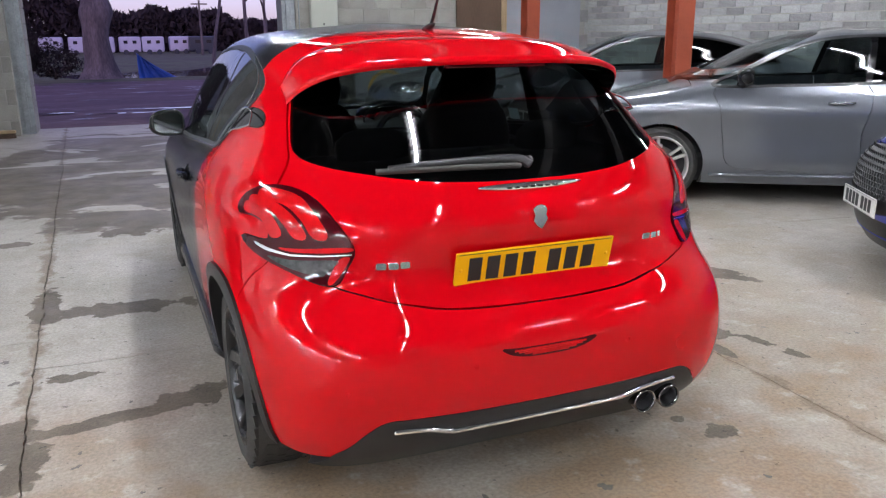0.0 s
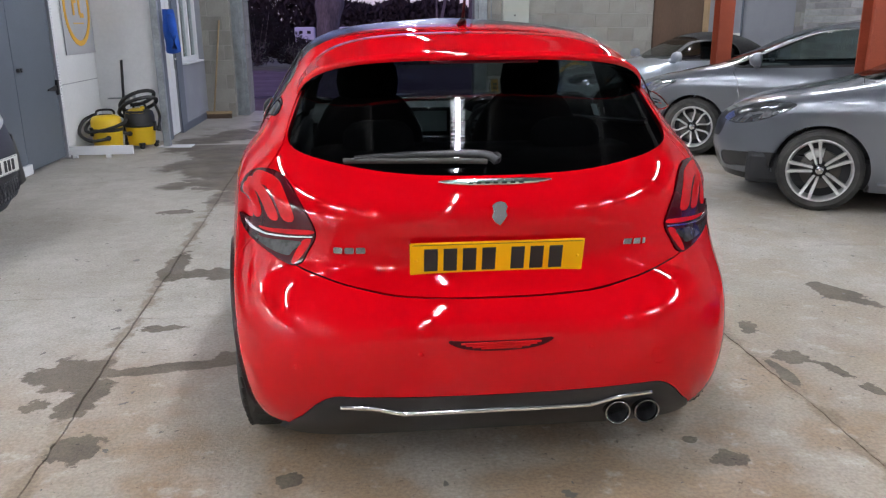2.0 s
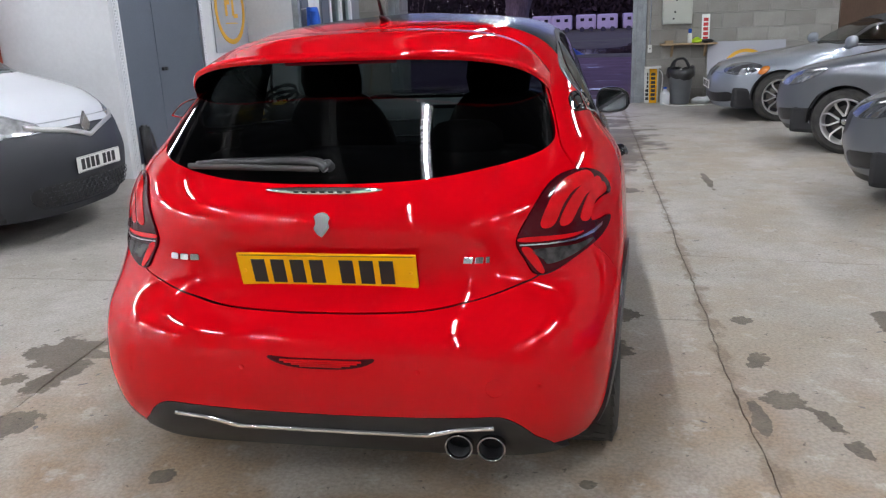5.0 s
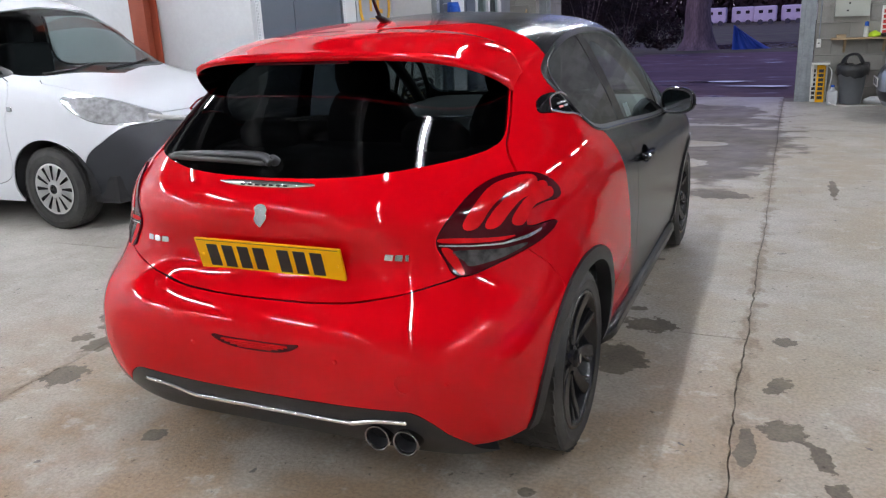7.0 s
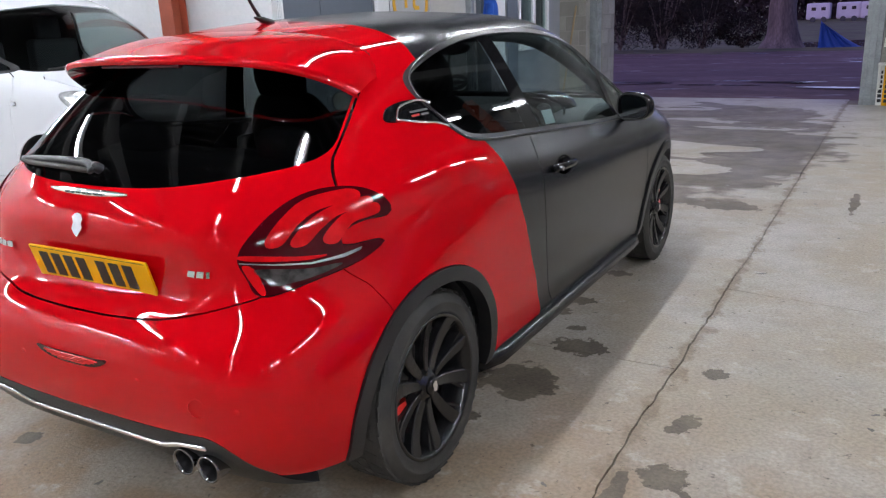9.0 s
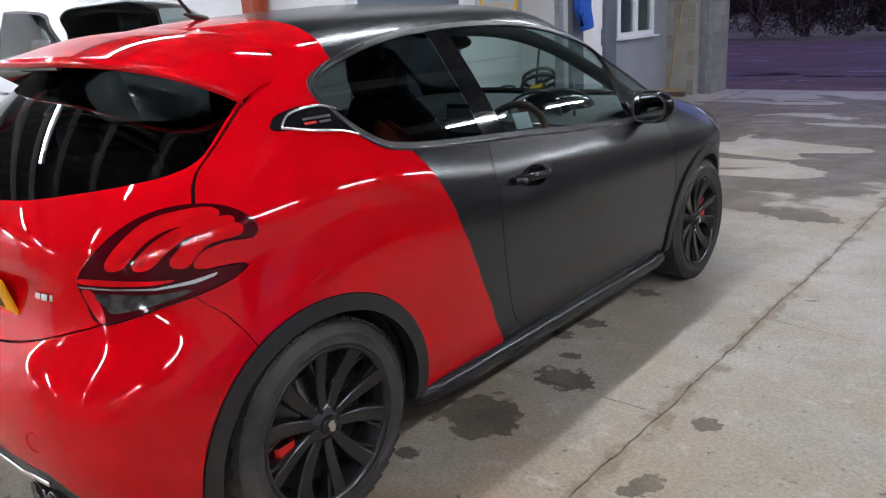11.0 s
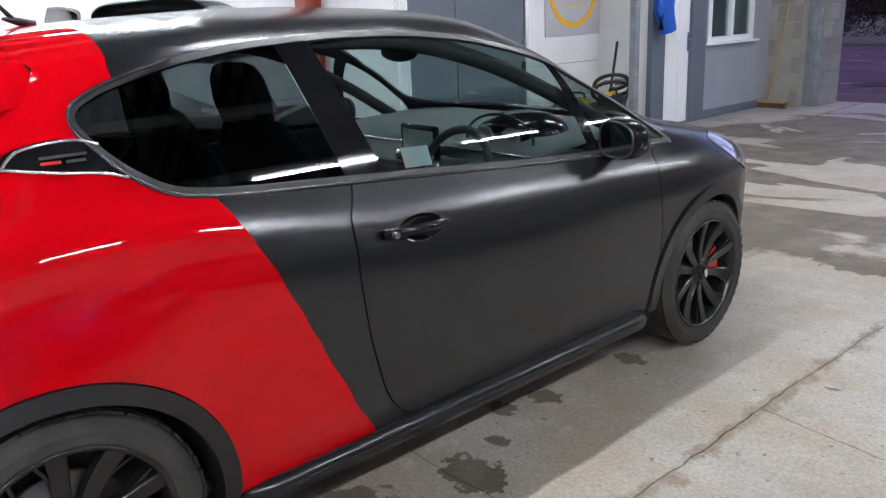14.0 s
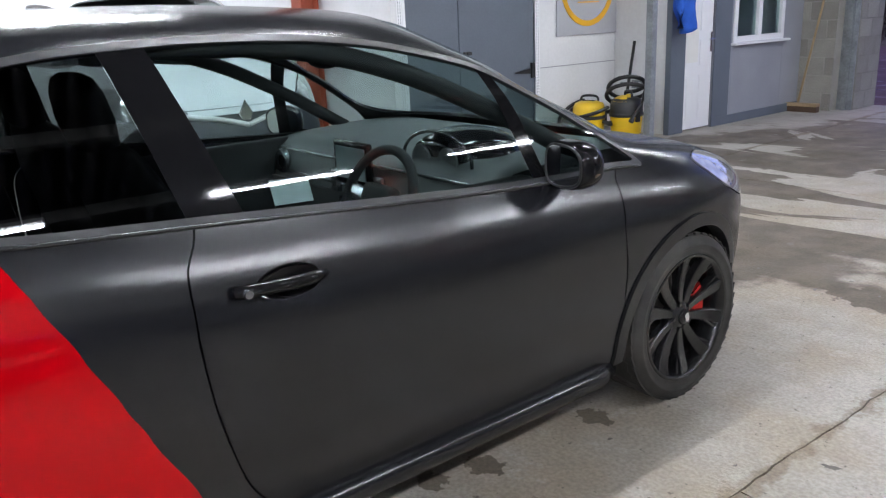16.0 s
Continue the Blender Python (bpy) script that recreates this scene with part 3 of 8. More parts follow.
CROSS = {0: (-12, -3, 6.0, 9.95), 1: (-12, -6.1, 0.2, 5.5, 9.95), 2: (-12, -4.9, -0.17, 4.8, 9.95), 3: (-12, -5.5, 0.87, 6.3, 9.3), 4: (-12, -3.2, 3.1, 9.3)}
bm = bmesh.new()
box(bm, (-9.2, BACK_Y, -0.25), (RIGHT_X, 9.95, -0.014))
floor = structure("floor", bm, DARK_GAP, "worn pale concrete floor with cracks and damp stains", "floor")
for col, ys in CROSS.items():
    for row in range(len(ys) - 1):
        lo, hi = ys[row], ys[row + 1]
        g = 0.003

        def edge_y(x, y, k):
            fixed = k in (0, len(ys) - 1)
            return y + (0 if fixed else wobble(x, 20 + col * 3 + k) - (0.11 * (x - 1.31) if col == 3 and k == 2 else 0))
        n = max(4, int((hi - lo) / 0.035))
        left = [(joint_x(col, y), y) for y in np.linspace(lo, hi, n).tolist()]
        rite = [(joint_x(col + 1, y), y) for y in np.linspace(lo, hi, n).tolist()]
        xs0 = np.linspace(left[0][0], rite[0][0], 70)[1:-1].tolist()
        xs1 = np.linspace(left[-1][0], rite[-1][0], 70)[1:-1].tolist()
        left = [(x + g, y) for x, y in left]
        rite = [(x - g, y) for x, y in rite]
        left[0], rite[0] = (left[0][0], edge_y(left[0][0], lo, row) + g), (rite[0][0], edge_y(rite[0][0], lo, row) + g)
        left[-1], rite[-1] = (left[-1][0], edge_y(left[-1][0], hi, row + 1) - g), (rite[-1][0], edge_y(rite[-1][0], hi, row + 1) - g)
        outline = left[::-1] + [(x, edge_y(x, lo, row) + g) for x in xs0] + rite + [(x, edge_y(x, hi, row + 1) - g) for x in reversed(xs1)]
        bm = bmesh.new()
        prism(bm, outline, 0.014, "z", -0.014)
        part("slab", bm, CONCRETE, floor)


# damp patches, drips and oil spots with ragged outlines
def blot(bm, x, y, w, h, seed, z=0.0035, turn=0.0):
    r = random.Random(seed)
    n = 36
    ph = [r.uniform(0, 6.3) for _ in range(6)]
    ring = []
    for k in range(n):
        a = 2 * math.pi * k / n
        q = 1 + 0.22 * math.sin(2 * a + ph[0]) + 0.16 * math.sin(3 * a + ph[1]) + 0.13 * math.sin(5 * a + ph[2]) + 0.09 * math.sin(9 * a + ph[3]) + 0.06 * math.sin(14 * a + ph[4])
        u, v = w * q * math.cos(a), h * q * math.sin(a)
        c, s = math.cos(radians(turn)), math.sin(radians(turn))
        ring.append(bm.verts.new((x + u * c - v * s, y + u * s + v * c, z)))
    bm.faces.new(ring)


r = random.Random(11)
bm = bmesh.new()
for k in range(420):
    x, y = r.uniform(-3.2, 4.2), r.uniform(-3.4, 8.6)
    q = r.uniform(0.003, 0.011) * (1.8 if k % 9 == 0 else 1)
    blot(bm, x, y, q * r.uniform(1, 2), q, 600 + k, 0.0052, r.uniform(0, 180))
stains = mesh_object("oil_spots", bm, DAMP2)
tagged(stains, "small dark oil spots and dirt specks on concrete", "stain", "", "stuff")


# ---- yard outside ----
MUD = material("wet_mud_yard", (0.17, 0.105, 0.11), 0.85, 0, (0.10, 0.060, 0.066), 0.9, 0.8, 0.25, 9, 0.6, 14, stretch=(0.5, 1.6, 1), spec=0.3)
mud_nodes = MUD.node_tree
film = mud_nodes.nodes.new("ShaderNodeTexNoise")
film.inputs["Scale"].default_value, film.inputs["Detail"].default_value = 1.5, 8.0
sheen = mud_nodes.nodes.new("ShaderNodeMapRange")
for key, value in (("From Min", 0.59), ("From Max", 0.68), ("To Min", 0.85), ("To Max", 0.24)):
    sheen.inputs[key].default_value = value
mud_nodes.links.new(mud_nodes.nodes["Mapping"].outputs["Vector"], film.inputs["Vector"])
mud_nodes.links.new(film.outputs["Fac"], sheen.inputs["Value"])
mud_nodes.links.new(sheen.outputs["Result"], mud_nodes.nodes["Principled BSDF"].inputs["Roughness"])
GRASS = material("rough_grass", (0.12, 0.125, 0.055), 0.95, 0, (0.085, 0.062, 0.042), 0.22, 0.9, 0.4, 3, 0.5, 10, stretch=(0.5, 1, 1))
TRUNK = material("tree_bark", (0.20, 0.155, 0.15), 0.9, 0, (0.10, 0.078, 0.075), 3, 0.9, 0.3, 20, 0.8, 14, stretch=(1, 1, 0.25))
TWIG = material("bare_twigs", (0.075, 0.050, 0.045), 0.95, 0, (0.045, 0.032, 0.030), 2, 0.8, 0.3, 20, island=0.5)
EVERGREEN = material("dark_hedge_leaves", (0.030, 0.029, 0.025), 0.9, 0, (0.056, 0.040, 0.037), 0.9, 0.9, 0.2, 8, island=0.35, spec=0.1)
FAR_TWIG = material("far_bare_wood", (0.062, 0.048, 0.050), 0.95, 0, (0.040, 0.031, 0.034), 0.15, 0.8, island=0.18, spec=0.0)
TARP = material("blue_tarpaulin", (0.045, 0.15, 0.50), 0.4, 0, (0.03, 0.10, 0.38), 4, 0.7, 0.1, 30, 0.2, 20)
WATER = material("pond_water", (0.10, 0.09, 0.11), 0.05, 0, (0.12, 0.10, 0.12), 2, 0.5)
CARAVAN_WHITE = material("caravan_white", (0.62, 0.58, 0.66), 0.4, 0, (0.52, 0.48, 0.56), 2, 0.5, island=0.1)
DARK_BODY = material("dark_vehicle_paint", (0.035, 0.04, 0.055), 0.3, 0, (0.03, 0.034, 0.046), 3, 0.5)
land = curve1([9.9, 12, 22, 24.5, 25.5, 27, 44, 50, 110, 200, 900], [-0.035, -0.03, -0.02, 0.06, -0.08, -0.62, -0.64, -0.45, -1.2, -1.5, -2])
bm = bmesh.new()
ys = [9.95, 10.6, 11.5, 13, 15, 17, 19, 21, 22.5, 24, 25, 26, 28, 31, 36, 42, 50, 65, 85, 110, 150, 220, 400, 900]
xs = [-600, -200, -60, -25, -12, -8, -5, -3, -1, 1, 3, 5, 8, 12, 20, 40, 100, 300, 800]
g = [[bm.verts.new((x, y, float(land(y)) + 0.05 * noise.noise((x * 0.8, y * 0.8, 0)) * (0 if y < 10 else 1))) for x in xs] for y in ys]
for a, b in zip(g, g[1:]):
    for i in range(len(xs) - 1):
        bm.faces.new((a[i], a[i + 1], b[i + 1], b[i]))
structure("ground", bm, GRASS, "rough winter field and yard beyond the doorway", "ground", True)
bm = bmesh.new()
ys2, xs2 = np.linspace(9.96, 22.5, 40).tolist(), np.linspace(-22, 22, 70).tolist()
g = [[bm.verts.new((x, y, float(land(y)) + 0.03 + 0.030 * noise.noise((x * 0.5, y * 1.4, 2.0)) + 0.015 * noise.noise((x * 2.2, y * 3.0, 5.0)) - 0.02 * min(1, max(0, (10.6 - y))))) for x in xs2] for y in ys2]
for a, b in zip(g, g[1:]):
    for i in range(len(xs2) - 1):
        bm.faces.new((a[i], a[i + 1], b[i + 1], b[i]))
structure("road", bm, MUD, "wet muddy yard road with ruts", "road", True)
bm = bmesh.new()
for k, (x, y, w, h) in enumerate([(0.9, 11.6, 0.5, 0.12), (-1.0, 11.9, 0.6, 0.10), (0.1, 12.6, 0.7, 0.12), (-2.4, 12.4, 0.5, 0.10)]):
    blot(bm, x, y, w, h, 40 + k, 0.022)
tagged(mesh_object("puddles", bm, WATER), "shallow puddles lying in the mud ruts", "puddle", "", "stuff")
bm = bmesh.new()
blot(bm, 4.0, 35.5, 5.5, 8.0, 71, -0.48)
structure("water", bm, WATER, "still pond beyond the yard", "water")


def bare_tree(name, label, at, height, radius, seed, lean=(0, 0), spread=1.0, depth=4):
    r = random.Random(seed)
    tree = thing(name, label, "tree", "", at)
    bt, bl = bmesh.new(), bmesh.new()

    def limb(p, d, length, rad, level):
        pts, q = [p], p
        for k in range(5):
            d = (d + Vector((r.uniform(-0.2, 0.2), r.uniform(-0.2, 0.2), r.uniform(-0.05, 0.15))) * (0.5 if level == 0 else 1)).normalized()
            q = q + d * length / 5
            pts.append(q)
        rs = [rad * (1 - 0.55 * k / 5) for k in range(6)]
        tube(bt if level == 0 else bl, pts, rs, 12 if level == 0 else (6 if level == 1 else 4))
        if level < depth:
            for k in range(3 if level == 0 else 4):
                t = r.choice(pts[2:])
                w = (d + Vector((r.uniform(-1, 1), r.uniform(-1, 1), r.uniform(-0.1, 0.8))) * spread).normalized()
                limb(t, w, length * r.uniform(0.5, 0.75), rad * 0.42, level + 1)
    limb(Vector((0, 0, -0.1)), Vector((lean[0], lean[1], 1)).normalized(), height, radius, 0)
    part("trunk", bt, TRUNK, tree, "", True)
    part("crown", bl, TWIG, tree, "bare winter branches")
    return tree


bm = bmesh.new()
big = bare_tree("bare_tree", "thick gnarled bare tree trunk at the yard edge", pose(-1.55, 24.6, 0), 4.6, 0.42, 5, (0.03, 0), 1.2)
bm = bmesh.new()
lean = spline([(0, 0, -0.15), (0.02, 0, 0.5), (-0.03, 0, 1.3), (0.06, 0, 2.2), (0.0, 0, 3.2), (0.12, 0, 4.7)], 6)
tube(bm, lean, [0.42 + 0.30 * math.exp(-max(p.z, 0) / 0.35) + 0.10 * math.exp(-((p.z - 2.1) / 0.35) ** 2) - 0.02 * p.z for p in lean], 28, False, 1.0, (0, 1, 0))
bmesh.ops.subdivide_edges(bm, edges=list(bm.edges), cuts=1)
for v in bm.verts:
    knot = 1 + 0.10 * noise.noise(v.co * 1.2) + 0.07 * noise.noise(Vector((v.co.x * 6, v.co.y * 6, v.co.z * 1.2))) + 0.03 * noise.noise(v.co * 12)
    v.co.x, v.co.y = v.co.x * knot, v.co.y * knot
trunk = big.children[0] if big.children[0].name.startswith("trunk") else big.children[1]
bm.to_mesh(trunk.data)
bm.free()
trunk.data.shade_smooth()
for k, (x, y, h, rad) in enumerate([(3.0, 34, 5.5, 0.10), (5.2, 37, 6.0, 0.12), (-6.5, 29, 6.0, 0.14), (7.5, 46, 7, 0.15)]):
    bare_tree("bare_tree", "slender bare winter tree beyond the yard", pose(x, y, float(land(y))), h, rad, 20 + k, (0, 0), 1.3, 3)


def bush(name, label, at, size, count, mat, seed, leaf=0.075):
    """A shrub of many small leaf clumps with an uneven outline."""
    r = random.Random(seed)
    b = thing(name, label, "bush", "", at)
    bm = bmesh.new()
    for k in range(6):
        a = r.uniform(0, 6.28)
        tip = Vector((size[0] * 0.6 * math.cos(a), size[1] * 0.6 * math.sin(a), size[2] * r.uniform(0.5, 0.95)))
        tube(bm, [(0, 0, -0.05), tip * 0.5 + Vector((r.uniform(-.1, .1), r.uniform(-.1, .1), 0)), tip], [0.04, 0.025, 0.008], 5)
    part("stem_tangle", bm, TRUNK, b)
    vs, fs = [], []
    for k in range(count):
        u = Vector((r.gauss(0, 1), r.gauss(0, 1), r.gauss(0, 1))).normalized() * r.uniform(0.35, 1.0) ** 0.5
        q = 1 + 0.35 * noise.noise(u * 2.3 + Vector((seed, 0, 0)))
        c = Vector((u.x * size[0] * q, u.y * size[1] * q, size[2] * (0.5 + 0.5 * u.z * q)))
        t, s = Vector((r.uniform(-1, 1), r.uniform(-1, 1), r.uniform(-1, 1))).normalized() * leaf * r.uniform(0.5, 1.4), Vector((r.uniform(-1, 1), r.uniform(-1, 1), r.uniform(-1, 1))).normalized() * leaf * 0.22
        i = len(vs)
        vs += [c - t, c + s, c + t, c - s]
        fs.append((i, i + 1, i + 2, i + 3))
    me = bpy.data.meshes.new("leaves")
    me.from_pydata(vs, [], fs)
    me.materials.append(mat)
    ob = new("leaves", me)
    ob.parent = b
    return b


for k, (x, y, sx, sz, n) in enumerate([(-4.2, 25.6, 1.1, 2.0, 2600), (-5.6, 25.4, 1.2, 3.4, 3400), (-7.2, 25.8, 1.3, 3.8, 3400), (-8.9, 25.6, 1.3, 3.2, 2800), (-10.8, 26, 1.5, 3.6, 2800), (-3.0, 26.2, 0.9, 1.1, 1600), (-12.8, 26, 1.6, 3.5, 2400), (-6.4, 27.5, 1.4, 4.4, 2600), (-15, 27, 2, 4, 2400)]):
    bush("hedge_bush", "dark tangled hedge bush along the yard edge", pose(x, y, 0), (sx, 0.9, sz), int(n * 2.2), EVERGREEN, k)
for k, (x, y, sx, sz) in enumerate([(1.9, 26.3, 0.8, 0.5), (2.9, 26.0, 0.9, 0.6), (0.2, 27.5, 0.7, 0.4)]):
    bush("bramble_heap", "low brown bramble heap by the pond", pose(x, y, float(land(y))), (sx, 0.5, sz), 2200, TWIG, 50 + k, 0.07)
# far wood along the skyline
vs, fs, r = [], [], random.Random(3)
for k in range(80000):
    x = r.uniform(-70, 110)
    top = 5.5 + 2.2 * noise.noise((x * 0.06, 1.0, 0)) + 1.3 * noise.noise((x * 0.3, 2.0, 0)) + 9.0 / (1 + math.exp((x + 9) / 3.0))
    c = Vector((x, r.uniform(128, 142), -1.4 + top * r.uniform(0, 1) ** 0.8))
    t, s = Vector((r.uniform(-1, 1), r.uniform(-1, 1), r.uniform(-0.4, 1.6))) * 0.50, Vector((r.uniform(-1, 1), r.uniform(-1, 1), r.uniform(-1, 1))) * 0.30
    i = len(vs)
    vs += [c - t, c + s, c + t, c - s]
    fs.append((i, i + 1, i + 2, i + 3))
me = bpy.data.meshes.new("far_wood")
me.from_pydata(vs, [], fs)
me.materials.append(FAR_TWIG)
tagged(new("far_wood", me), "distant bare winter wood along the skyline", "wood", "", "stuff")


def caravan(at, w, dark=False):
    c = thing("caravan" if not dark else "camper_van", "white touring caravan parked in the far field" if not dark else "dark blue camper van parked in the far field", "caravan", "" if dark else "caravans in the field", at)
    bm = bmesh.new()
    box(bm, (-w / 2, -1.1, 0.35), (w / 2, 1.1, 2.35), 0.25)
    part("body", bm, DARK_BODY if dark else CARAVAN_WHITE, c)
    for x in (-w * 0.28, w * 0.12):
        bm = bmesh.new()
        box(bm, (x, -1.13, 1.45), (x + w * 0.18, -1.08, 1.85), 0.05)
        part("window", bm, GLOSS_FAR, c, "dark window")
    for x in (-w * 0.2, w * 0.25):
        bm = bmesh.new()
        cyl(bm, 0.34, 0.34, (x, -1.12, 0.34), (x, -0.9, 0.34), 16)
        part("wheel", bm, DARK_BODY, c)
    return c


GLOSS_FAR = material("dark_window", (0.02, 0.02, 0.025), 0.1, 0, (0.03, 0.03, 0.035), 4, 0.5)
for k in range(6):
    caravan(pose(-8.5 + k * 3.1 + (0, 0.3, 0, 0.2, 0, 0.4)[k], 112 + (k % 2), float(land(112)) - 0.05), 2.8)
caravan(pose(10.2, 111, float(land(111)) - 0.05), 3.6, True)
pole = thing("utility_pole", "wooden utility pole with a crossbar far off", "pole", "", pose(8.6, 95, float(land(95))))
bm = bmesh.new()
cyl(bm, 0.16, 0.11, (0, 0, 0), (0, 0, 6.2), 10)
part("mast", bm, TRUNK, pole)
bm = bmesh.new()
box(bm, (-0.9, -0.06, 5.7), (0.9, 0.06, 5.85))
part("crossbar", bm, TRUNK, pole)
bm = bmesh.new()
n, rows = 22, []
for j in range(9):
    t = j / 8
    row = []
    for i in range(n):
        u = i / (n - 1)
        x = -0.42 + u * (0.25 + 0.95 * t)
        z = 0.80 * (1 - t) ** 1.15 * (1 - 0.25 * u) + 0.03 * math.sin(u * 26) * t + 0.02
        row.append(bm.verts.new((x, 24.2 - 0.35 * t - 0.05 * math.sin(u * 24), z)))
    rows.append(row)
for a, b in zip(rows, rows[1:]):
    for i in range(n - 1):
        bm.faces.new((a[i], a[i + 1], b[i + 1], b[i]))
bmesh.ops.solidify(bm, geom=list(bm.faces), thickness=0.02)
tagged(mesh_object("tarpaulin", bm, TARP, None, "", True), "bright blue tarpaulin draped over a heap", "tarpaulin")


# ---- walls, doors and openings ----
def plain_wall(name, lo, hi, mat, label):
    bm = bmesh.new()
    box(bm, lo, hi)
    return structure(name, bm, mat, label, "wall")


plain_wall("wall_far_west", (-9.4, BACK_Y, 0), (-9.2, 3.25, TOP), WHITE_PANEL, "white clad side wall of the bay")
plain_wall("wall_bay", (-9.2, 3.25, 0), (WALL_X - 0.004, 3.40, TOP), WHITE_PANEL, "white clad partition beside the bay")
east = plain_wall("wall_east", (RIGHT_X, BACK_Y, 0), (RIGHT_X + 0.2, END_Y + 0.2, TOP), MORTAR, "whitewashed breeze block side wall")
# Unseen wall behind the camera; dark colour stands in for the unlit hall there.
plain_wall("wall_south", (-9.4, BACK_Y - 0.2, 0), (RIGHT_X + 0.2, BACK_Y, TOP), UNSEEN_DARK, "unseen rear wall, darkened to keep reflections dark")
west = plain_wall("wall_west", (WALL_X - 0.15, 5.14, 0), (WALL_X, 6.38, TOP), WHITE_PANEL, "white clad partition wall")
plain_wall("wall_west_lintel", (WALL_X - 0.15, 3.402, 2.6), (WALL_X, 5.138, TOP), WHITE_PANEL, "white clad wall over the double door")
plain_wall("wall_alcove", (WALL_X - 0.15, 6.382, 0), (OFFICE_X - 0.004, 6.50, TOP), WHITE_PANEL, "white alcove end wall")
# ceiling of profiled sheet on purlins
bm = bmesh.new()
rib = np.arange(BACK_Y - 0.2, 9.55, 0.085).tolist()
g = []
for x in (-9.4, RIGHT_X + 0.2):
    g.append([bm.verts.new((x, y, TOP + (0.02 if (k // 2) % 2 else -0.015))) for k, y in enumerate(rib)])
for i in range(len(rib) - 1):
    bm.faces.new((g[0][i], g[0][i + 1], g[1][i + 1], g[1][i]))
bmesh.ops.solidify(bm, geom=list(bm.faces), thickness=-0.01)
for x in np.arange(-8.5, 7.0, 1.5).tolist():
    box(bm, (x - 0.04, BACK_Y, TOP - 0.22), (x + 0.04, END_Y, TOP - 0.02))
structure("ceiling", bm, ROOF_SHEET, "profiled metal roof sheets on purlins", "ceiling")


def batten():
    lamp = thing("ceiling_light", "white batten light with a bare glowing tube", "lamp", "ceiling tube lights")
    bm = bmesh.new()
    box(bm, (-0.065, -0.77, 0.025), (0.065, 0.77, 0.085), 0.006)
    part("body", bm, UPVC, lamp)
    bm = bmesh.new()
    cyl(bm, 0.019, 0.019, (0, -0.75, 0), (0, 0.75, 0), 12)
    part("tube", bm, TUBE_LIGHT, lamp, "glowing white tube", True)
    for y in (-0.6, 0.6):
        bm = bmesh.new()
        cyl(bm, 0.004, 0.004, (0, y, 0.085), (0, y, TOP - LIGHT_Z - 0.015), 6)
        part("hanger", bm, STEEL_GALV, lamp)
    return lamp


LIGHT_Z = 3.5
first = batten()
spots = [(x, y) for x in (-7.7, -4.05, 0.12, 4.30) for y in np.arange(-10.65 if x < 4 else -9.47, 7.7, 2.85).tolist()]
for k, (x, y) in enumerate(spots):
    if x < -3 and y > 2.9:
        continue
    if k == 0:
        first.matrix_basis = pose(x, y, LIGHT_Z)
    else:
        copy_thing(first, pose(x, y, LIGHT_Z))

# grey double door
door_1 = tagged(new("door_1"), "dark grey double door, shut", "door", "", "structure")
for y0, y1 in ((3.404, 4.055), (4.065, 5.08)):
    bm = bmesh.new()
    box(bm, (WALL_X - 0.075, y0, 0.03), (WALL_X - 0.022, y1, 2.598), 0.004)
    leaf = part("door_leaf", bm, GREY_PAINT, door_1, "flat dark grey door leaf")
bm = bmesh.new()
box(bm, (WALL_X - 0.02, 4.10, 1.0), (WALL_X + 0.01, 4.20, 1.035), 0.006)
cyl(bm, 0.02, 0.02, (WALL_X - 0.02, 4.15, 1.018), (WALL_X + 0.02, 4.15, 1.018), 14)
part("latch", bm, TRIM_BLACK, door_1, "black latch")
bm = bmesh.new()
box(bm, (WALL_X - 0.02, 5.03, 0.71), (WALL_X + 0.008, 5.08, 0.87), 0.004)
prism(bm, [(5.05, 0.755), (5.05, 0.815), (4.80, 0.785), (4.80, 0.77)], 0.012, "x", WALL_X - 0.018)
part("strap_hinge", bm, TRIM_BLACK, door_1, "black strap hinge")
bm = bmesh.new()
box(bm, (WALL_X - 0.02, 3.402, 0.02), (WALL_X + 0.02, 4.06, 0.115), 0.004)
part("kick_board", bm, UPVC, door_1, "white foot board")


def corner_bead(y, x, z1=2.6):
    """A perforated white edging strip."""
    b = tagged(new("trim"), "white perforated edging strip", "trim", "", "structure")
    bm = bmesh.new()
    box(bm, (x, y - 0.032, 0.02), (x + 0.004, y + 0.032, z1))
    part("strip", bm, UPVC, b)
    bm = bmesh.new()
    for k in range(int(z1 / 0.03)):
        for s in (-0.012, 0.012):
            box(bm, (x + 0.004, y + s - 0.004, 0.04 + k * 0.03), (x + 0.0046, y + s + 0.004, 0.058 + k * 0.03))
    part("holes", bm, GREY_WALL, b)


corner_bead(3.34, WALL_X + 0.002)
corner_bead(5.115, WALL_X + 0.002)
bm = bmesh.new()
box(bm, (WALL_X + 0.001, 3.372, 0), (WALL_X + 0.012, 3.402, TOP))
structure("trim", bm, UPVC, "white door edge trim", "trim")
bm = bmesh.new()
box(bm, (WALL_X + 0.001, 5.15, 0.80), (WALL_X + 0.006, 6.37, 0.808))
box(bm, (WALL_X + 0.002, 5.15, 0), (WALL_X + 0.014, 6.37, 0.06))
structure("baseboard", bm, GREY_WALL, "thin grey panel joint and skirting", "trim")

# round yellow logo panels: plain shapes
SIGN_GREY = material("grey_sign_board", (0.42, 0.43, 0.47), 0.5, 0, (0.36, 0.37, 0.41), 3, 0.5, 0.03, 60)
SIGN_YELLOW = material("yellow_sign_paint", (0.78, 0.42, 0.02), 0.45, 0, (0.70, 0.37, 0.02), 5, 0.6)


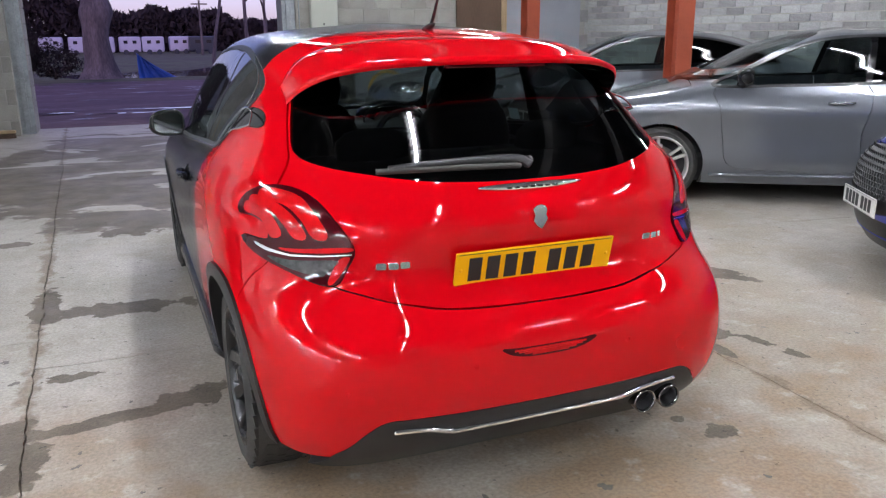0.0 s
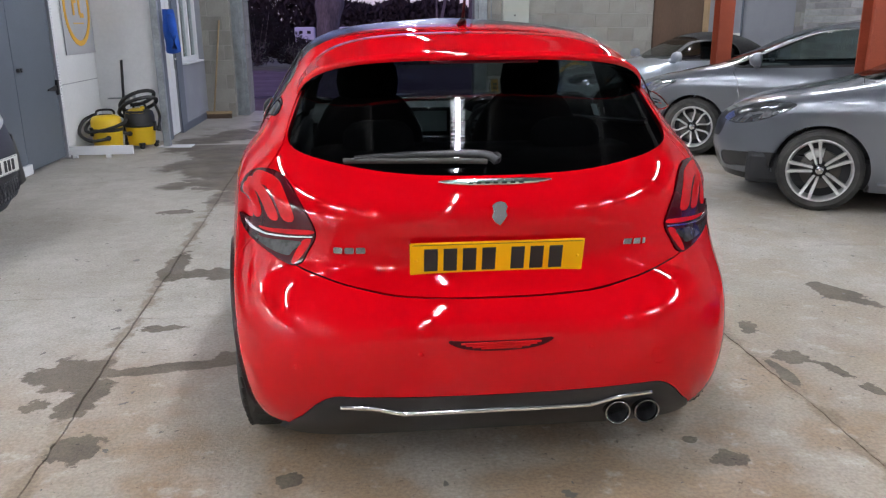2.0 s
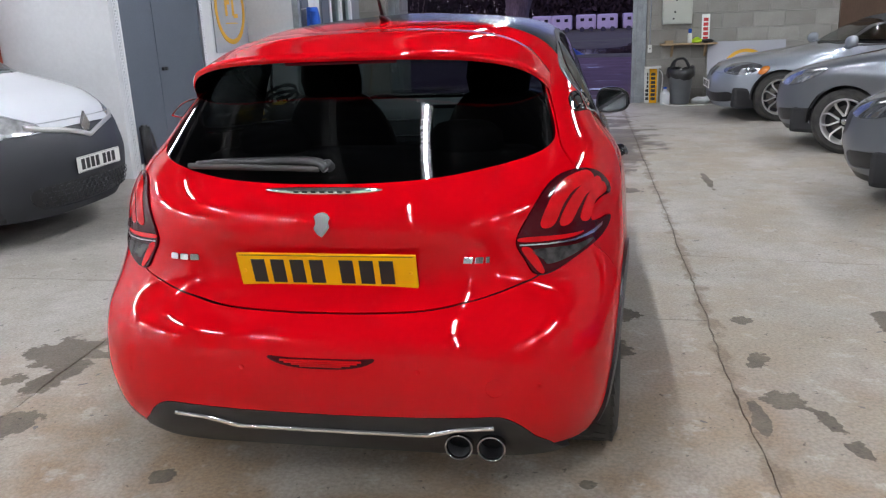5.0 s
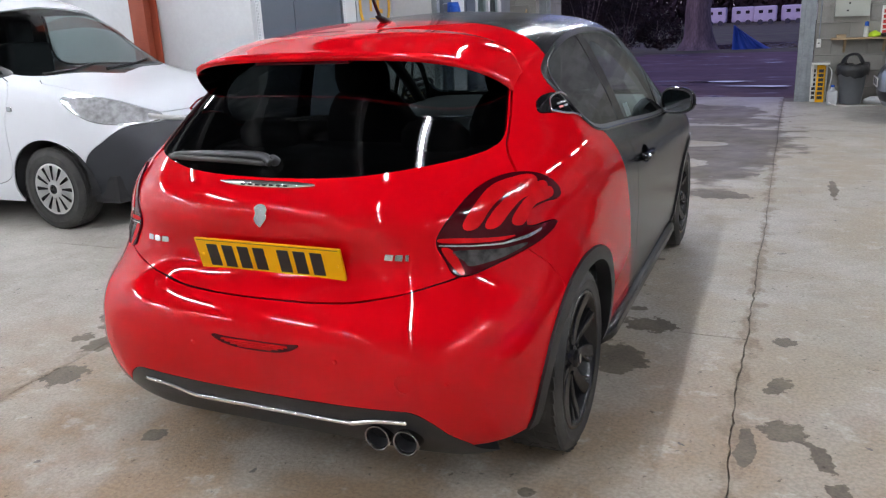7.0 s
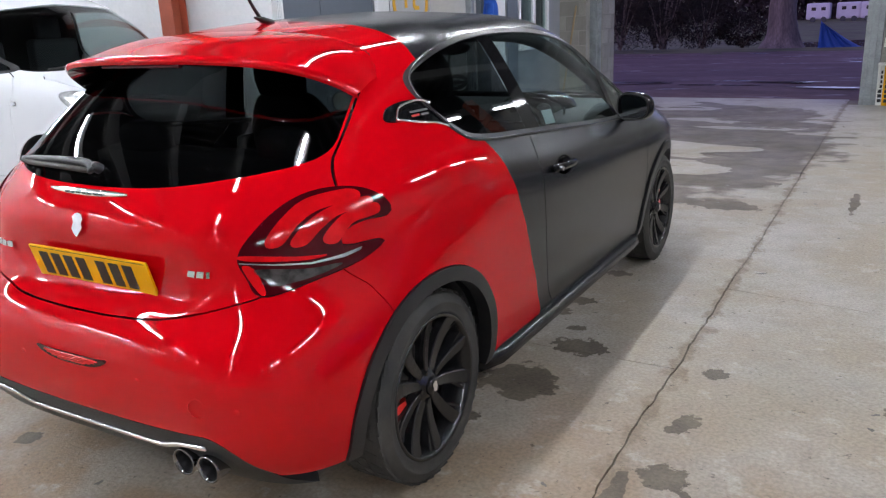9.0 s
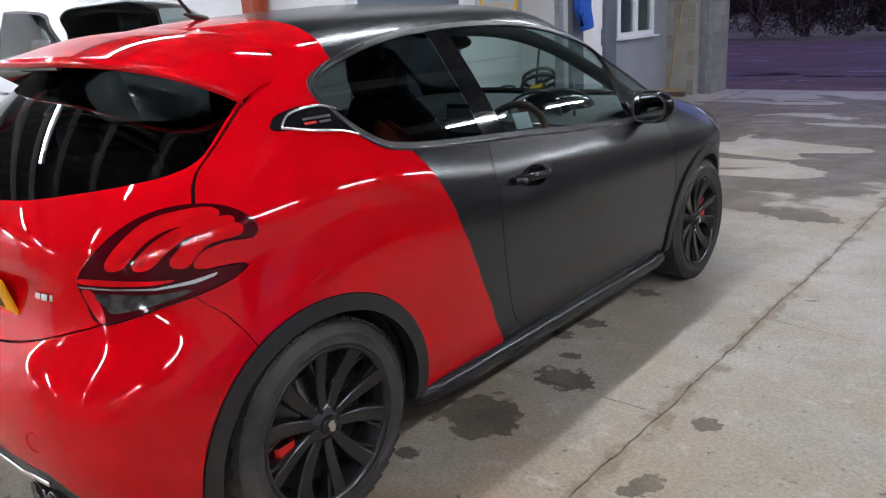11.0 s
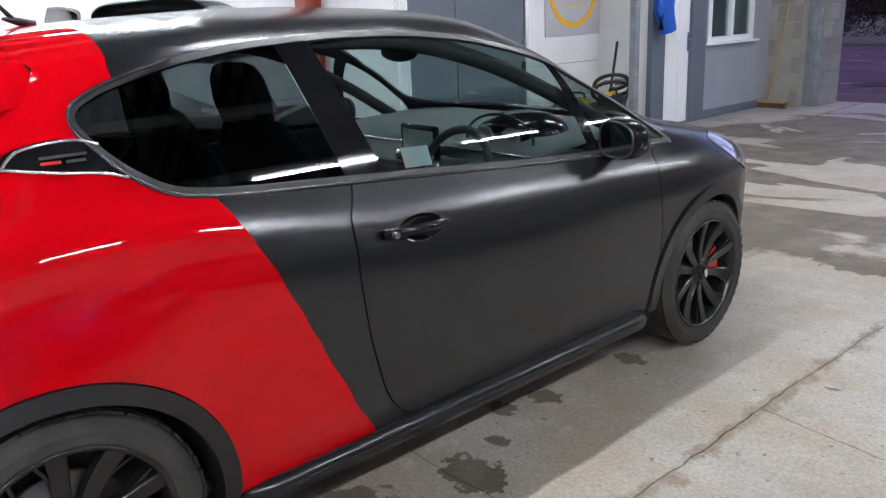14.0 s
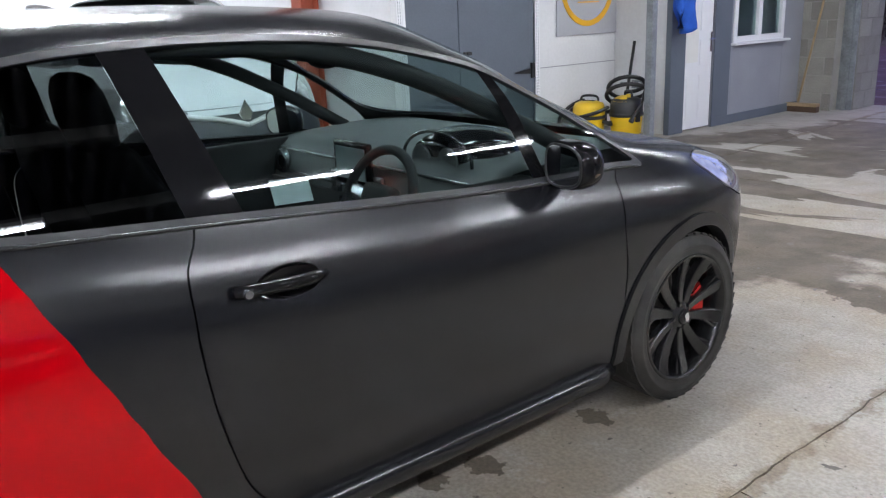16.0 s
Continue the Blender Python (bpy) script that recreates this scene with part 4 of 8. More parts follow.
def logo_board(m, w, h, ring, cz):
    s = thing("logo_sign", "grey sign board with a yellow ring emblem", "sign", "", m)
    bm = bmesh.new()
    box(bm, (-w / 2, 0, 0), (w / 2, 0.012, h), 0.002)
    part("board", bm, SIGN_GREY, s)
    bm = bmesh.new()
    lathe(bm, [(ring * 0.86, 0), (ring * 0.86, 0.006), (ring, 0.006), (ring, 0)], 48, pose(0, 0.0, cz, 90, 0, 0))
    part("ring", bm, SIGN_YELLOW, s, "yellow ring")
    for i, (u, v, a, b) in enumerate(((-0.34, -0.2, 0.14, 0.5), (0.12, -0.2, 0.14, 0.5), (-0.3, 0.12, 0.28, 0.14), (0.2, -0.26, 0.28, 0.12), (-0.38, -0.42, 0.8, 0.03))):
        bm = bmesh.new()
        box(bm, (u * ring, -0.005, cz + v * ring), ((u + a) * ring, -0.0005, cz + (v + b) * ring))
        part("emblem_shape", bm, SIGN_YELLOW, s)
    return s


logo_board(pose(WALL_X + 0.020, 5.885, 1.115, 0, 0, 90), 0.98, 1.15, 0.43, 0.52)
logo_board(pose(3.17, END_Y - 0.20, 0.03, -9, 0, 0), 1.14, 0.90, 0.36, 0.42)

# ---- office partition ----
plain_wall("wall_office", (OFFICE_X - 0.12, 7.16, 0), (OFFICE_X, 7.52, TOP), GREY_WALL, "grey painted office wall beside its door")
plain_wall("wall_office_sill", (OFFICE_X - 0.12, 7.522, 0), (OFFICE_X, 8.64, 0.90), GREY_WALL, "grey painted office wall under its window")
plain_wall("wall_office_end", (OFFICE_X - 0.12, 8.642, 0), (OFFICE_X, 9.10, TOP), GREY_WALL, "grey painted office wall")
plain_wall("wall_office_lintel", (OFFICE_X - 0.12, 7.522, 2.05), (OFFICE_X, 8.64, TOP), GREY_WALL, "grey painted office wall over its window")
plain_wall("wall_office_lintel", (OFFICE_X - 0.12, 6.60, 2.08), (OFFICE_X - 0.002, 7.158, TOP), GREY_WALL, "grey painted office wall over its door")
bm = bmesh.new()
box(bm, (-7, 6.6, 0), (-6.9, 9.2, TOP))
box(bm, (-6.9, 9.1, 0), (OFFICE_X - 0.13, 9.2, TOP))
structure("wall_office_back", bm, WHITE_PANEL, "white inner office walls", "wall")
bm = bmesh.new()
box(bm, (OFFICE_X, 7.16, 0), (OFFICE_X + 0.016, 9.10, 0.105), 0.003)
structure("baseboard", bm, GREY_PAINT, "dark grey skirting of the office", "trim")
bm = bmesh.new()
box(bm, (OFFICE_X - 0.06, 6.33, 0), (OFFICE_X + 0.012, 6.59, TOP), 0.004)
box(bm, (OFFICE_X + 0.0, 7.145, 0), (OFFICE_X + 0.014, 7.47, 2.3), 0.003)
structure("trim", bm, GREY_PAINT, "dark grey door surround", "trim")
door_2 = tagged(new("door_2"), "white panelled plastic door, shut", "door", "", "structure")
bm = bmesh.new()
box(bm, (OFFICE_X - 0.07, 6.605, 0.02), (OFFICE_X - 0.02, 7.14, 2.07), 0.004)
part("door_leaf", bm, UPVC, door_2)
for z0, z1 in ((0.12, 0.62), (0.72, 1.0), (1.1, 1.95)):
    for y0 in (6.67, 6.90):
        bm = bmesh.new()
        box(bm, (OFFICE_X - 0.02, y0, z0), (OFFICE_X - 0.014, y0 + 0.18, z1), 0.005)
        part("door_panel", bm, UPVC, door_2)
bm = bmesh.new()
box(bm, (OFFICE_X - 0.018, 7.09, 0.86), (OFFICE_X - 0.008, 7.12, 1.08), 0.003)
tube(bm, [(OFFICE_X - 0.01, 7.105, 1.0), (OFFICE_X + 0.035, 7.105, 1.0), (OFFICE_X + 0.035, 7.00, 1.0)], 0.009, 8)
part("door_handle", bm, CHROME, door_2, "chrome lever handle")
bm = bmesh.new()
box(bm, (OFFICE_X - 0.0135, 6.63, 0.76), (OFFICE_X - 0.0105, 6.86, 1.12), 0)
tagged(mesh_object("paper_notice", bm, PLATE_WHITE), "white paper notice taped to the door", "notice")
window_1 = tagged(new("window_1"), "white plastic window with two panes", "window", "", "structure")
for lo, hi in (((7.525, 0.93), (7.60, 2.05)), ((8.565, 0.93), (8.638, 2.05)), ((7.60, 0.93), (8.565, 1.0)), ((7.60, 1.98), (8.565, 2.05)), ((8.04, 1.0), (8.12, 1.98))):
    bm = bmesh.new()
    box(bm, (OFFICE_X - 0.07, lo[0], lo[1]), (OFFICE_X + 0.012, hi[0], hi[1]), 0.006)
    part("window_frame", bm, UPVC, window_1)
for y0, y1 in ((7.60, 8.04), (8.12, 8.565)):
    bm = bmesh.new()
    box(bm, (OFFICE_X - 0.034, y0, 1.0), (OFFICE_X - 0.028, y1, 1.98))
    part("pane", bm, GLASS_CLEAR, window_1)
bm = bmesh.new()
box(bm, (OFFICE_X - 0.02, 7.48, 0.902), (OFFICE_X + 0.075, 8.70, 0.928), 0.008)
part("window_sill", bm, UPVC, window_1)
# steel post with its base plate before the office
post = thing("steel_post", "galvanised steel post with a wide base plate", "post")
bm = bmesh.new()
box(bm, (-2.84, 5.82, 0.012), (-2.76, 5.90, TOP - 0.3), 0.004)
part("post", bm, STEEL_GALV, post)
bm = bmesh.new()
box(bm, (-2.90, 5.74, 0), (-2.50, 5.96, 0.012), 0.003)
part("base_plate", bm, UPVC, post)
# blue work coat on the post
COAT = material("blue_work_cloth", (0.015, 0.10, 0.50), 0.85, 0, (0.010, 0.07, 0.38), 8, 0.7, 0.15, 120, 0.3, 60)
bm = bmesh.new()
rows = []
for j in range(12):
    t = j / 11
    z = 1.62 - 0.50 * t
    row = []
    for i in range(18):
        a = 2 * math.pi * i / 18
        w = 0.10 + 0.07 * math.sin(math.pi * min(1, t * 1.25)) + 0.012 * math.sin(3 * a + 5 * t)
        row.append(bm.verts.new((OFFICE_X + 0.155 + 0.065 * math.sin(a) * (1 + 0.4 * t), 6.30 + 0.10 * t + w * math.cos(a) + 0.015 * math.sin(9 * t), z + 0.03 * math.cos(a) * t)))
    rows.append(row)
for a, b in zip(rows, rows[1:]):
    for i in range(18):
        bm.faces.new((a[i], a[(i + 1) % 18], b[(i + 1) % 18], b[i]))
bm.faces.new(rows[0])
bm.faces.new(rows[-1][::-1])
tube(bm, [(OFFICE_X + 0.20, 6.22, 1.55), (OFFICE_X + 0.23, 6.16, 1.35), (OFFICE_X + 0.22, 6.18, 1.15)], [0.05, 0.045, 0.035], 10)
bmesh.ops.recalc_face_normals(bm, faces=bm.faces)
coat = tagged(mesh_object("work_coat", bm, COAT, None, "", True), "bright blue work coat hanging by the office door", "coat")
bm = bmesh.new()
cyl(bm, 0.006, 0.006, (OFFICE_X, 6.33, 1.60), (OFFICE_X + 0.16, 6.33, 1.62), 8)
tagged(mesh_object("coat_hook", bm, CHROME), "chrome coat hook beside the office door", "hook")

# ---- doorway: block piers, steel tracks ----
MORT = 0.010


def block_grid(u0, u1, z0, z1, bw=0.44, bh=0.215):
    """Places (u, z, width, height) of the blocks of a wall in running bond."""
    out, z, row = [], z0, 0
    while z < z1 - 0.02:
        h = min(bh, z1 - z)
        u = u0 - (bw + MORT) / 2 * (row % 2)
        while u < u1 - 0.02:
            a, b = max(u, u0), min(u + bw, u1)
            if b - a > 0.03:
                out.append((a, z, b - a, h))
            u += bw + MORT
        z += bh + MORT
        row += 1
    return out


BLOCK_MESHES = {}


def block_piece(owner, w, h, depth, at, mat):
    key = (round(w, 2), round(h, 2), round(depth, 2), mat.name)
    if key not in BLOCK_MESHES:
        bm = bmesh.new()
        box(bm, (0, 0, 0), (w, depth, h), 0.006)
        me = bpy.data.meshes.new("block")
        bm.to_mesh(me)
        bm.free()
        me.materials.append(mat)
        BLOCK_MESHES[key] = me
    ob = new("block", BLOCK_MESHES[key])
    ob.parent, ob.matrix_basis = owner, at
    return ob


north = plain_wall("wall_north", (OPEN_R + 0.22, END_Y + 0.008, 0), (RIGHT_X, END_Y + 0.22, TOP), MORTAR, "breeze block end wall with grey mortar joints")
plain_wall("wall_north_lintel", (-3.1, END_Y + 0.02, 3.7), (OPEN_R + 0.218, END_Y + 0.22, TOP), GREY_WALL, "lintel over the doorway")
far = bmesh.new()
for u, z, w, h in block_grid(OPEN_R + 0.225, RIGHT_X, 0.0, TOP):
    if 4.47 - 0.02 < u + w / 2 < 6.97:
        continue
    if u < 4.47 and z < 2.2:
        continue
    box(far, (u, END_Y, z + 0.004), (u + w, END_Y + 0.03, z + h), 0.0)
part("block_courses", far, BLOCK_WHITE, north, "pale weathered blocks")["kind"] = "stuff"
plain_wall("wall_pier_west", (-3.02, 9.108, 0), (-2.46, 9.30, TOP), MORTAR, "block pier beside the doorway")
pier = bpy.data.objects["wall_pier_west"]
plain_wall("wall_reveal_west", (-2.44, 9.30, 0), (OPEN_L, 9.95, TOP), BLOCK, "rough concrete door reveal")
plain_wall("wall_reveal_east", (OPEN_R + 0.04, END_Y + 0.03, 0), (OPEN_R + 0.21, 9.95, TOP), BLOCK, "rough concrete door reveal")


bm = bmesh.new()
for u, z, w, h in block_grid(-11.9, END_Y - 0.02, 0.0, TOP, 0.33, 0.098):
    if not (3.6 < u < 9.4 and 1.0 < z < 2.3):
        box(bm, (RIGHT_X - 0.012, u, z + 0.004), (RIGHT_X + 0.02, u + w, z + h), 0.0)
part("block_courses", bm, BLOCK_WHITE, east, "pale weathered blocks")["kind"] = "stuff"


def steel_track(x0, x1, y):
    t = thing("door_track", "galvanised steel roller door track with bolts", "track")
    bm = bmesh.new()
    for lo, hi in (((x0, y - 0.012, 0), (x0 + 0.06, y, 3.9)), ((x0 + 0.06, y - 0.045, 0), (x0 + 0.068, y, 3.9)), ((x0 + 0.068, y - 0.045, 0), (x1 - 0.068, y - 0.037, 3.9)), ((x1 - 0.068, y - 0.045, 0), (x1 - 0.06, y, 3.9)), ((x1 - 0.06, y - 0.012, 0), (x1, y, 3.9))):
        box(bm, lo, hi, 0.002)
    part("channel", bm, STEEL_GALV, t)
    for z in (0.5, 1.25, 1.35, 2.1, 2.9):
        bm = bmesh.new()
        cyl(bm, 0.012, 0.012, ((x0 + x1) / 2, y - 0.06, z), ((x0 + x1) / 2, y - 0.04, z), 6)
        part("bolt", bm, STEEL_GALV, t)
    return t


steel_track(-2.46, OPEN_L + 0.01, 9.29)
steel_track(OPEN_R, OPEN_R + 0.21, END_Y + 0.02)
# brown board and grey sheet set in the end wall
bm = bmesh.new()
box(bm, (4.48, END_Y - 0.05, 0), (5.33, END_Y + 0.006, 2.9), 0.004)
door_3 = structure("door_3", bm, BROWN, "brown timber door in the block wall", "door")
bm = bmesh.new()
box(bm, (5.335, END_Y - 0.07, 0), (5.43, END_Y + 0.006, 2.95), 0.004)
structure("trim", bm, TIMBER, "pale timber door post", "trim")
bm = bmesh.new()
box(bm, (5.435, END_Y - 0.02, 0), (6.965, END_Y + 0.006, TOP), 0.002)
structure("panel_grey", bm, GREY_WALL, "dull grey sheeted wall section", "wall")
bm = bmesh.new()
tube(bm, [(6.02, END_Y - 0.04, 0), (6.02, END_Y - 0.04, 3.6)], 0.02, 8)
tagged(mesh_object("conduit_pipe", bm, GREY_PAINT, None, "", True), "dark vertical conduit pipe on the wall", "pipe")


# ---- steel columns ----
def column(x, y, size=0.20, h=TOP - 0.22):
    c = thing("steel_column", "red oxide painted steel column", "column", "steel columns", pose(x, y, 0))
    a, t = size / 2, 0.012
    bm = bmesh.new()
    box(bm, (-a, -a, 0.015), (a, -a + t, h), 0.001)
    part("flange", bm, RED_OXIDE, c)
    bm = bmesh.new()
    box(bm, (-a, a - t, 0.015), (a, a, h), 0.001)
    part("flange", bm, RED_OXIDE, c)
    bm = bmesh.new()
    box(bm, (-t / 2, -a + t, 0.015), (t / 2, a - t, h))
    part("web", bm, RED_OXIDE, c)
    bm = bmesh.new()
    box(bm, (-a - 0.05, -a - 0.05, 0), (a + 0.05, a + 0.05, 0.015), 0.002)
    part("base_plate", bm, RED_OXIDE, c)


for x, y in ((4.40, 3.16), (4.47, 6.57), (-4.98, 3.10)):
    column(x, y)


# ---- the shape of the red hatchback: y forwards, x to its right, origin under its middle ----
Z_GLASS = [1.0, 1.04, 1.08, 1.12, 1.16, 1.20, 1.24, 1.28, 1.32]
Z_REAR = [0.18, 0.24, 0.30, 0.36, 0.45, 0.55, 0.61, 0.645, 0.68, 0.74, 0.80, 0.87, 0.93, *Z_GLASS, 1.38, 1.42, 1.44, 1.452]
Y_REAR = [-1.78, -1.84, -1.88, -1.905, -1.92, -1.922, -1.908, -1.882, -1.845, -1.828, -1.826, -1.832, -1.818, *[-1.765 + 0.734 * (z - 1) + 1.074 * (z - 1) ** 2 for z in Z_GLASS], -1.28, -1.05, -0.75, -0.45]
car_rear = soft(curve1(Z_REAR, Y_REAR), 0.18, 1.452, 0.014)
car_rear_n = soft(curve1([0.18, 0.45, 0.60, 0.70, 0.83, 1.05, 1.22, 1.36, 1.45], [6.5, 6.0, 5.0, 3.9, 3.2, 2.9, 2.6, 2.4, 2.2]), 0.18, 1.452, 0.06)
Z_SIDE = [0.18, 0.24, 0.30, 0.50, 0.70, 0.80, 0.86, 0.91, 0.95, *Z_GLASS, 1.37, 1.41, 1.435, 1.452]
car_side = soft(curve1(Z_SIDE, [0.79, 0.815, 0.835, 0.858, 0.869, 0.865, 0.850, 0.825, 0.793, *[0.770 - 0.36 * (z - 1) - 0.22 * (z - 1) ** 2 for z in Z_GLASS], 0.583, 0.490, 0.33, 0.05]), 0.18, 1.452, 0.014)
car_belt = soft(curve1([-1.6, -1.1, -0.88, -0.43, 0.5, 1.05, 1.6], [1.06, 1.06, 1.03, 0.955, 0.91, 0.89, 0.86]), -1.9, 2.0, 0.1)
car_front = soft(curve1([0.18, 0.30, 0.50, 0.62, 0.72, 0.80, 0.86, 0.91, 0.95, 1.00, 1.20, 1.36, 1.42, 1.44, 1.452], [1.97, 2.02, 2.04, 2.03, 1.97, 1.87, 1.72, 1.50, 1.27, 1.16, 0.80, 0.50, 0.30, 0.05, -0.15]), 0.18, 1.452, 0.012)
car_front_n = soft(curve1([0.18, 0.60, 0.88, 1.00, 1.452], [3.4, 3.3, 3.6, 3.2, 2.6]), 0.18, 1.452, 0.03)
car_bend_r = soft(curve1([0.18, 1.10, 1.30, 1.42, 1.452], [-0.90, -0.85, -0.75, -0.45, -0.35]), 0.18, 1.452, 0.06)
car_bend_f = soft(curve1([0.18, 0.88, 0.95, 1.05, 1.21, 1.36, 1.452], [0.95, 0.95, 0.75, 0.55, 0.25, -0.10, -0.28]), 0.18, 1.452, 0.02)


def smooth01(t):
    t = np.clip(t, 0, 1)
    return t * t * (3 - 2 * t)


def car_width(y, z):
    """Half the body's width at y and height z."""
    w = smooth01((z - 0.62) / 0.25) * (1 - smooth01((z - 0.98) / 0.42))
    x = car_side(z - w * (car_belt(y) - 0.95))
    up = smooth01((z - 0.85) / 0.65)
    back = np.clip((-0.2 - y) / 0.8, 0, 2)
    ahead = np.clip((y - 0.1) / 0.9, 0, 1.5)
    x = x * (1 - (0.012 + 0.035 * up) * back ** 2 - (0.012 + 0.02 * up) * ahead ** 2)
    low = 1 - smooth01((z - 0.72) / 0.22)
    flare = np.exp(-((y - 1.269) / 0.36) ** 2) + 0.5 * np.exp(-((y + 1.269) / 0.40) ** 2)
    return x + 0.016 * flare * low


def quarter(n, k):
    """Points of the quarter |a|^n + |b|^n = 1, from (0, 1) to (1, 0), even along the arc."""
    a = np.linspace(0, 0.5 ** (1 / n), 300)
    b = (1 - a ** n) ** (1 / n)
    a, b = np.concatenate((a, b[::-1][1:])), np.concatenate((b, a[::-1][1:]))
    d = np.concatenate(([0], np.cumsum(np.hypot(np.diff(a), np.diff(b)))))
    s = np.linspace(0, d[-1], k)
    return np.interp(s, d, a), np.interp(s, d, b)


def car_outline(z):
    yr, yf, br, bf = car_rear(z), car_front(z), car_bend_r(z), car_bend_f(z)
    a, b = quarter(car_rear_n(z), 90)
    pr = np.column_stack((a, br + (yr - br) * b))
    dent = 0.026 * smooth01((z - 0.665) / 0.03) * (1 - smooth01((z - 0.815) / 0.03))
    pr[:, 1] += dent * (1 - smooth01((a * 0.85 - 0.30) / 0.16))
    mid = np.column_stack((np.ones(78), np.linspace(br, bf, 80)[1:-1]))
    a, b = quarter(car_front_n(z), 50)
    pf = np.column_stack((a[::-1], bf + (yf - bf) * b[::-1]))
    o = np.vstack((pr, mid, pf))
    o[:, 0] *= car_width(o[:, 1], z)
    o[0, 0] = o[-1, 0] = 0
    return o


def rear_y(x, z):
    o = car_outline(z)[:90]
    return float(np.interp(abs(x), o[:, 0], o[:, 1]))


car_levels = np.concatenate((np.linspace(0.18, 1.30, 90), 1.452 - 0.152 * (1 - np.linspace(0, 1, 42)[1:]) ** 2))
SHELL = lofted(car_levels, car_outline, 20)


# ---- the red and black hatchback ----
def outline_field(points, axes, steps=6, sharp=False):
    """Signed distance to a closed smooth outline in two of the coordinates; negative inside."""
    P = np.array(points, float)
    if not sharp:
        P = np.array([(q.x, q.y) for q in spline([(a, b, 0) for a, b in points], steps, True)])
    A, B = P, np.roll(P, -1, 0)

    def f(v):
        q = axes(v)
        d2 = np.full(len(q), 1e9)
        odd = np.zeros(len(q), bool)
        for a, b in zip(A, B):
            e, w = b - a, q - a
            t = np.clip((w @ e) / max(e @ e, 1e-12), 0, 1)
            r = w - t[:, None] * e
            d2 = np.minimum(d2, (r * r).sum(1))
            hit = ((a[1] <= q[:, 1]) & (b[1] > q[:, 1])) | ((b[1] <= q[:, 1]) & (a[1] > q[:, 1]))
            if abs(e[1]) > 1e-12:
                odd ^= hit & (q[:, 0] < a[0] + (q[:, 1] - a[1]) / e[1] * e[0])
        d = np.sqrt(d2)
        return np.where(odd, -d, d)
    return f


def both(*fields):
    return lambda v: np.max([f(v) for f in fields], 0)


def side_view(v):
    return v[:, 1:3]


def rear_view(v):
    return v[:, (0, 2)]


def corner_view(v):
    return np.column_stack((v[:, 0] + v[:, 1], v[:, 2]))


def panel(sheet, field, gap=0.0022):
    """Cuts a panel out of the sheet with an open joint round it: the panel, and what is left."""
    a, _ = sheet.split(lambda v: field(v) + gap)
    _, b = sheet.split(lambda v: field(v) - gap)
    return a, b


def whole(s):
    return s.joined(s.mirrored())


HUB_Z, AXLES, ARCH_R, TRIM_R = 0.307, (-1.269, 1.269), 0.345, 0.392
GLASS_REAR = [(0, 0.998), (0.15, 1.0), (0.30, 1.008), (0.45, 1.026), (0.56, 1.043), (0.612, 1.06), (0.626, 1.088), (0.612, 1.14), (0.59, 1.20), (0.56, 1.27), (0.50, 1.325), (0.3, 1.345), (0, 1.35),
              (-0.3, 1.345), (-0.50, 1.325), (-0.56, 1.27), (-0.59, 1.20), (-0.612, 1.14), (-0.626, 1.088), (-0.612, 1.06), (-0.56, 1.043), (-0.45, 1.026), (-0.30, 1.008), (-0.15, 1.0)]
HATCH = [(-0.3, 0.666), (-0.15, 0.657), (0, 0.655), (0.15, 0.657), (0.30, 0.666), (0.42, 0.687), (0.53, 0.717), (0.60, 0.742), (0.64, 0.80), (0.70, 0.94), (0.690, 0.985), (0.645, 1.05), (0.633, 1.09), (0.619, 1.14), (0.597, 1.20), (0.567, 1.27), (0.505, 1.333), (0.3, 1.354), (-0.3, 1.354)]
LAMP = [(-1.224, 0.835), (-1.18, 0.885), (-1.08, 0.945), (-0.97, 0.980), (-0.853, 0.991), (-0.738, 0.981), (-0.66, 0.955), (-0.62, 0.921), (-0.635, 0.899), (-0.725, 0.900), (-0.812, 0.883), (-0.838, 0.850),
        (-0.80, 0.842), (-0.748, 0.843), (-0.677, 0.842), (-0.668, 0.828), (-0.764, 0.797), (-0.946, 0.767), (-1.149, 0.736), (-1.20, 0.785)]
CLAWS = [[(-1.113, 0.872), (-1.047, 0.924), (-0.950, 0.963), (-0.796, 0.974), (-0.754, 0.958), (-0.904, 0.947), (-0.994, 0.916), (-1.063, 0.869)],
         [(-1.022, 0.866), (-0.960, 0.908), (-0.863, 0.938), (-0.725, 0.950), (-0.712, 0.937), (-0.835, 0.928), (-0.912, 0.899), (-0.973, 0.865)],
         [(-0.902, 0.868), (-0.838, 0.909), (-0.768, 0.926), (-0.690, 0.931), (-0.684, 0.915), (-0.779, 0.905), (-0.820, 0.884), (-0.860, 0.858)],
         [(-1.200, 0.843), (-0.992, 0.831), (-0.893, 0.827), (-0.980, 0.820), (-1.195, 0.830)],
         [(-1.208, 0.812), (-1.167, 0.808), (-1.133, 0.749), (-1.157, 0.745)]]
LAMP_STRIP = [(-1.218, 0.826), (-1.097, 0.818), (-0.959, 0.813), (-0.840, 0.822), (-0.760, 0.833), (-0.770, 0.824), (-0.835, 0.813), (-0.960, 0.808), (-1.098, 0.814), (-1.218, 0.822)]
LAMP_WHITE = [(-1.160, 0.806), (-0.968, 0.798), (-0.862, 0.801), (-0.850, 0.795), (-0.967, 0.774), (-1.100, 0.761), (-1.128, 0.776)]
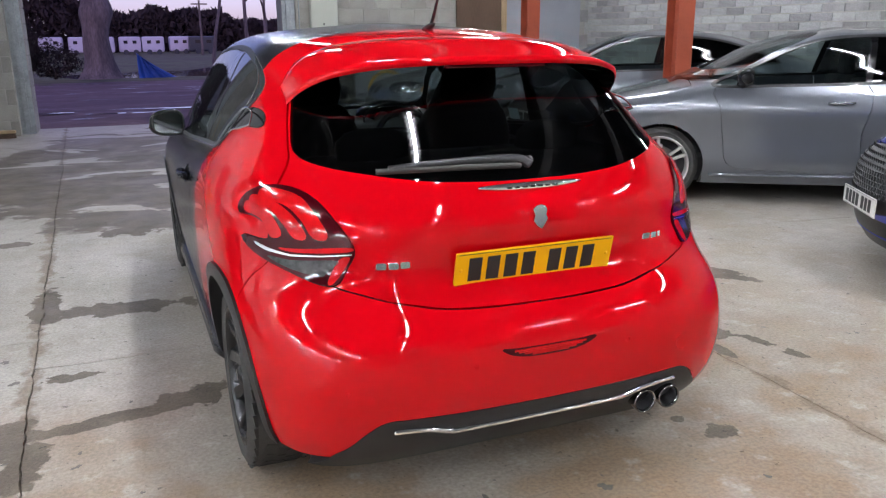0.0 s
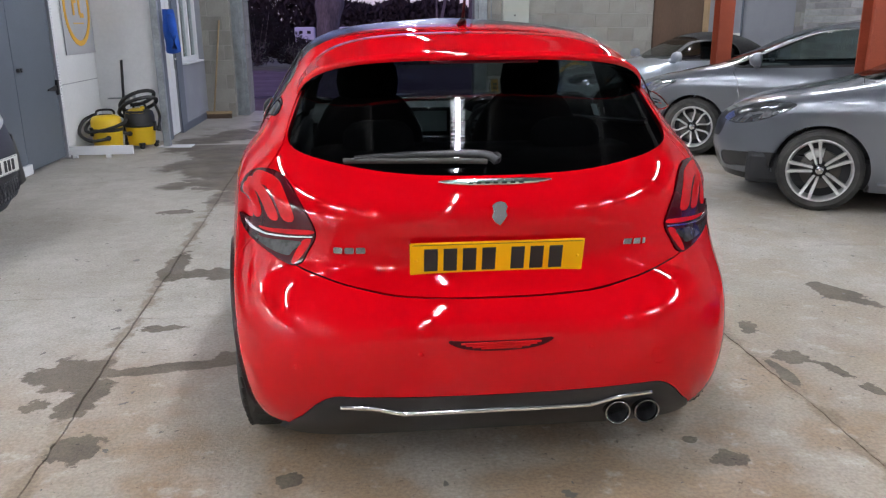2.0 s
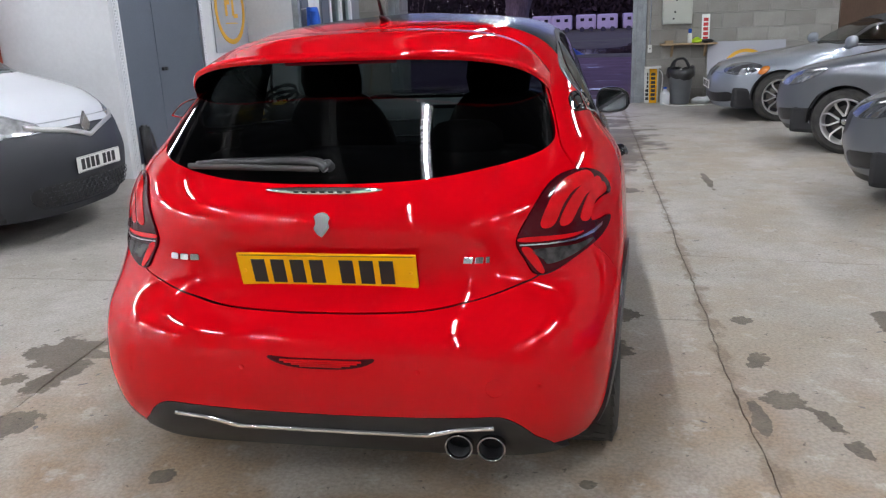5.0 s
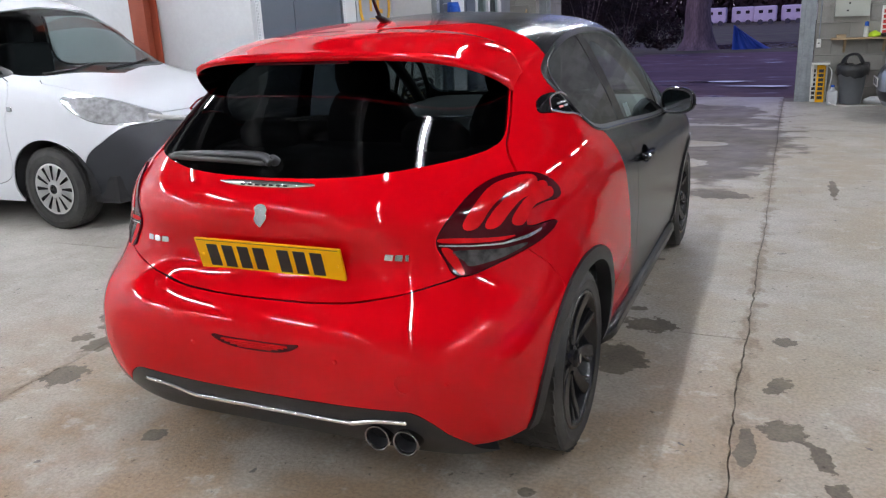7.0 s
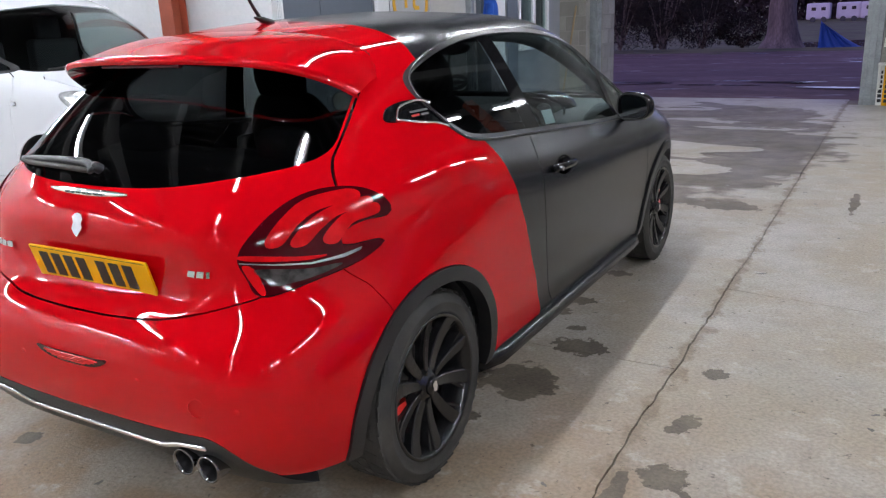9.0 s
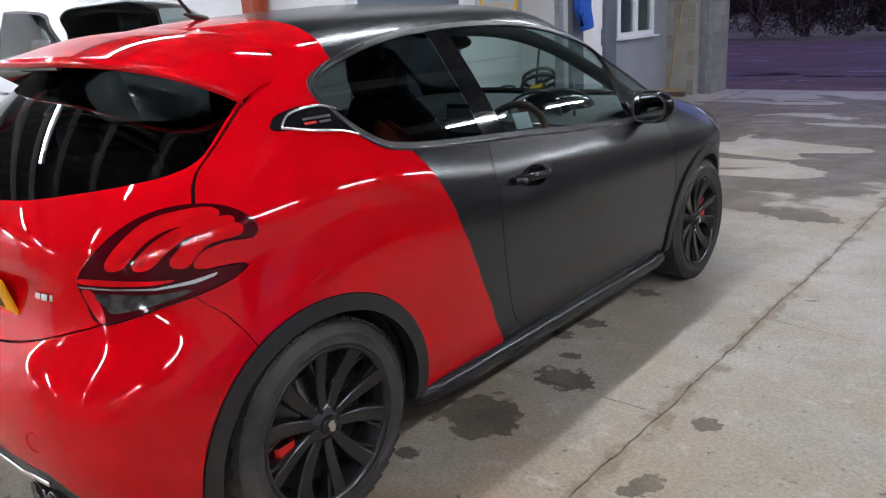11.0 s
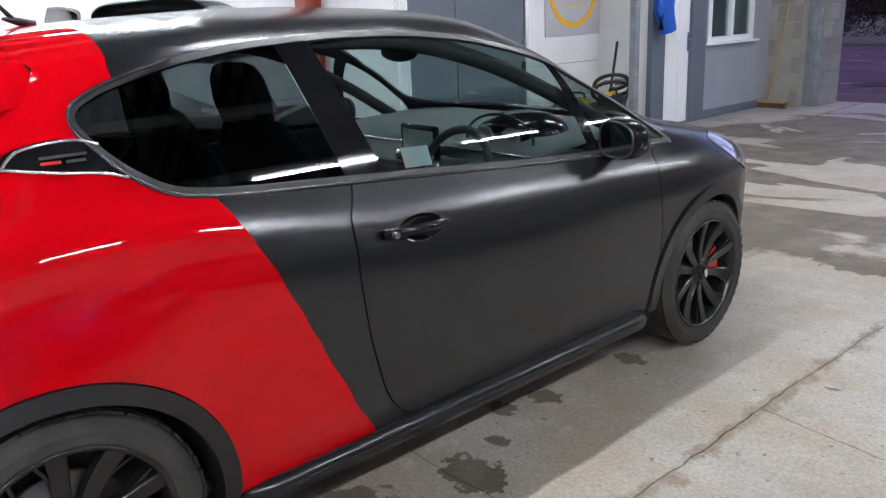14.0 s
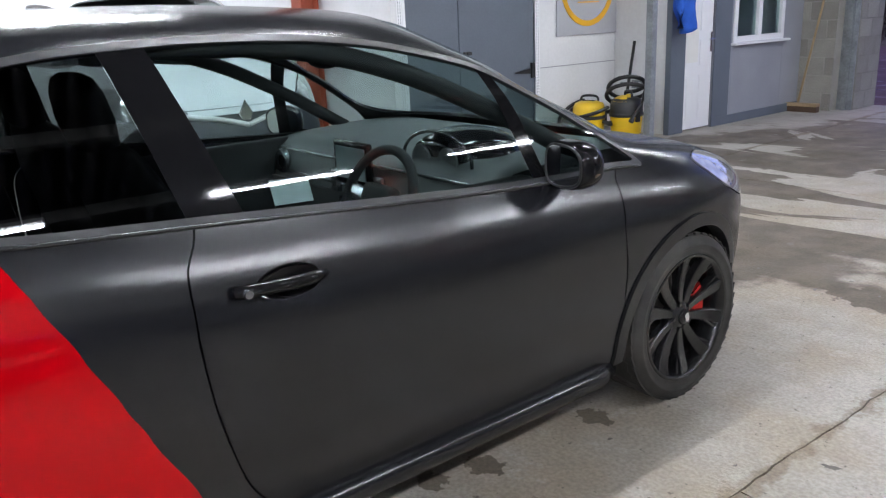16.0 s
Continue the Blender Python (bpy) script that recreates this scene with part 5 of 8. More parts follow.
WINDOWS = [(-1.078, 1.235), (-1.04, 1.262), (-0.965, 1.290), (-0.82, 1.327), (-0.655, 1.351), (-0.50, 1.361), (-0.29, 1.366), (-0.02, 1.354), (0.25, 1.312), (0.565, 1.222), (0.90, 1.030), (1.06, 0.897),
           (1.02, 0.893), (0.87, 0.904), (0.566, 0.908), (0.22, 0.930), (-0.32, 0.975), (-0.714, 1.008), (-0.85, 1.024), (-0.93, 1.044), (-1.0, 1.09), (-1.048, 1.14), (-1.082, 1.195)]
BADGE_PANEL = [(-1.245, 1.139), (-1.20, 1.168), (-1.10, 1.178), (-1.03, 1.150), (-0.985, 1.085), (-1.06, 1.106), (-1.15, 1.120), (-1.235, 1.126)]
DOOR = [(-0.445, 0.97), (-0.488, 0.90), (-0.494, 0.80), (-0.490, 0.70), (-0.470, 0.566), (-0.424, 0.395), (-0.366, 0.307), (-0.29, 0.266), (-0.1, 0.259), (0.3, 0.255), (0.7, 0.250), (0.86, 0.250), (0.892, 0.30), (0.895, 0.40), (0.900, 0.58), (0.880, 0.735), (0.895, 0.86), (0.90, 0.93), (0.5, 1.05), (0, 1.12), (-0.4, 1.12)]
HEADLAMP = [(1.37, 0.862), (1.50, 0.868), (1.68, 0.815), (1.80, 0.735), (1.74, 0.672), (1.58, 0.72), (1.45, 0.785)]
DIFFUSER = [(-0.3, 0.357), (0, 0.357), (0.24, 0.361), (0.42, 0.370), (0.495, 0.372), (0.545, 0.345), (0.585, 0.30), (0.64, 0.235), (0.66, 0.10), (0, 0.05), (-0.3, 0.05)]
WINDSCREEN = [(-0.3, 0.968), (0, 0.965), (0.35, 0.97), (0.66, 0.99), (0.62, 1.15), (0.545, 1.31), (0.47, 1.375), (0.3, 1.395), (0, 1.40), (-0.3, 1.395)]
split_y = curve1([0.18, 0.26, 0.41, 0.59, 0.67, 0.80, 0.915, 0.97, 1.015, 1.15, 1.305, 1.355, 1.40, 1.46], [-0.42, -0.452, -0.535, -0.622, -0.66, -0.72, -0.776, -0.803, -0.828, -0.90, -0.962, -0.950, -0.945, -0.945])
seam_y = curve1([0.10, 0.62, 0.655, 0.72, 0.775, 0.85], [-1.44, -1.475, -1.490, -1.525, -1.575, -1.64])

car = thing("hatchback_car", "red and satin black three-door hatchback parked on the concrete floor", "car")

_, right = SHELL.split(lambda v: v[:, 0] - 1e-5)
for axle in AXLES:
    _, right = right.split(lambda v: np.hypot(v[:, 1] - axle, v[:, 2] - HUB_Z) - ARCH_R)
diffuser, right = panel(right, both(outline_field(DIFFUSER, rear_view), lambda v: v[:, 1] + 1.4), 0.0015)
_, right = right.split(lambda v: v[:, 2] - 0.245)
arches = []
for axle in AXLES:
    a, right = panel(right, lambda v: np.hypot(v[:, 1] - axle, v[:, 2] - HUB_Z) - TRIM_R, 0.0012)
    arches.append(a)
win_field = both(outline_field(WINDOWS, side_view), lambda v: 0.35 - v[:, 0])
dlo, right = right.split(win_field)
badge_panel, right = panel(right, both(outline_field(BADGE_PANEL, side_view), lambda v: 0.35 - v[:, 0]), 0.001)
screen, right = right.split(both(outline_field(WINDSCREEN, rear_view), lambda v: 0.2 - v[:, 1]))
lamp, right = panel(right, both(outline_field(LAMP, corner_view), lambda v: v[:, 1] + 1.2), 0.0012)
head, right = panel(right, both(outline_field(HEADLAMP, side_view), lambda v: 0.45 - v[:, 0]), 0.0015)
hatch, right = panel(right, both(outline_field(HATCH, rear_view), lambda v: v[:, 1] + 1.10))
rear_glass, hatch = hatch.split(outline_field(GLASS_REAR, rear_view))
bumper, right = panel(right, both(lambda v: v[:, 1] - seam_y(v[:, 2]), lambda v: v[:, 2] - 0.83), 0.0015)
door, right = panel(right, both(outline_field(DOOR, side_view), lambda v: 0.5 - v[:, 0]))
HANDLE_CUP = [(-0.275 + 0.082 * math.cos(a), 0.838 + (0.036 + 0.004 * math.cos(a)) * math.sin(a)) for a in np.linspace(0, 2 * math.pi, 24, endpoint=False).tolist()]
_, door = door.refined(1).split(outline_field(HANDLE_CUP, side_view))
bonnet, right = panel(right, both(lambda v: 1.08 - v[:, 1], lambda v: v[:, 0] - 0.70 + 0.16 * np.clip(v[:, 1] - 1.2, 0, 1), lambda v: 0.745 - v[:, 2]))
roof, flank = right.split(lambda v: 1.335 + 0.10 * smooth01((np.abs(v[:, 1] + 0.3) - 0.5) / 0.7) * -1 - v[:, 2])
paint_line = lambda v: v[:, 1] - split_y(v[:, 2])


def put(name, sheet, mat, label="", skirt=0.012):
    return sheet_part(name, sheet, mat, car, label, skirt)


def pair(name, sheet, mat, label="", skirt=0.012):
    put(name, sheet, mat, label, skirt)
    put(name, sheet.mirrored(), mat, label, skirt)


red, black = flank.split(paint_line)
pair("quarter_panel", red, PAINT_RED, "glossy red rear quarter panel")
pair("front_wing", black, PAINT_BLACK, "satin black front body panel")
red, black = roof.split(paint_line)
put("roof_panel", whole(red), PAINT_RED, "glossy red rear of the roof", 0)
put("roof_panel", whole(black), PAINT_BLACK, "satin black front of the roof", 0)
put("tailgate", whole(hatch), PAINT_RED, "glossy red tailgate")
put("rear_bumper", whole(bumper), PAINT_RED, "glossy red rear bumper")
pair("door", door, PAINT_BLACK, "satin black door")
put("bonnet", whole(bonnet), PAINT_BLACK, "satin black bonnet")
put("diffuser", whole(diffuser), TRIM_BLACK, "black plastic diffuser", 0.03)
for a in arches:
    pair("wheel_arch", a.moved(0.009), TRIM_BLACK, "black plastic wheel arch trim", 0.05)


def calm(sheet, shape):
    """The same pane with the plain curvature of bent glass in its normals."""
    n = shape(sheet.v, sheet.n)
    return Sheet(sheet.v, n / np.linalg.norm(n, axis=1, keepdims=True), sheet.f)


def side_glass(v, n):
    return np.column_stack((np.ones(len(v)), 0.055 * (v[:, 1] + 0.2), 0.42 + 0.40 * (v[:, 2] - 1.0)))


put("rear_window", calm(whole(rear_glass), lambda v, n: n * np.array([0.55, 1, 1])).moved(-0.001), GLASS_DARK, "dark tinted rear glass", 0)
put("windscreen", whole(screen).moved(-0.001), GLASS_CLEAR, "clear windscreen", 0)
pair("badge_panel", badge_panel.moved(0.003), GLOSS_BLACK, "gloss black pillar badge panel", 0.006)

# side windows inside their frame
sd = outline_field(WINDOWS, side_view)
pane, frame_rim = dlo.split(lambda v: sd(v) + 0.016)
pair("window_frame", frame_rim.moved(0.002), TRIM_BLACK, "black window surround", 0.01)


def line_field(y1, z1, y0, z0):
    """Negative behind the line from (y0, z0) up to (y1, z1)."""
    return lambda v: v[:, 1] - (y0 + (v[:, 2] - z0) * (y1 - y0) / (z1 - z0))


quarter_glass, pane = pane.split(line_field(-0.536, 1.343, -0.451, 0.994))
b_pillar, pane = pane.split(line_field(-0.436, 1.349, -0.322, 0.980))
door_glass, pane = pane.split(line_field(0.491, 1.197, 0.566, 0.908))
divider, nose_glass = pane.split(line_field(0.545, 1.197, 0.620, 0.908))
pair("quarter_window", calm(quarter_glass, side_glass).moved(-0.001), GLASS_MID, "dark tinted quarter glass", 0)
pair("pillar_trim", calm(b_pillar, side_glass).moved(0.001), GLOSS_BLACK, "gloss black door pillar", 0)
pair("door_window", calm(door_glass, side_glass).moved(-0.001), GLASS_CLEAR, "clear door glass", 0)
pair("pillar_trim", calm(divider, side_glass).moved(0.001), GLOSS_BLACK, "", 0)
pair("nose_window", calm(nose_glass, side_glass).moved(-0.001), GLASS_CLEAR, "", 0)

# dark lining behind the panels and joints
lining = flank.joined(roof).joined(hatch).joined(bumper).joined(door).joined(bonnet).moved(-0.014)
put("lining", whole(lining), LINING, "dark inner lining", 0)

# bright line along the windows
def on_side(y, z, d=0.0):
    return (float(car_width(np.array(y), np.array(z))) + d, y, z)


def side_strip(points, r, flat, mat, d=0.003):
    for s in (1, -1):
        bm = bmesh.new()
        pts = [(s * x, y, z) for x, y, z in (on_side(q.x, q.y, d) for q in spline([(a, b, 0) for a, b in points], 8))]
        tube(bm, pts, r, 6, False, flat, (1, 0, 0))
        part("window_strip", bm, mat, car, "dark satin window line", True)


side_strip([(1.03, 0.892), (0.87, 0.902), (0.566, 0.907), (0.22, 0.928), (-0.32, 0.973), (-0.714, 1.006), (-0.85, 1.022), (-0.93, 1.042), (-1.0, 1.088), (-1.046, 1.14)], 0.0055, 0.6, DARK_TRIM)
side_strip([(-1.046, 1.14), (-1.083, 1.195), (-1.079, 1.237), (-1.04, 1.264), (-0.965, 1.292), (-0.82, 1.329)], 0.005, 0.6, DARK_TRIM)

# rear lamps
for s in (1, -1):
    lens = lamp.refined(2)
    turn = (lambda q: q) if s > 0 else (lambda q: q.mirrored())
    base = sheet_part("rear_lamp", turn(lens.moved(0.006)), LAMP_DARK, car, "smoked red rear lamp with three red claws", 0.014)
    for k, claw in enumerate(CLAWS):
        shape, grow = outline_field(claw, corner_view), 0.006 if k < 3 else 0.0
        c, _ = lens.split(lambda v: shape(v) - grow)
        sheet_part("claw", turn(c.moved(0.0075)), LAMP_RED, base, "red lamp claw", 0.0015)
    c, _ = lens.split(outline_field(LAMP_STRIP, corner_view, sharp=True))
    sheet_part("lamp_strip", turn(c.moved(0.009)), CHROME, base, "chrome strip", 0.003)
    c, _ = lens.split(outline_field(LAMP_WHITE, corner_view))
    sheet_part("reversing_lamp", turn(c.moved(0.0075)), LAMP_CLEAR, base, "clear reversing lens", 0.0015)
    sheet_part("headlamp", turn(head.moved(0.004)), HEAD_CLEAR, car, "clear headlamp", 0.012)

# roof spoiler: a lip that carries the roof line out over the glass
def loft_strip(rows, mat, name, label, mirror=True):
    bm = bmesh.new()
    g = [[bm.verts.new(p) for p in row] for row in rows]
    for a, b in zip(g, g[1:]):
        for i in range(len(a) - 1):
            bm.faces.new((a[i], a[i + 1], b[i + 1], b[i]))
    if mirror:
        dup = bmesh.ops.duplicate(bm, geom=list(bm.verts) + list(bm.faces))["geom"]
        vs = [e for e in dup if isinstance(e, bmesh.types.BMVert)]
        for v in vs:
            v.co.x = -v.co.x
        bmesh.ops.reverse_faces(bm, faces=[e for e in dup if isinstance(e, bmesh.types.BMFace)])
        bmesh.ops.remove_doubles(bm, verts=bm.verts, dist=1e-4)
    bmesh.ops.recalc_face_normals(bm, faces=bm.faces)
    return part(name, bm, mat, car, label, True)


edge = spline([(0, -1.555, 1.336), (0.2, -1.545, 1.335), (0.38, -1.505, 1.324), (0.50, -1.435, 1.298), (0.568, -1.352, 1.258), (0.602, -1.272, 1.212)], 6)
lead = spline([(0, -1.19, 1.402), (0.2, -1.185, 1.398), (0.37, -1.165, 1.383), (0.475, -1.13, 1.355), (0.545, -1.11, 1.310), (0.597, -1.145, 1.245)], 6)
top = []
for a, b in zip(lead, edge):
    lift = Vector((0, 0, 0.012))
    top.append([a + (b - a) * t + lift * (math.sin(math.pi * t) * (1 - t) * 1.6) for t in np.linspace(0, 1, 9).tolist()] + [b + Vector((0, 0.002, -0.010)), b + Vector((0, 0.008, -0.017))])
loft_strip(top, PAINT_RED, "roof_spoiler", "glossy red roof spoiler")
under = []
for a, b in zip(lead, edge):
    inner = a + (b - a) * 0.45 + Vector((-0.01 if b.x > 0.05 else 0, 0, -0.045))
    start = b + Vector((0, 0.008, -0.017))
    under.append([start + (inner - start) * t for t in np.linspace(0, 1, 5).tolist()])
loft_strip(under, GLOSS_BLACK, "spoiler_underside", "gloss black spoiler underside")
bm = bmesh.new()
box(bm, (-0.17, -1.541, 1.309), (0.17, -1.527, 1.319), 0.003)
part("brake_light", bm, LAMP_DARK, car, "dark red high brake light")


def surface_rod(points, r, flat, mat, name, label, off=0.004, n=8, steps=6):
    """A rod that follows the rear surface through (x, z) points."""
    bm = bmesh.new()
    pts = [(q.x, rear_y(q.x, q.y) - off, q.y) for q in spline([(a, b, 0) for a, b in points], steps)]
    tube(bm, pts, r, n, False, flat, (0, -1, 0.2))
    return part(name, bm, mat, car, label, True)


# lower chrome strip, handle strip, tail pipes
surface_rod([(-0.475, 0.337), (-0.38, 0.327), (-0.30, 0.302), (-0.26, 0.297), (0, 0.296), (0.26, 0.297), (0.30, 0.302), (0.38, 0.327), (0.475, 0.337)], 0.0075, 0.6, CHROME, "bumper_strip", "bright chrome bumper strip", 0.006)
bm = bmesh.new()
pts = [(x, rear_y(x, 0.985) - 0.006, 0.985 - 0.012 * (1 - (x / 0.17) ** 2) * 0.3) for x in np.linspace(-0.168, 0.168, 17)]
tube(bm, pts, [0.003 + 0.009 * (1 - abs(x / 0.168) ** 3) for x in np.linspace(-0.168, 0.168, 17)], 8, False, 0.7, (0, -1, 0.3))
strip = part("handle_strip", bm, CHROME, car, "chrome tailgate strip with worn lettering", True)
bm = bmesh.new()
for k in range(7):
    x = -0.075 + k * 0.025
    box(bm, (x - 0.007, rear_y(x, 0.985) - 0.0185, 0.979), (x + 0.007, rear_y(x, 0.985) - 0.0160, 0.985), 0)
part("letter_bars", bm, INK, strip)
for x in (0.374, 0.466):
    bm = bmesh.new()
    m = pose(x, -1.885, 0.268, 90, 0, 0)
    lathe(bm, [(0.030, -0.14), (0.036, -0.10), (0.040, 0.0), (0.0405, 0.006), (0.038, 0.009), (0.0345, 0.006), (0.033, -0.02), (0.031, -0.12)], 32, m)
    pipe = part("tail_pipe", bm, DARK_CHROME, car, "dark chrome tail pipe", True)
    bm = bmesh.new()
    lathe(bm, [(0.0325, 0.0), (0.031, -0.05), (0.030, -0.11), (0.0, -0.115)], 24, m)
    part("pipe_bore", bm, LINING, pipe, "black inner bore", True)

# rear fog lamp
lens = [(-0.157, 0.544), (-0.10, 0.541), (0, 0.540), (0.10, 0.541), (0.157, 0.544), (0.128, 0.524), (0.075, 0.512), (0, 0.509), (-0.075, 0.512), (-0.128, 0.524)]
f = both(outline_field(lens, rear_view), lambda v: v[:, 1] + 1.5)
fog, _ = whole(bumper).refined(1).split(f)
fog_lamp = sheet_part("fog_lamp", fog.moved(0.004), LAMP_DARK, car, "dark red fog lamp lens", 0.006)
bm = bmesh.new()
for z, w in ((0.534, 0.118), (0.5285, 0.105), (0.523, 0.085), (0.518, 0.06)):
    pts = [(x, rear_y(x, z) - 0.0045, z) for x in np.linspace(-w, w, 15).tolist()]
    tube(bm, pts, 0.0034, 6, False, 0.8, (0, -1, 0))
part("reflector", bm, LAMP_RED, fog_lamp, "bright red reflector ribs")
# park sensors and towing cover
for x, z in ((-0.235, 0.505), (0.272, 0.508), (-0.60, 0.47), (0.60, 0.47)):
    bm = bmesh.new()
    y = rear_y(x, z)
    lathe(bm, [(0.0, 0.0006), (0.0075, 0.0005), (0.0082, -0.0008), (0.0085, -0.004)], 20, look((x, y, z), (x * 1.25, y - 1, z)) @ pose(0, 0, 0, 180, 0, 0))
    part("park_sensor", bm, PAINT_RED, car, "", True)
bm = bmesh.new()
lathe(bm, [(0.027, -0.002), (0.0275, 0.0012), (0.0262, 0.0012), (0.0255, -0.002)], 32, pose(0.483, rear_y(0.483, 0.466) - 0.001, 0.466, 90, 0, 12))
part("tow_cover", bm, PAINT_RED, car, "", True)


# number plate; its registration is shown as plain bars
def plate_part(owner, m, mat, w=0.52, h=0.111, under=True, seed=1):
    r = random.Random(seed)
    bm = bmesh.new()
    box(bm, (-w / 2, -0.004, -h / 2), (w / 2, 0.004, h / 2), 0.003, m)
    p = part("number_plate", bm, mat, owner, "number plate with dark bars")
    x = -w * 0.42
    for k in range(7):
        cw = w * 0.095
        bm = bmesh.new()
        box(bm, (x, -0.0056, -h * 0.34), (x + cw * 0.82, -0.0038, h * 0.34), 0.0008, m)
        part("bar", bm, INK, p)
        x += cw * 1.16 if k != 3 else cw * 1.75
    for z in (-h / 2 + 0.005, h / 2 - 0.005):
        bm = bmesh.new()
        box(bm, (-w / 2 + 0.008, -0.0048, z - 0.0009), (w / 2 - 0.008, -0.0038, z + 0.0009), 0, m)
        part("border", bm, INK, p)
    for s in (-1, 1):
        bm = bmesh.new()
        lathe(bm, [(0.0, 0.0065), (0.004, 0.006), (0.006, 0.003)], 12, m @ pose(s * w * 0.465, 0, 0, 90, 0, 0))
        part("screw_cap", bm, mat, p, "", True)
    if under:
        bm = bmesh.new()
        box(bm, (-w * 0.39, -0.006, -h / 2 - 0.017), (w * 0.39, 0.003, -h / 2 - 0.001), 0.002, m)
        hold = part("plate_holder", bm, GLOSS_BLACK, p, "black holder with pale dealer writing")
        bm = bmesh.new()
        box(bm, (-0.048, -0.0072, -h / 2 - 0.012), (0.048, -0.0058, -h / 2 - 0.006), 0, m)
        part("writing_bar", bm, PLATE_WHITE, hold)
    return p


plate_part(car, pose(0.003, -1.814, 0.760, 14, 0, 0), PLATE_YELLOW)


# badges as plain raised shapes
def blob_badge(name, label, outline, x, z, mat, size=1.0, off=0.002, thick=0.004):
    bm = bmesh.new()
    prism(bm, [(a * size, b * size) for a, b in outline], -thick, "y")
    bmesh.ops.bevel(bm, geom=[e for e in bm.edges], offset=0.0008, segments=1, affect="EDGES")
    y = rear_y(x, z)
    slope = math.degrees(math.atan2(rear_y(x, z + 0.02) - rear_y(x, z - 0.02), 0.04))
    turn = math.degrees(math.atan2(rear_y(x + 0.02, z) - rear_y(x - 0.02, z), 0.04))
    bmesh.ops.transform(bm, matrix=pose(x, y - off, z, -slope, 0, turn), verts=bm.verts)
    return part(name, bm, mat, car, label)


EMBLEM = [(-0.020, 0.022), (-0.010, 0.031), (0.004, 0.034), (0.018, 0.030), (0.024, 0.018), (0.019, 0.006), (0.023, -0.006), (0.013, -0.020), (0.002, -0.033), (-0.012, -0.024), (-0.021, -0.010), (-0.015, 0.006)]
blob_badge("emblem", "chrome emblem plate", EMBLEM, 0.004, 0.897, CHROME, 1.05, 0.003, 0.007)
for k in range(3):
    blob_badge("model_badge", "chrome model badge", [(-0.013, -0.010), (0.013, -0.010), (0.015, -0.006), (0.015, 0.007), (0.012, 0.010), (-0.012, 0.010), (-0.015, 0.006), (-0.015, -0.006)], -0.466 + 0.033 * k, 0.790, CHROME, 0.95)
for k, w in enumerate((1.0, 0.85, 0.4)):
    blob_badge("model_badge", "chrome model badge", [(-0.014 * w, -0.009), (0.012 * w, -0.009), (0.016 * w, 0.009), (-0.010 * w, 0.009)], 0.402 + (0, 0.030, 0.053)[k], 0.792, CHROME, 1.0)

# rear wiper
bm = bmesh.new()
arm = [(0.008, 1.040), (-0.03, 1.058), (-0.15, 1.061), (-0.30, 1.056), (-0.41, 1.047)]
pts = [(q.x, rear_y(q.x, q.y) - 0.028, q.y) for q in spline([(a, b, 0) for a, b in arm], 5)]
tube(bm, pts, [0.015 - 0.008 * i / (len(pts) - 1) for i in range(len(pts))], 8, False, 0.6, (0, -1, 0.5))
wiper = part("wiper", bm, TRIM_BLACK, car, "black rear wiper", True)
bm = bmesh.new()
pts = [(x, rear_y(x, 1.036) - 0.012, 1.036 + 0.006 * (1 - ((x + 0.22) / 0.22) ** 2)) for x in np.linspace(-0.44, -0.02, 14)]
tube(bm, pts, 0.009, 6, False, 1.3, (0, -1, 0.5))
part("blade", bm, RUBBER, wiper, "", True)
bm = bmesh.new()
lathe(bm, [(0.0, 0.030), (0.010, 0.028), (0.014, 0.020), (0.016, 0.0)], 20, pose(0.008, rear_y(0, 1.04), 1.040, 52, 0, 0))
part("pivot", bm, TRIM_BLACK, wiper, "", True)

# aerial
bm = bmesh.new()
tube(bm, [(0, -0.94, 1.423), (0, -0.985, 1.436), (0, -1.02, 1.444)], [0.020, 0.016, 0.006], 10, False, 0.7)
aerial = part("aerial", bm, TRIM_BLACK, car, "black roof aerial", True)
bm = bmesh.new()
tube(bm, [(0, -0.985, 1.432), (0, -1.02, 1.475), (0, -1.08, 1.56), (0, -1.14, 1.635)], [0.008, 0.006, 0.0045, 0.0035], 8)
part("rod", bm, TRIM_BLACK, aerial, "", True)

# side skirts
for s in (1, -1):
    rows = []
    bm = bmesh.new()
    ys = np.linspace(-0.88, 0.90, 24)
    prof = [(-0.05, 0.262), (-0.006, 0.258), (0.012, 0.246), (0.020, 0.228), (0.018, 0.210), (0.0, 0.188), (-0.03, 0.170), (-0.10, 0.165)]
    g = []
    for y in ys:
        end = max(0, (abs(y - 0.01) - 0.80) / 0.09)
        g.append([bm.verts.new((s * (0.832 + a - 0.03 * end ** 2), y, z + 0.010 * (0.0 - y) * 0.6 + 0.006)) for a, z in prof])
    for a, b in zip(g, g[1:]):
        for i in range(len(prof) - 1):
            bm.faces.new((a[i], a[i + 1], b[i + 1], b[i]))
    bm.faces.new(g[0])
    bm.faces.new(g[-1][::-1])
    bmesh.ops.recalc_face_normals(bm, faces=bm.faces)
    part("side_skirt", bm, PAINT_BLACK, car, "satin black side skirt", True)
bm = bmesh.new()
box(bm, (-0.70, -1.70, 0.20), (0.70, 1.75, 0.32), 0.05)
part("underside", bm, LINING, car, "dark underside")
for axle in AXLES:
    for s in (1, -1):
        bm = bmesh.new()
        lathe(bm, [(0.352, 0.28), (0.352, 0.0)], 40, pose(0.50 if s > 0 else -0.78, axle, HUB_Z, 0, 90, 0), 85, 190)
        part("arch_liner", bm, LINING, car, "", True)


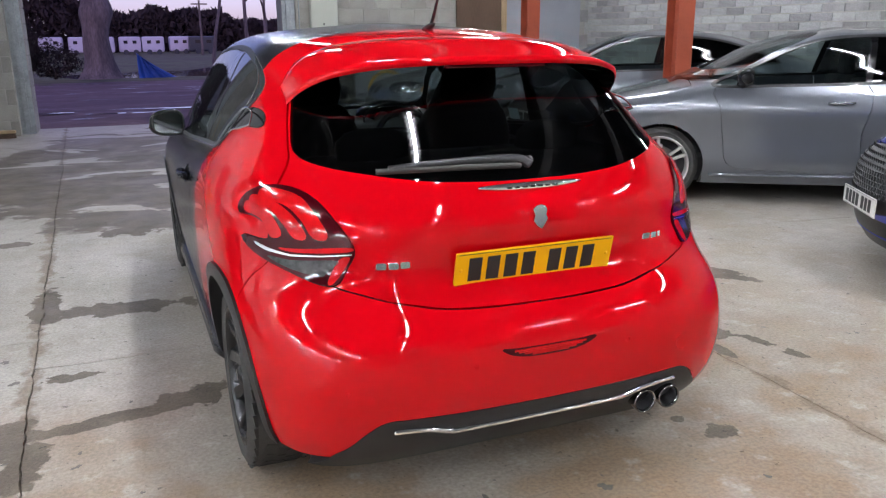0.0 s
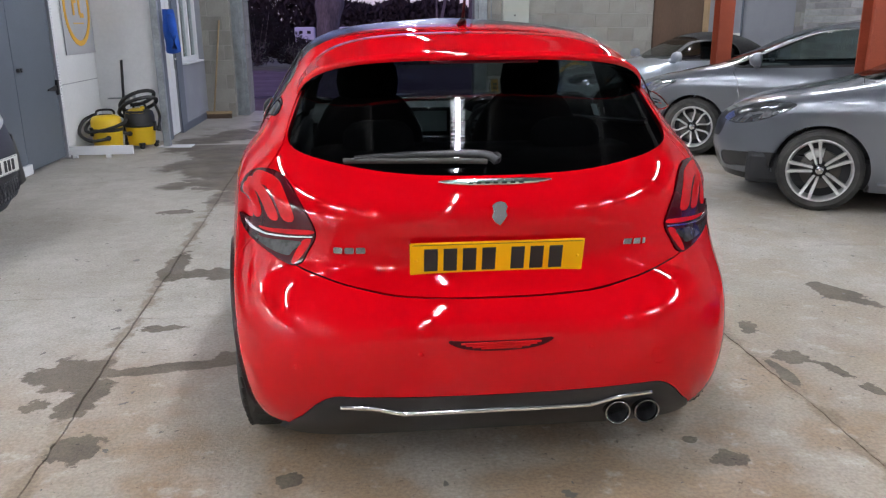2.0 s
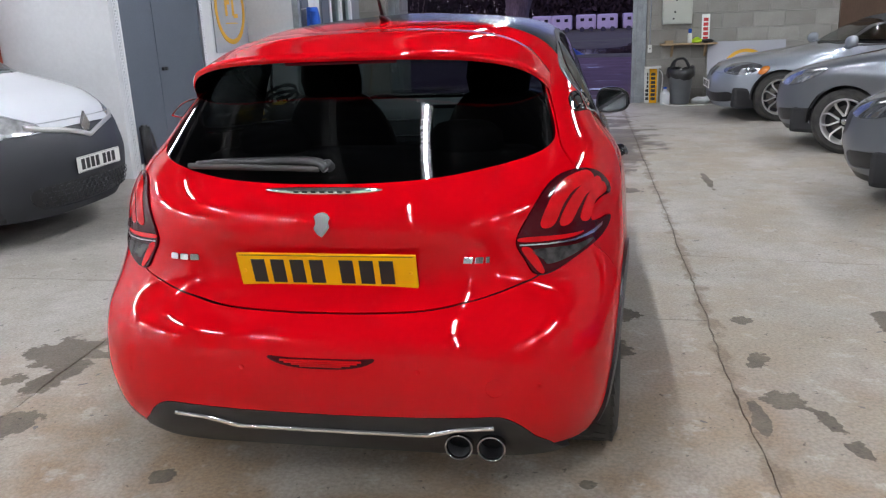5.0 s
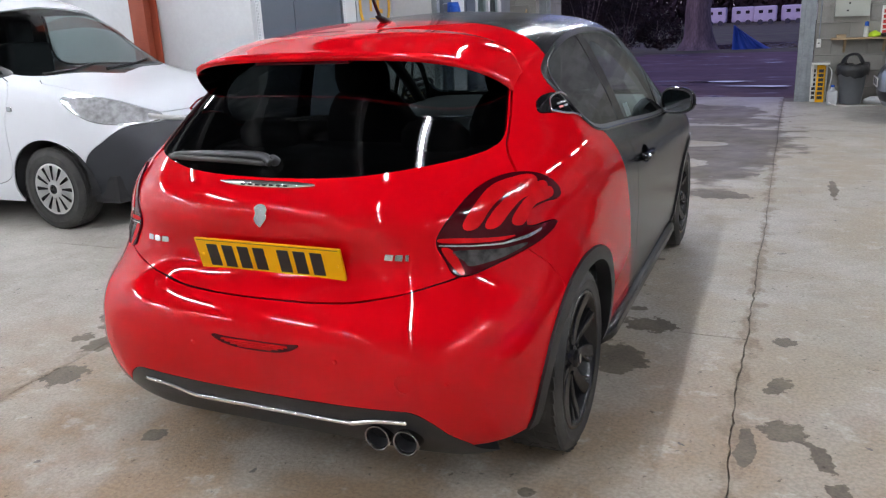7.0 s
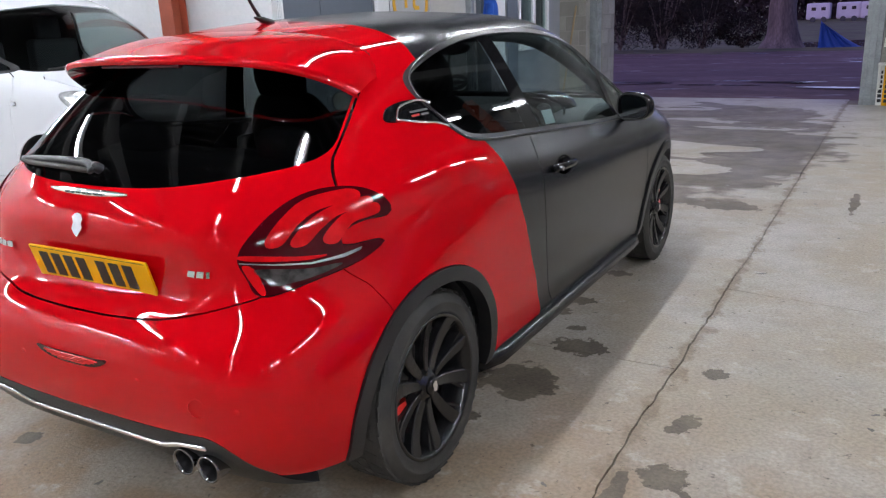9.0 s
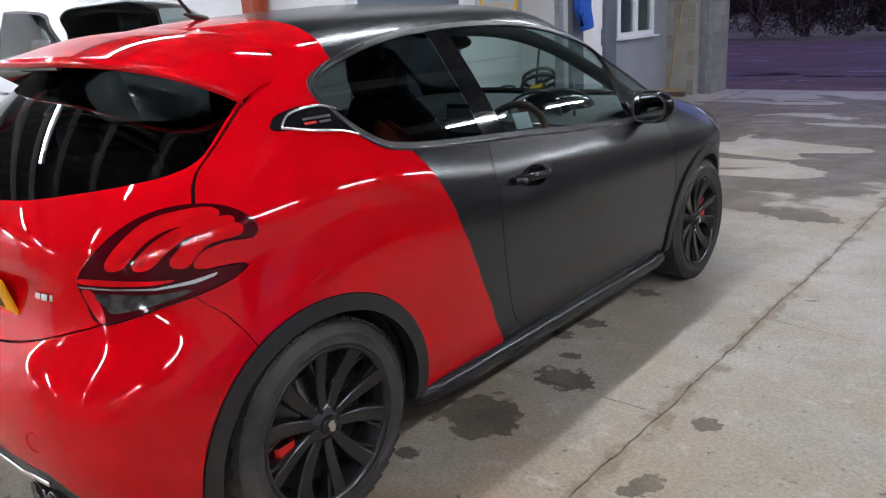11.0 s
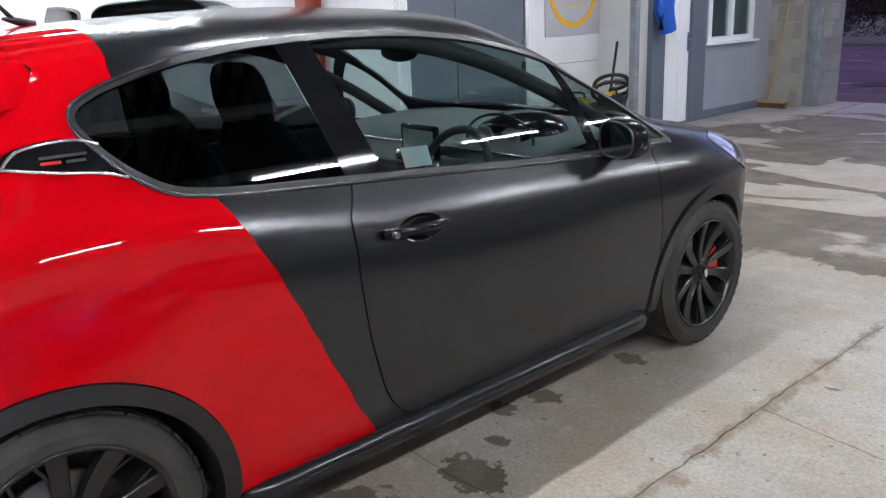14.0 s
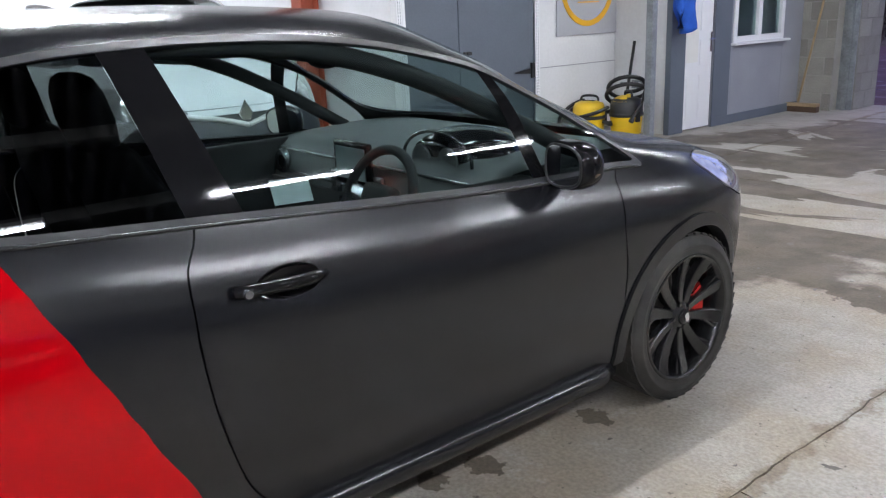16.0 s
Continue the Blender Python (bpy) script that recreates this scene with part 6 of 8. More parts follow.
# wheels, built with the hub at the origin and the face towards +x
def spoke(bm, spin, stations, lean=0.0):
    """A blade through (radius, angle, half width, height) stations, with a flat face and chamfered flanks."""
    rows = []
    for rad, ang, half, high in stations:
        c, s = math.cos(ang), math.sin(ang)
        row = []
        for q, h in ((-1.0, -0.030), (-0.88, -0.004 - lean * half), (-0.70, -0.001 - lean * half), (0.70, lean * half), (0.88, -0.003 + lean * half), (1.0, -0.030)):
            row.append(bm.verts.new(spin @ Vector((rad * c - s * q * half, rad * s + c * q * half, high + h))))
        rows.append(row)
    for a, b in zip(rows, rows[1:]):
        for i in range(len(a) - 1):
            bm.faces.new((a[i], b[i], b[i + 1], a[i + 1]))


def alloy_wheel(owner, at, r_tyre=0.311, r_rim=0.232, width=0.20, rim_mat=None, pairs=5, tyre_mat=None, blade="fork", cap=None, back_mat=None):
    rim_mat, tyre_mat = rim_mat or RIM_BLACK, tyre_mat or RUBBER
    spin = pose(0, 0, 0, 0, 90, 0)
    w = width / 2
    hub = new("wheel")
    hub.parent, hub.matrix_basis = owner, at
    bm = bmesh.new()
    k = r_tyre - r_rim
    lathe(bm, [(r_rim - 0.004, w - 0.015), (r_rim + 0.004, w - 0.006), (r_rim + 0.011, w - 0.003), (r_rim + 0.013, w - 0.0045), (r_rim + k * 0.42, w + 0.002), (r_rim + k * 0.47, w + 0.0035), (r_rim + k * 0.52, w + 0.001), (r_rim + k * 0.78, w - 0.008), (r_tyre - 0.010, w - 0.016),
               (r_tyre - 0.004, w - 0.030), (r_tyre - 0.003, 0.0), (r_tyre - 0.004, -w + 0.030), (r_tyre - 0.010, -w + 0.016), (r_rim + k * 0.5, -w), (r_rim, -w + 0.012)], 80, spin)
    tyre = part("tyre", bm, tyre_mat, hub, "worn black tyre with dusty sidewall", True)
    bm = bmesh.new()
    for row, (c, wide, skew) in enumerate(((-0.37, 0.13, -0.15), (-0.19, 0.19, 0.3), (0.0, 0.13, 0.0), (0.19, 0.19, -0.3), (0.37, 0.13, 0.15))):
        count = 44 if row in (0, 4) else 36
        for i in range(count):
            turn = Matrix.Rotation(2 * math.pi * (i + 0.37 * row) / count, 4, "Z")
            tip = Matrix.Rotation(math.copysign(-0.32, c), 4, "Y") if row in (0, 4) else Matrix.Identity(4)
            sink = 0.0092 if row in (0, 4) else 0.0050
            box(bm, (-0.5, -0.5, -0.5), (0.5, 0.5, 0.5), 0, spin @ turn @ Matrix.Translation((r_tyre - sink, 0, c * width)) @ tip @ Matrix.Rotation(skew, 4, "X") @ Matrix.Diagonal((0.006, 2 * math.pi * r_tyre / count * 0.86, width * wide, 1)))
    part("tread", bm, tyre_mat, tyre)
    bm = bmesh.new()
    lathe(bm, [(r_rim + 0.003, w - 0.010), (r_rim + 0.001, w - 0.003), (r_rim - 0.008, w - 0.004), (r_rim - 0.013, w - 0.016), (r_rim - 0.022, w - 0.03), (r_rim - 0.026, -w + 0.02)], 64, spin)
    part("rim", bm, rim_mat, hub, "", True)
    r1, r0 = r_rim - 0.009, 0.036
    for p in range(pairs):
        base = 2 * math.pi * p / pairs
        for s in (-1, 1):
            bm = bmesh.new()
            rows, fork = [], []
            for t in np.linspace(0, 1, 7).tolist():
                rad = r0 + (r1 - r0) * t
                high = w - 0.034 + 0.024 * t ** 1.4 - 0.008 * math.sin(math.pi * t)
                if blade == "fork":
                    rows.append((rad, base + s * (0.30 - 0.10 * t + 0.10 * t * t), 0.0145 + 0.0125 * t ** 0.8, high))
                    if t > 0.45:
                        q = (t - 0.45) / 0.55
                        fork.append((rad, base + s * (0.30 + 0.20 * q ** 0.7), 0.0055, high - 0.006))
                elif blade == "twin":
                    rows.append((rad, base + s * (0.26 * (1 - t) ** 1.5 + 0.15 * t + 0.02), 0.0105 + 0.004 * t, high))
                else:
                    rows.append((rad, base + s * (0.10 + 0.27 * math.sin(math.pi / 2 * min(1.0, t / 0.75)) - 0.15 * max(0.0, (t - 0.72) / 0.28) ** 1.6), 0.0095, high))
            spoke(bm, spin, rows, 0.10 * s if blade == "fork" else 0.0)
            if fork:
                spoke(bm, spin, fork)
            bmesh.ops.recalc_face_normals(bm, faces=bm.faces)
            part("spoke", bm, rim_mat, hub)
    bm = bmesh.new()
    lathe(bm, [(0.0, w - 0.022), (0.032, w - 0.024), (0.046, w - 0.032), (0.062, w - 0.044), (0.070, w - 0.07)], 30, spin)
    for i in range(5):
        a = 2 * math.pi * (i + 0.5) / 5
        cyl(bm, 0.009, 0.007, spin @ Vector((0.050 * math.cos(a), 0.050 * math.sin(a), w - 0.045)), spin @ Vector((0.050 * math.cos(a), 0.050 * math.sin(a), w - 0.026)), 8)
    part("hub_plate", bm, back_mat or rim_mat, hub)
    bm = bmesh.new()
    lathe(bm, [(0.0, w - 0.012), (0.024, w - 0.013), (0.029, w - 0.017), (0.030, w - 0.026)], 24, spin)
    part("hub_cap", bm, cap or rim_mat, hub, "", True)
    bm = bmesh.new()
    lathe(bm, [(0.0, w - 0.075), (0.070, w - 0.075), (0.072, w - 0.083), (0.145, w - 0.083), (0.15, w - 0.087), (0.15, w - 0.103), (0.0, w - 0.103)], 48, spin)
    part("brake_disc", bm, DISC_STEEL, hub, "", True)
    bm = bmesh.new()
    lathe(bm, [(0.0, w - 0.115), (r_rim - 0.02, w - 0.115)], 32, spin)
    part("wheel_back", bm, LINING, hub)
    return hub


def brake_caliper(hub, angle, width=0.20, mat=None, half=28):
    w, spin = width / 2, pose(0, 0, 0, 0, 90, 0)
    bm = bmesh.new()
    lathe(bm, [(0.098, w - 0.100), (0.098, w - 0.058), (0.108, w - 0.050), (0.158, w - 0.050), (0.166, w - 0.058), (0.166, w - 0.100)], 12, spin, angle - half, 2 * half)
    part("brake_caliper", bm, mat or CALIPER_RED, hub, "red brake caliper")


for axle in AXLES:
    for s in (1, -1):
        x = (0.728 if axle < 0 else 0.748) * s
        at = pose(x, axle, HUB_Z + 0.004, 20, 0, 0) if s > 0 else pose(x, axle, HUB_Z + 0.004, 40, 0, 180)
        hub = alloy_wheel(car, at)
        brake_caliper(hub, 78 if axle > 0 else 268, 0.20, None, 24 if axle > 0 else 15)
        bm = bmesh.new()
        prism(bm, [(a * 0.55, b * 0.55) for a, b in EMBLEM], 0.003, "x", 0.089)
        part("cap_emblem", bm, CHROME, hub, "silver emblem on the hub cap")

# door mirrors: the outer end swept back, the glass towards the driver
for s in (1, -1):
    swing = Matrix.Diagonal((s, 1, 1, 1)) @ pose(0.868, 0.632, 0.964, 0, 0, -9)
    bm = bmesh.new()
    bmesh.ops.create_uvsphere(bm, u_segments=32, v_segments=20, radius=1.0)
    for v in bm.verts:
        x, y, z = v.co
        back = -0.40 if y < -0.40 else y
        v.co = Vector((math.copysign(abs(x) ** 0.75, x) * 0.090 * (1 - 0.08 * z), back * 0.080, (abs(z) ** 0.70 * (1 if z > 0 else -1)) * 0.070 * (1 - 0.12 * x)))
    bmesh.ops.transform(bm, matrix=swing, verts=bm.verts)
    bmesh.ops.recalc_face_normals(bm, faces=bm.faces)
    mirror = part("door_mirror", bm, GLOSS_BLACK, car, "gloss black door mirror", True)
    bm = bmesh.new()
    bmesh.ops.create_circle(bm, cap_ends=True, segments=32, radius=1.0)
    for v in bm.verts:
        a, b = v.co.x, v.co.y
        a, b = math.copysign(abs(a) ** 0.7, a), math.copysign(abs(b) ** 0.65, b)
        v.co = Vector((0.075 * a, -0.0345, 0.055 * b * (1 - 0.12 * a)))
    bmesh.ops.transform(bm, matrix=swing, verts=bm.verts)
    part("mirror_glass", bm, MIRROR, mirror, "mirror glass")
    bm = bmesh.new()
    rim = [Vector((0.079 * math.copysign(abs(math.cos(q)) ** 0.7, math.cos(q)), -0.033, 0.059 * math.copysign(abs(math.sin(q)) ** 0.65, math.sin(q)) * (1 - 0.12 * math.cos(q)))) for q in np.linspace(0, 2 * math.pi, 32, endpoint=False).tolist()]
    tube(bm, [swing @ q for q in rim], 0.0045, 6, True, 1.0, (0, 1, 0))
    part("mirror_rim", bm, TRIM_BLACK, mirror, "", True)
    bm = bmesh.new()
    tube(bm, [swing @ Vector((0.032, 0.066, -0.012)), swing @ Vector((0.073, 0.036, -0.018)), swing @ Vector((0.088, 0.009, -0.022))], [0.006, 0.009, 0.006], 8, False, 0.8)
    part("mirror_indicator", bm, AMBER_SMOKE, mirror, "smoked mirror indicator", True)
    bm = bmesh.new()
    tube(bm, [(s * 0.785, 0.70, 0.905), (s * 0.82, 0.680, 0.912), (s * 0.855, 0.655, 0.925)], [0.034, 0.026, 0.026], 10, False, 0.6)
    part("mirror_foot", bm, GLOSS_BLACK, mirror, "", True)

# door handles
for s in (1, -1):
    bm = bmesh.new()
    ring = []
    for k in range(24):
        a = 2 * math.pi * k / 24
        y, z = -0.275 + 0.082 * math.cos(a), 0.838 + (0.036 + 0.004 * math.cos(a)) * math.sin(a)
        ring.append(bm.verts.new((s * (float(car_width(np.array(y), np.array(z))) + 0.0015), y, z)))
    mid = [bm.verts.new((s * (abs(v.co.x) - 0.022), -0.275 + (v.co.y + 0.275) * 0.72, 0.838 + (v.co.z - 0.838) * 0.6)) for v in ring]
    for k in range(24):
        bm.faces.new((ring[k], ring[(k + 1) % 24], mid[(k + 1) % 24], mid[k]))
    bm.faces.new(mid)
    bmesh.ops.recalc_face_normals(bm, faces=bm.faces)
    cup = part("handle_cup", bm, GLOSS_BLACK, car, "", True)
    bm = bmesh.new()
    pts = [(s * (float(car_width(np.array(y), np.array(z))) + d), y, z) for y, z, d in ((-0.405, 0.845, 0.008), (-0.37, 0.847, 0.026), (-0.30, 0.845, 0.033), (-0.23, 0.842, 0.028), (-0.178, 0.839, 0.006))]
    tube(bm, spline(pts, 5), [0.016] * 4 + [0.015] * 13 + [0.013, 0.011, 0.009, 0.006], 10, False, 1.0, (1, 0, 0))
    handle = part("door_handle", bm, GLOSS_BLACK, car, "gloss black door handle", True)
    bm = bmesh.new()
    cyl(bm, 0.010, 0.009, (s * 0.875, -0.388, 0.846), (s * 0.899, -0.388, 0.846), 14)
    part("lock_barrel", bm, SATIN_TRIM, handle)


# cabin
def padded(levels, x, n=28):
    """A cushion from rings (z, half width, half depth, middle y), rounded like a superellipse."""
    bm = bmesh.new()
    rings = []
    for z, w, d, y in levels:
        ring = []
        for k in range(n):
            a = 2 * math.pi * k / n
            c, s = math.cos(a), math.sin(a)
            ring.append(bm.verts.new((x + w * math.copysign(abs(c) ** 0.7, c), y + d * math.copysign(abs(s) ** 0.8, s), z)))
        rings.append(ring)
    for a, b in zip(rings, rings[1:]):
        for k in range(n):
            bm.faces.new((a[k], a[(k + 1) % n], b[(k + 1) % n], b[k]))
    bm.faces.new(rings[0][::-1])
    bm.faces.new(rings[-1])
    return bm


def front_seat(x):
    seat = part("front_seat", padded([(0.56, 0.20, 0.07, -0.33), (0.62, 0.245, 0.095, -0.34), (0.75, 0.255, 0.10, -0.375), (0.88, 0.255, 0.095, -0.41), (0.98, 0.235, 0.085, -0.445), (1.06, 0.195, 0.07, -0.47), (1.11, 0.155, 0.055, -0.485), (1.13, 0.12, 0.035, -0.49)], x), SEAT, car, "dark cloth front seat", True)
    part("headrest", padded([(1.115, 0.10, 0.03, -0.50), (1.13, 0.125, 0.045, -0.505), (1.19, 0.135, 0.052, -0.515), (1.25, 0.125, 0.048, -0.525), (1.285, 0.10, 0.036, -0.53), (1.298, 0.06, 0.018, -0.532)], x), SEAT, seat, "", True)
    bm = bmesh.new()
    box(bm, (x - 0.25, -0.36, 0.44), (x + 0.25, 0.18, 0.62), 0.06)
    part("seat_base", bm, SEAT, seat, "", True)


front_seat(0.36)
front_seat(-0.36)
bm = bmesh.new()
box(bm, (-0.58, -1.24, 0.55), (0.58, -1.06, 1.02), 0.06)
for v in bm.verts:
    v.co.y -= (v.co.z - 0.55) * 0.22
rear_seat = part("rear_seat", bm, SEAT, car, "dark rear bench", True)
for x in (-0.33, 0.33):
    part("rear_headrest", padded([(0.99, 0.10, 0.035, -1.28), (1.02, 0.125, 0.045, -1.28), (1.07, 0.12, 0.045, -1.285), (1.10, 0.09, 0.03, -1.29), (1.11, 0.05, 0.015, -1.29)], x), SEAT, rear_seat, "", True)
bm = bmesh.new()
rows = []
for x in np.linspace(-0.70, 0.70, 15):
    pad = 0.05 * math.exp(-((x - 0.36) / 0.17) ** 2)
    prof = [(0.50, 0.60), (0.47, 0.78), (0.50, 0.88 + pad * 0.5), (0.56, 0.925 + pad), (0.66, 0.935 + pad * 0.8), (0.90, 0.945), (1.14, 0.945)]
    rows.append([bm.verts.new((x, y, z)) for y, z in prof])
for a, b in zip(rows, rows[1:]):
    for i in range(len(a) - 1):
        bm.faces.new((a[i], b[i], b[i + 1], a[i + 1]))
bmesh.ops.recalc_face_normals(bm, faces=bm.faces)
dash = part("dashboard", bm, DASH, car, "grey dashboard", True)
bm = bmesh.new()
bmesh.ops.create_uvsphere(bm, u_segments=28, v_segments=14, radius=1.0)
for v in bm.verts:
    v.co = Vector((0.36 + 0.185 * v.co.x, 0.67 + 0.19 * max(v.co.y, -0.70), 0.935 + 0.098 * max(v.co.z, -0.35)))
binnacle = part("instrument_binnacle", bm, GLOSS_BLACK, dash, "dark glossy instrument hood", True)
bm = bmesh.new()
tube(bm, [(0.36 + 0.178 * math.cos(a), 0.540, 0.935 + 0.094 * math.sin(a)) for a in np.linspace(-0.1, math.pi + 0.1, 18).tolist()], 0.006, 6, False, 1.0, (0, 1, 0))
part("hood_edge", bm, DARK_TRIM, binnacle, "", True)
for x in (0.29, 0.43):
    bm = bmesh.new()
    lathe(bm, [(0.0, 0.002), (0.040, 0.002), (0.046, 0.008), (0.049, 0.0)], 28, pose(x, 0.534, 0.935, 90, 0, 0))
    part("dial", bm, DASH, binnacle, "round instrument dial", True)
bm = bmesh.new()
for z, y in ((0.885, 0.497), (0.80, 0.471)):
    tube(bm, [(-0.70, y, z), (-0.2, y - 0.004, z + 0.004), (0.15, y - 0.004, z + 0.004), (0.70, y, z)], 0.006, 6)
part("fascia_strip", bm, SATIN_TRIM, dash, "satin fascia strip", True)
bm = bmesh.new()
box(bm, (-0.68, 0.452, 0.60), (0.68, 0.468, 0.775), 0.008)
part("lower_fascia", bm, LINING, dash, "black lower fascia", True)
bm = bmesh.new()
box(bm, (-0.13, 0.445, 0.60), (0.11, 0.470, 0.765), 0.015)
for k in range(4):
    box(bm, (-0.10 + 0.05 * k, 0.438, 0.70), (-0.065 + 0.05 * k, 0.450, 0.73), 0.004)
part("centre_stack", bm, GLOSS_BLACK, dash, "gloss black centre stack")
bm = bmesh.new()
box(bm, (-0.12, -0.30, 0.42), (0.12, 0.46, 0.62), 0.04)
console = part("centre_console", bm, LINING, car, "black centre console", True)
bm = bmesh.new()
tube(bm, [(0, 0.20, 0.60), (0, 0.19, 0.70), (0, 0.185, 0.73)], [0.020, 0.012, 0.022], 10)
part("gear_lever", bm, GLOSS_BLACK, console, "", True)
for x in (-0.60, 0.63):
    bm = bmesh.new()
    lathe(bm, [(0.028, 0.0), (0.045, 0.006), (0.050, 0.0), (0.050, -0.02)], 24, pose(x, 0.468, 0.835, 90, 0, 0))
    part("air_vent", bm, SATIN_TRIM, dash, "", True)
bm = bmesh.new()
box(bm, (-0.125, 0.440, 0.815), (0.105, 0.462, 0.975), 0.010)
bezel = part("screen_bezel", bm, GLOSS_BLACK, dash, "gloss black screen surround", True)
bm = bmesh.new()
box(bm, (-0.105, 0.4365, 0.840), (0.085, 0.441, 0.955), 0.002)
part("centre_screen", bm, SCREEN, bezel, "glossy centre screen, brightness put into its colour")
for x in (-0.16, 0.13):
    bm = bmesh.new()
    box(bm, (x - 0.025, 0.455, 0.74), (x + 0.025, 0.475, 0.86), 0.01)
    vent = part("air_vent", bm, SATIN_TRIM, dash)
    for k in range(4):
        bm = bmesh.new()
        box(bm, (x - 0.020, 0.451, 0.752 + 0.025 * k), (x + 0.020, 0.457, 0.766 + 0.025 * k))
        part("slat", bm, LINING, vent)
bm = bmesh.new()
m = pose(0.36, 0.30, 0.845, 66, 0, 0)
ring = [m @ Vector((0.172 * math.cos(a), 0.162 * math.sin(a), 0)) for a in np.linspace(0, 2 * math.pi, 36, endpoint=False)]
tube(bm, ring, 0.016, 8, True)
wheel = part("steering_wheel", bm, LINING, car, "dark leather steering wheel", True)
bm = bmesh.new()
box(bm, (-0.075, -0.06, -0.03), (0.075, 0.05, 0.02), 0.02, m)
part("wheel_boss", bm, LINING, wheel, "", True)
for a in (0.12, math.pi - 0.12, -math.pi / 2):
    bm = bmesh.new()
    box(bm, (0.05, -0.018, -0.012), (0.165, 0.018, 0.006), 0.005, m @ Matrix.Rotation(a, 4, "Z"))
    part("wheel_spoke", bm, SATIN_TRIM, wheel, "satin steering wheel spoke")
for s in (1, -1):
    bm = bmesh.new()
    pts = [(s * x, y, z) for x, y, z in (on_side(q.x, q.y, -0.05) for q in spline([(0.86, 0.93, 0), (0.55, 1.10, 0), (0.22, 1.25, 0), (-0.10, 1.33, 0), (-0.5, 1.35, 0)], 5))]
    tube(bm, pts, 0.034, 8, False, 0.8)
    part("pillar_lining", bm, LINING, car, "", True)
    bm = bmesh.new()
    box(bm, (s * 0.70 - 0.03, -0.45, 0.42), (s * 0.70 + 0.03, 0.62, 0.92), 0.02)
    part("door_card", bm, LINING, car, "", True)
bm = bmesh.new()
bmesh.ops.create_uvsphere(bm, u_segments=20, v_segments=12, radius=1.0, matrix=pose(0.0, 0.36, 1.268) @ Matrix.Diagonal((0.115, 0.022, 0.036, 1)))
part("inner_mirror", bm, LINING, car, "dark interior mirror", True)
bm = bmesh.new()
vs = [bm.verts.new(on_side(y, z, -0.005)) for y, z in ((-0.245, 0.990), (-0.145, 0.985), (-0.145, 1.040), (-0.245, 1.045))]
bm.faces.new(vs)
bmesh.ops.solidify(bm, geom=list(bm.faces), thickness=0.001)
st = part("window_sticker", bm, STICKER, car, "pale green window sticker")
# badge writing as bars
for y0, y1, z, mat in ((-1.17, -1.075, 1.149, CHROME), (-1.17, -1.13, 1.138, CALIPER_RED), (-1.12, -1.08, 1.137, CHROME)):
    bm = bmesh.new()
    vs = [bm.verts.new(on_side(y, q, 0.005)) for y, q in ((y0, z - 0.003), (y1, z - 0.003), (y1, z + 0.003), (y0, z + 0.003))]
    bm.faces.new(vs)
    part("badge_bar", bm, mat, car)
side_strip([(-1.245, 1.137), (-1.20, 1.169), (-1.10, 1.178), (-1.045, 1.163)], 0.004, 0.6, CHROME, 0.005)
side_strip([(-1.245, 1.137), (-1.15, 1.118), (-1.06, 1.105), (-1.005, 1.088)], 0.004, 0.6, CHROME, 0.005)


# ---- the other vehicles: y forwards, x to their right, origin under their middle ----
PAINT_GREY = material("grey_metallic_paint", (0.175, 0.187, 0.212), 0.28, 0.55, (0.158, 0.169, 0.192), 3, 0.5, 0.06, 900, coat=1.0)
PAINT_SILVER = material("silver_blue_paint", (0.34, 0.375, 0.42), 0.30, 0.5, (0.30, 0.33, 0.37), 3, 0.5, 0.05, 900, coat=1.0)
PAINT_BLUE = material("bright_blue_paint", (0.010, 0.022, 0.42), 0.3, 0.3, (0.008, 0.018, 0.36), 3, 0.5, coat=1.0)
PAINT_WHITE = material("white_van_paint", (0.74, 0.76, 0.80), 0.35, 0, (0.68, 0.70, 0.74), 2, 0.5, coat=0.8)
BUMPER_GREY = material("grey_bumper_plastic", (0.018, 0.020, 0.026), 0.5, 0, (0.024, 0.026, 0.032), 8, 0.6, 0.1, 300, 0.08, 300)
SOFT_TOP = material("black_canvas", (0.012, 0.012, 0.013), 0.9, 0, (0.020, 0.020, 0.021), 10, 0.5, 0.15, 300, 0.2, 300)
ALLOY = material("silver_alloy", (0.68, 0.68, 0.67), 0.32, 0.7, (0.55, 0.54, 0.53), 9, 0.6)
AMBER = material("amber_lens", (0.65, 0.20, 0.02), 0.15, 0, (0.55, 0.16, 0.02), 20, 0.6, coat=1.0)
LENS = material("clear_headlamp", (0.42, 0.44, 0.46), 0.08, 0.7, (0.16, 0.17, 0.18), 16, 0.9, coat=1.0)
LENS_BRIGHT = material("bright_headlamp", (0.80, 0.81, 0.83), 0.12, 0.5, (0.38, 0.38, 0.39), 22, 0.9, coat=1.0)
LENS_DARK = material("smoked_headlamp", (0.16, 0.17, 0.18), 0.08, 0.6, (0.05, 0.05, 0.055), 14, 0.9, coat=1.0)
CAR_GLASS = glass("grey_car_glass", (0.76, 0.86, 0.85), 0.0, 0.70)
SHADE_GLASS = glass("shaded_car_glass", (0.6, 0.66, 0.68), 0.0, 0.10)


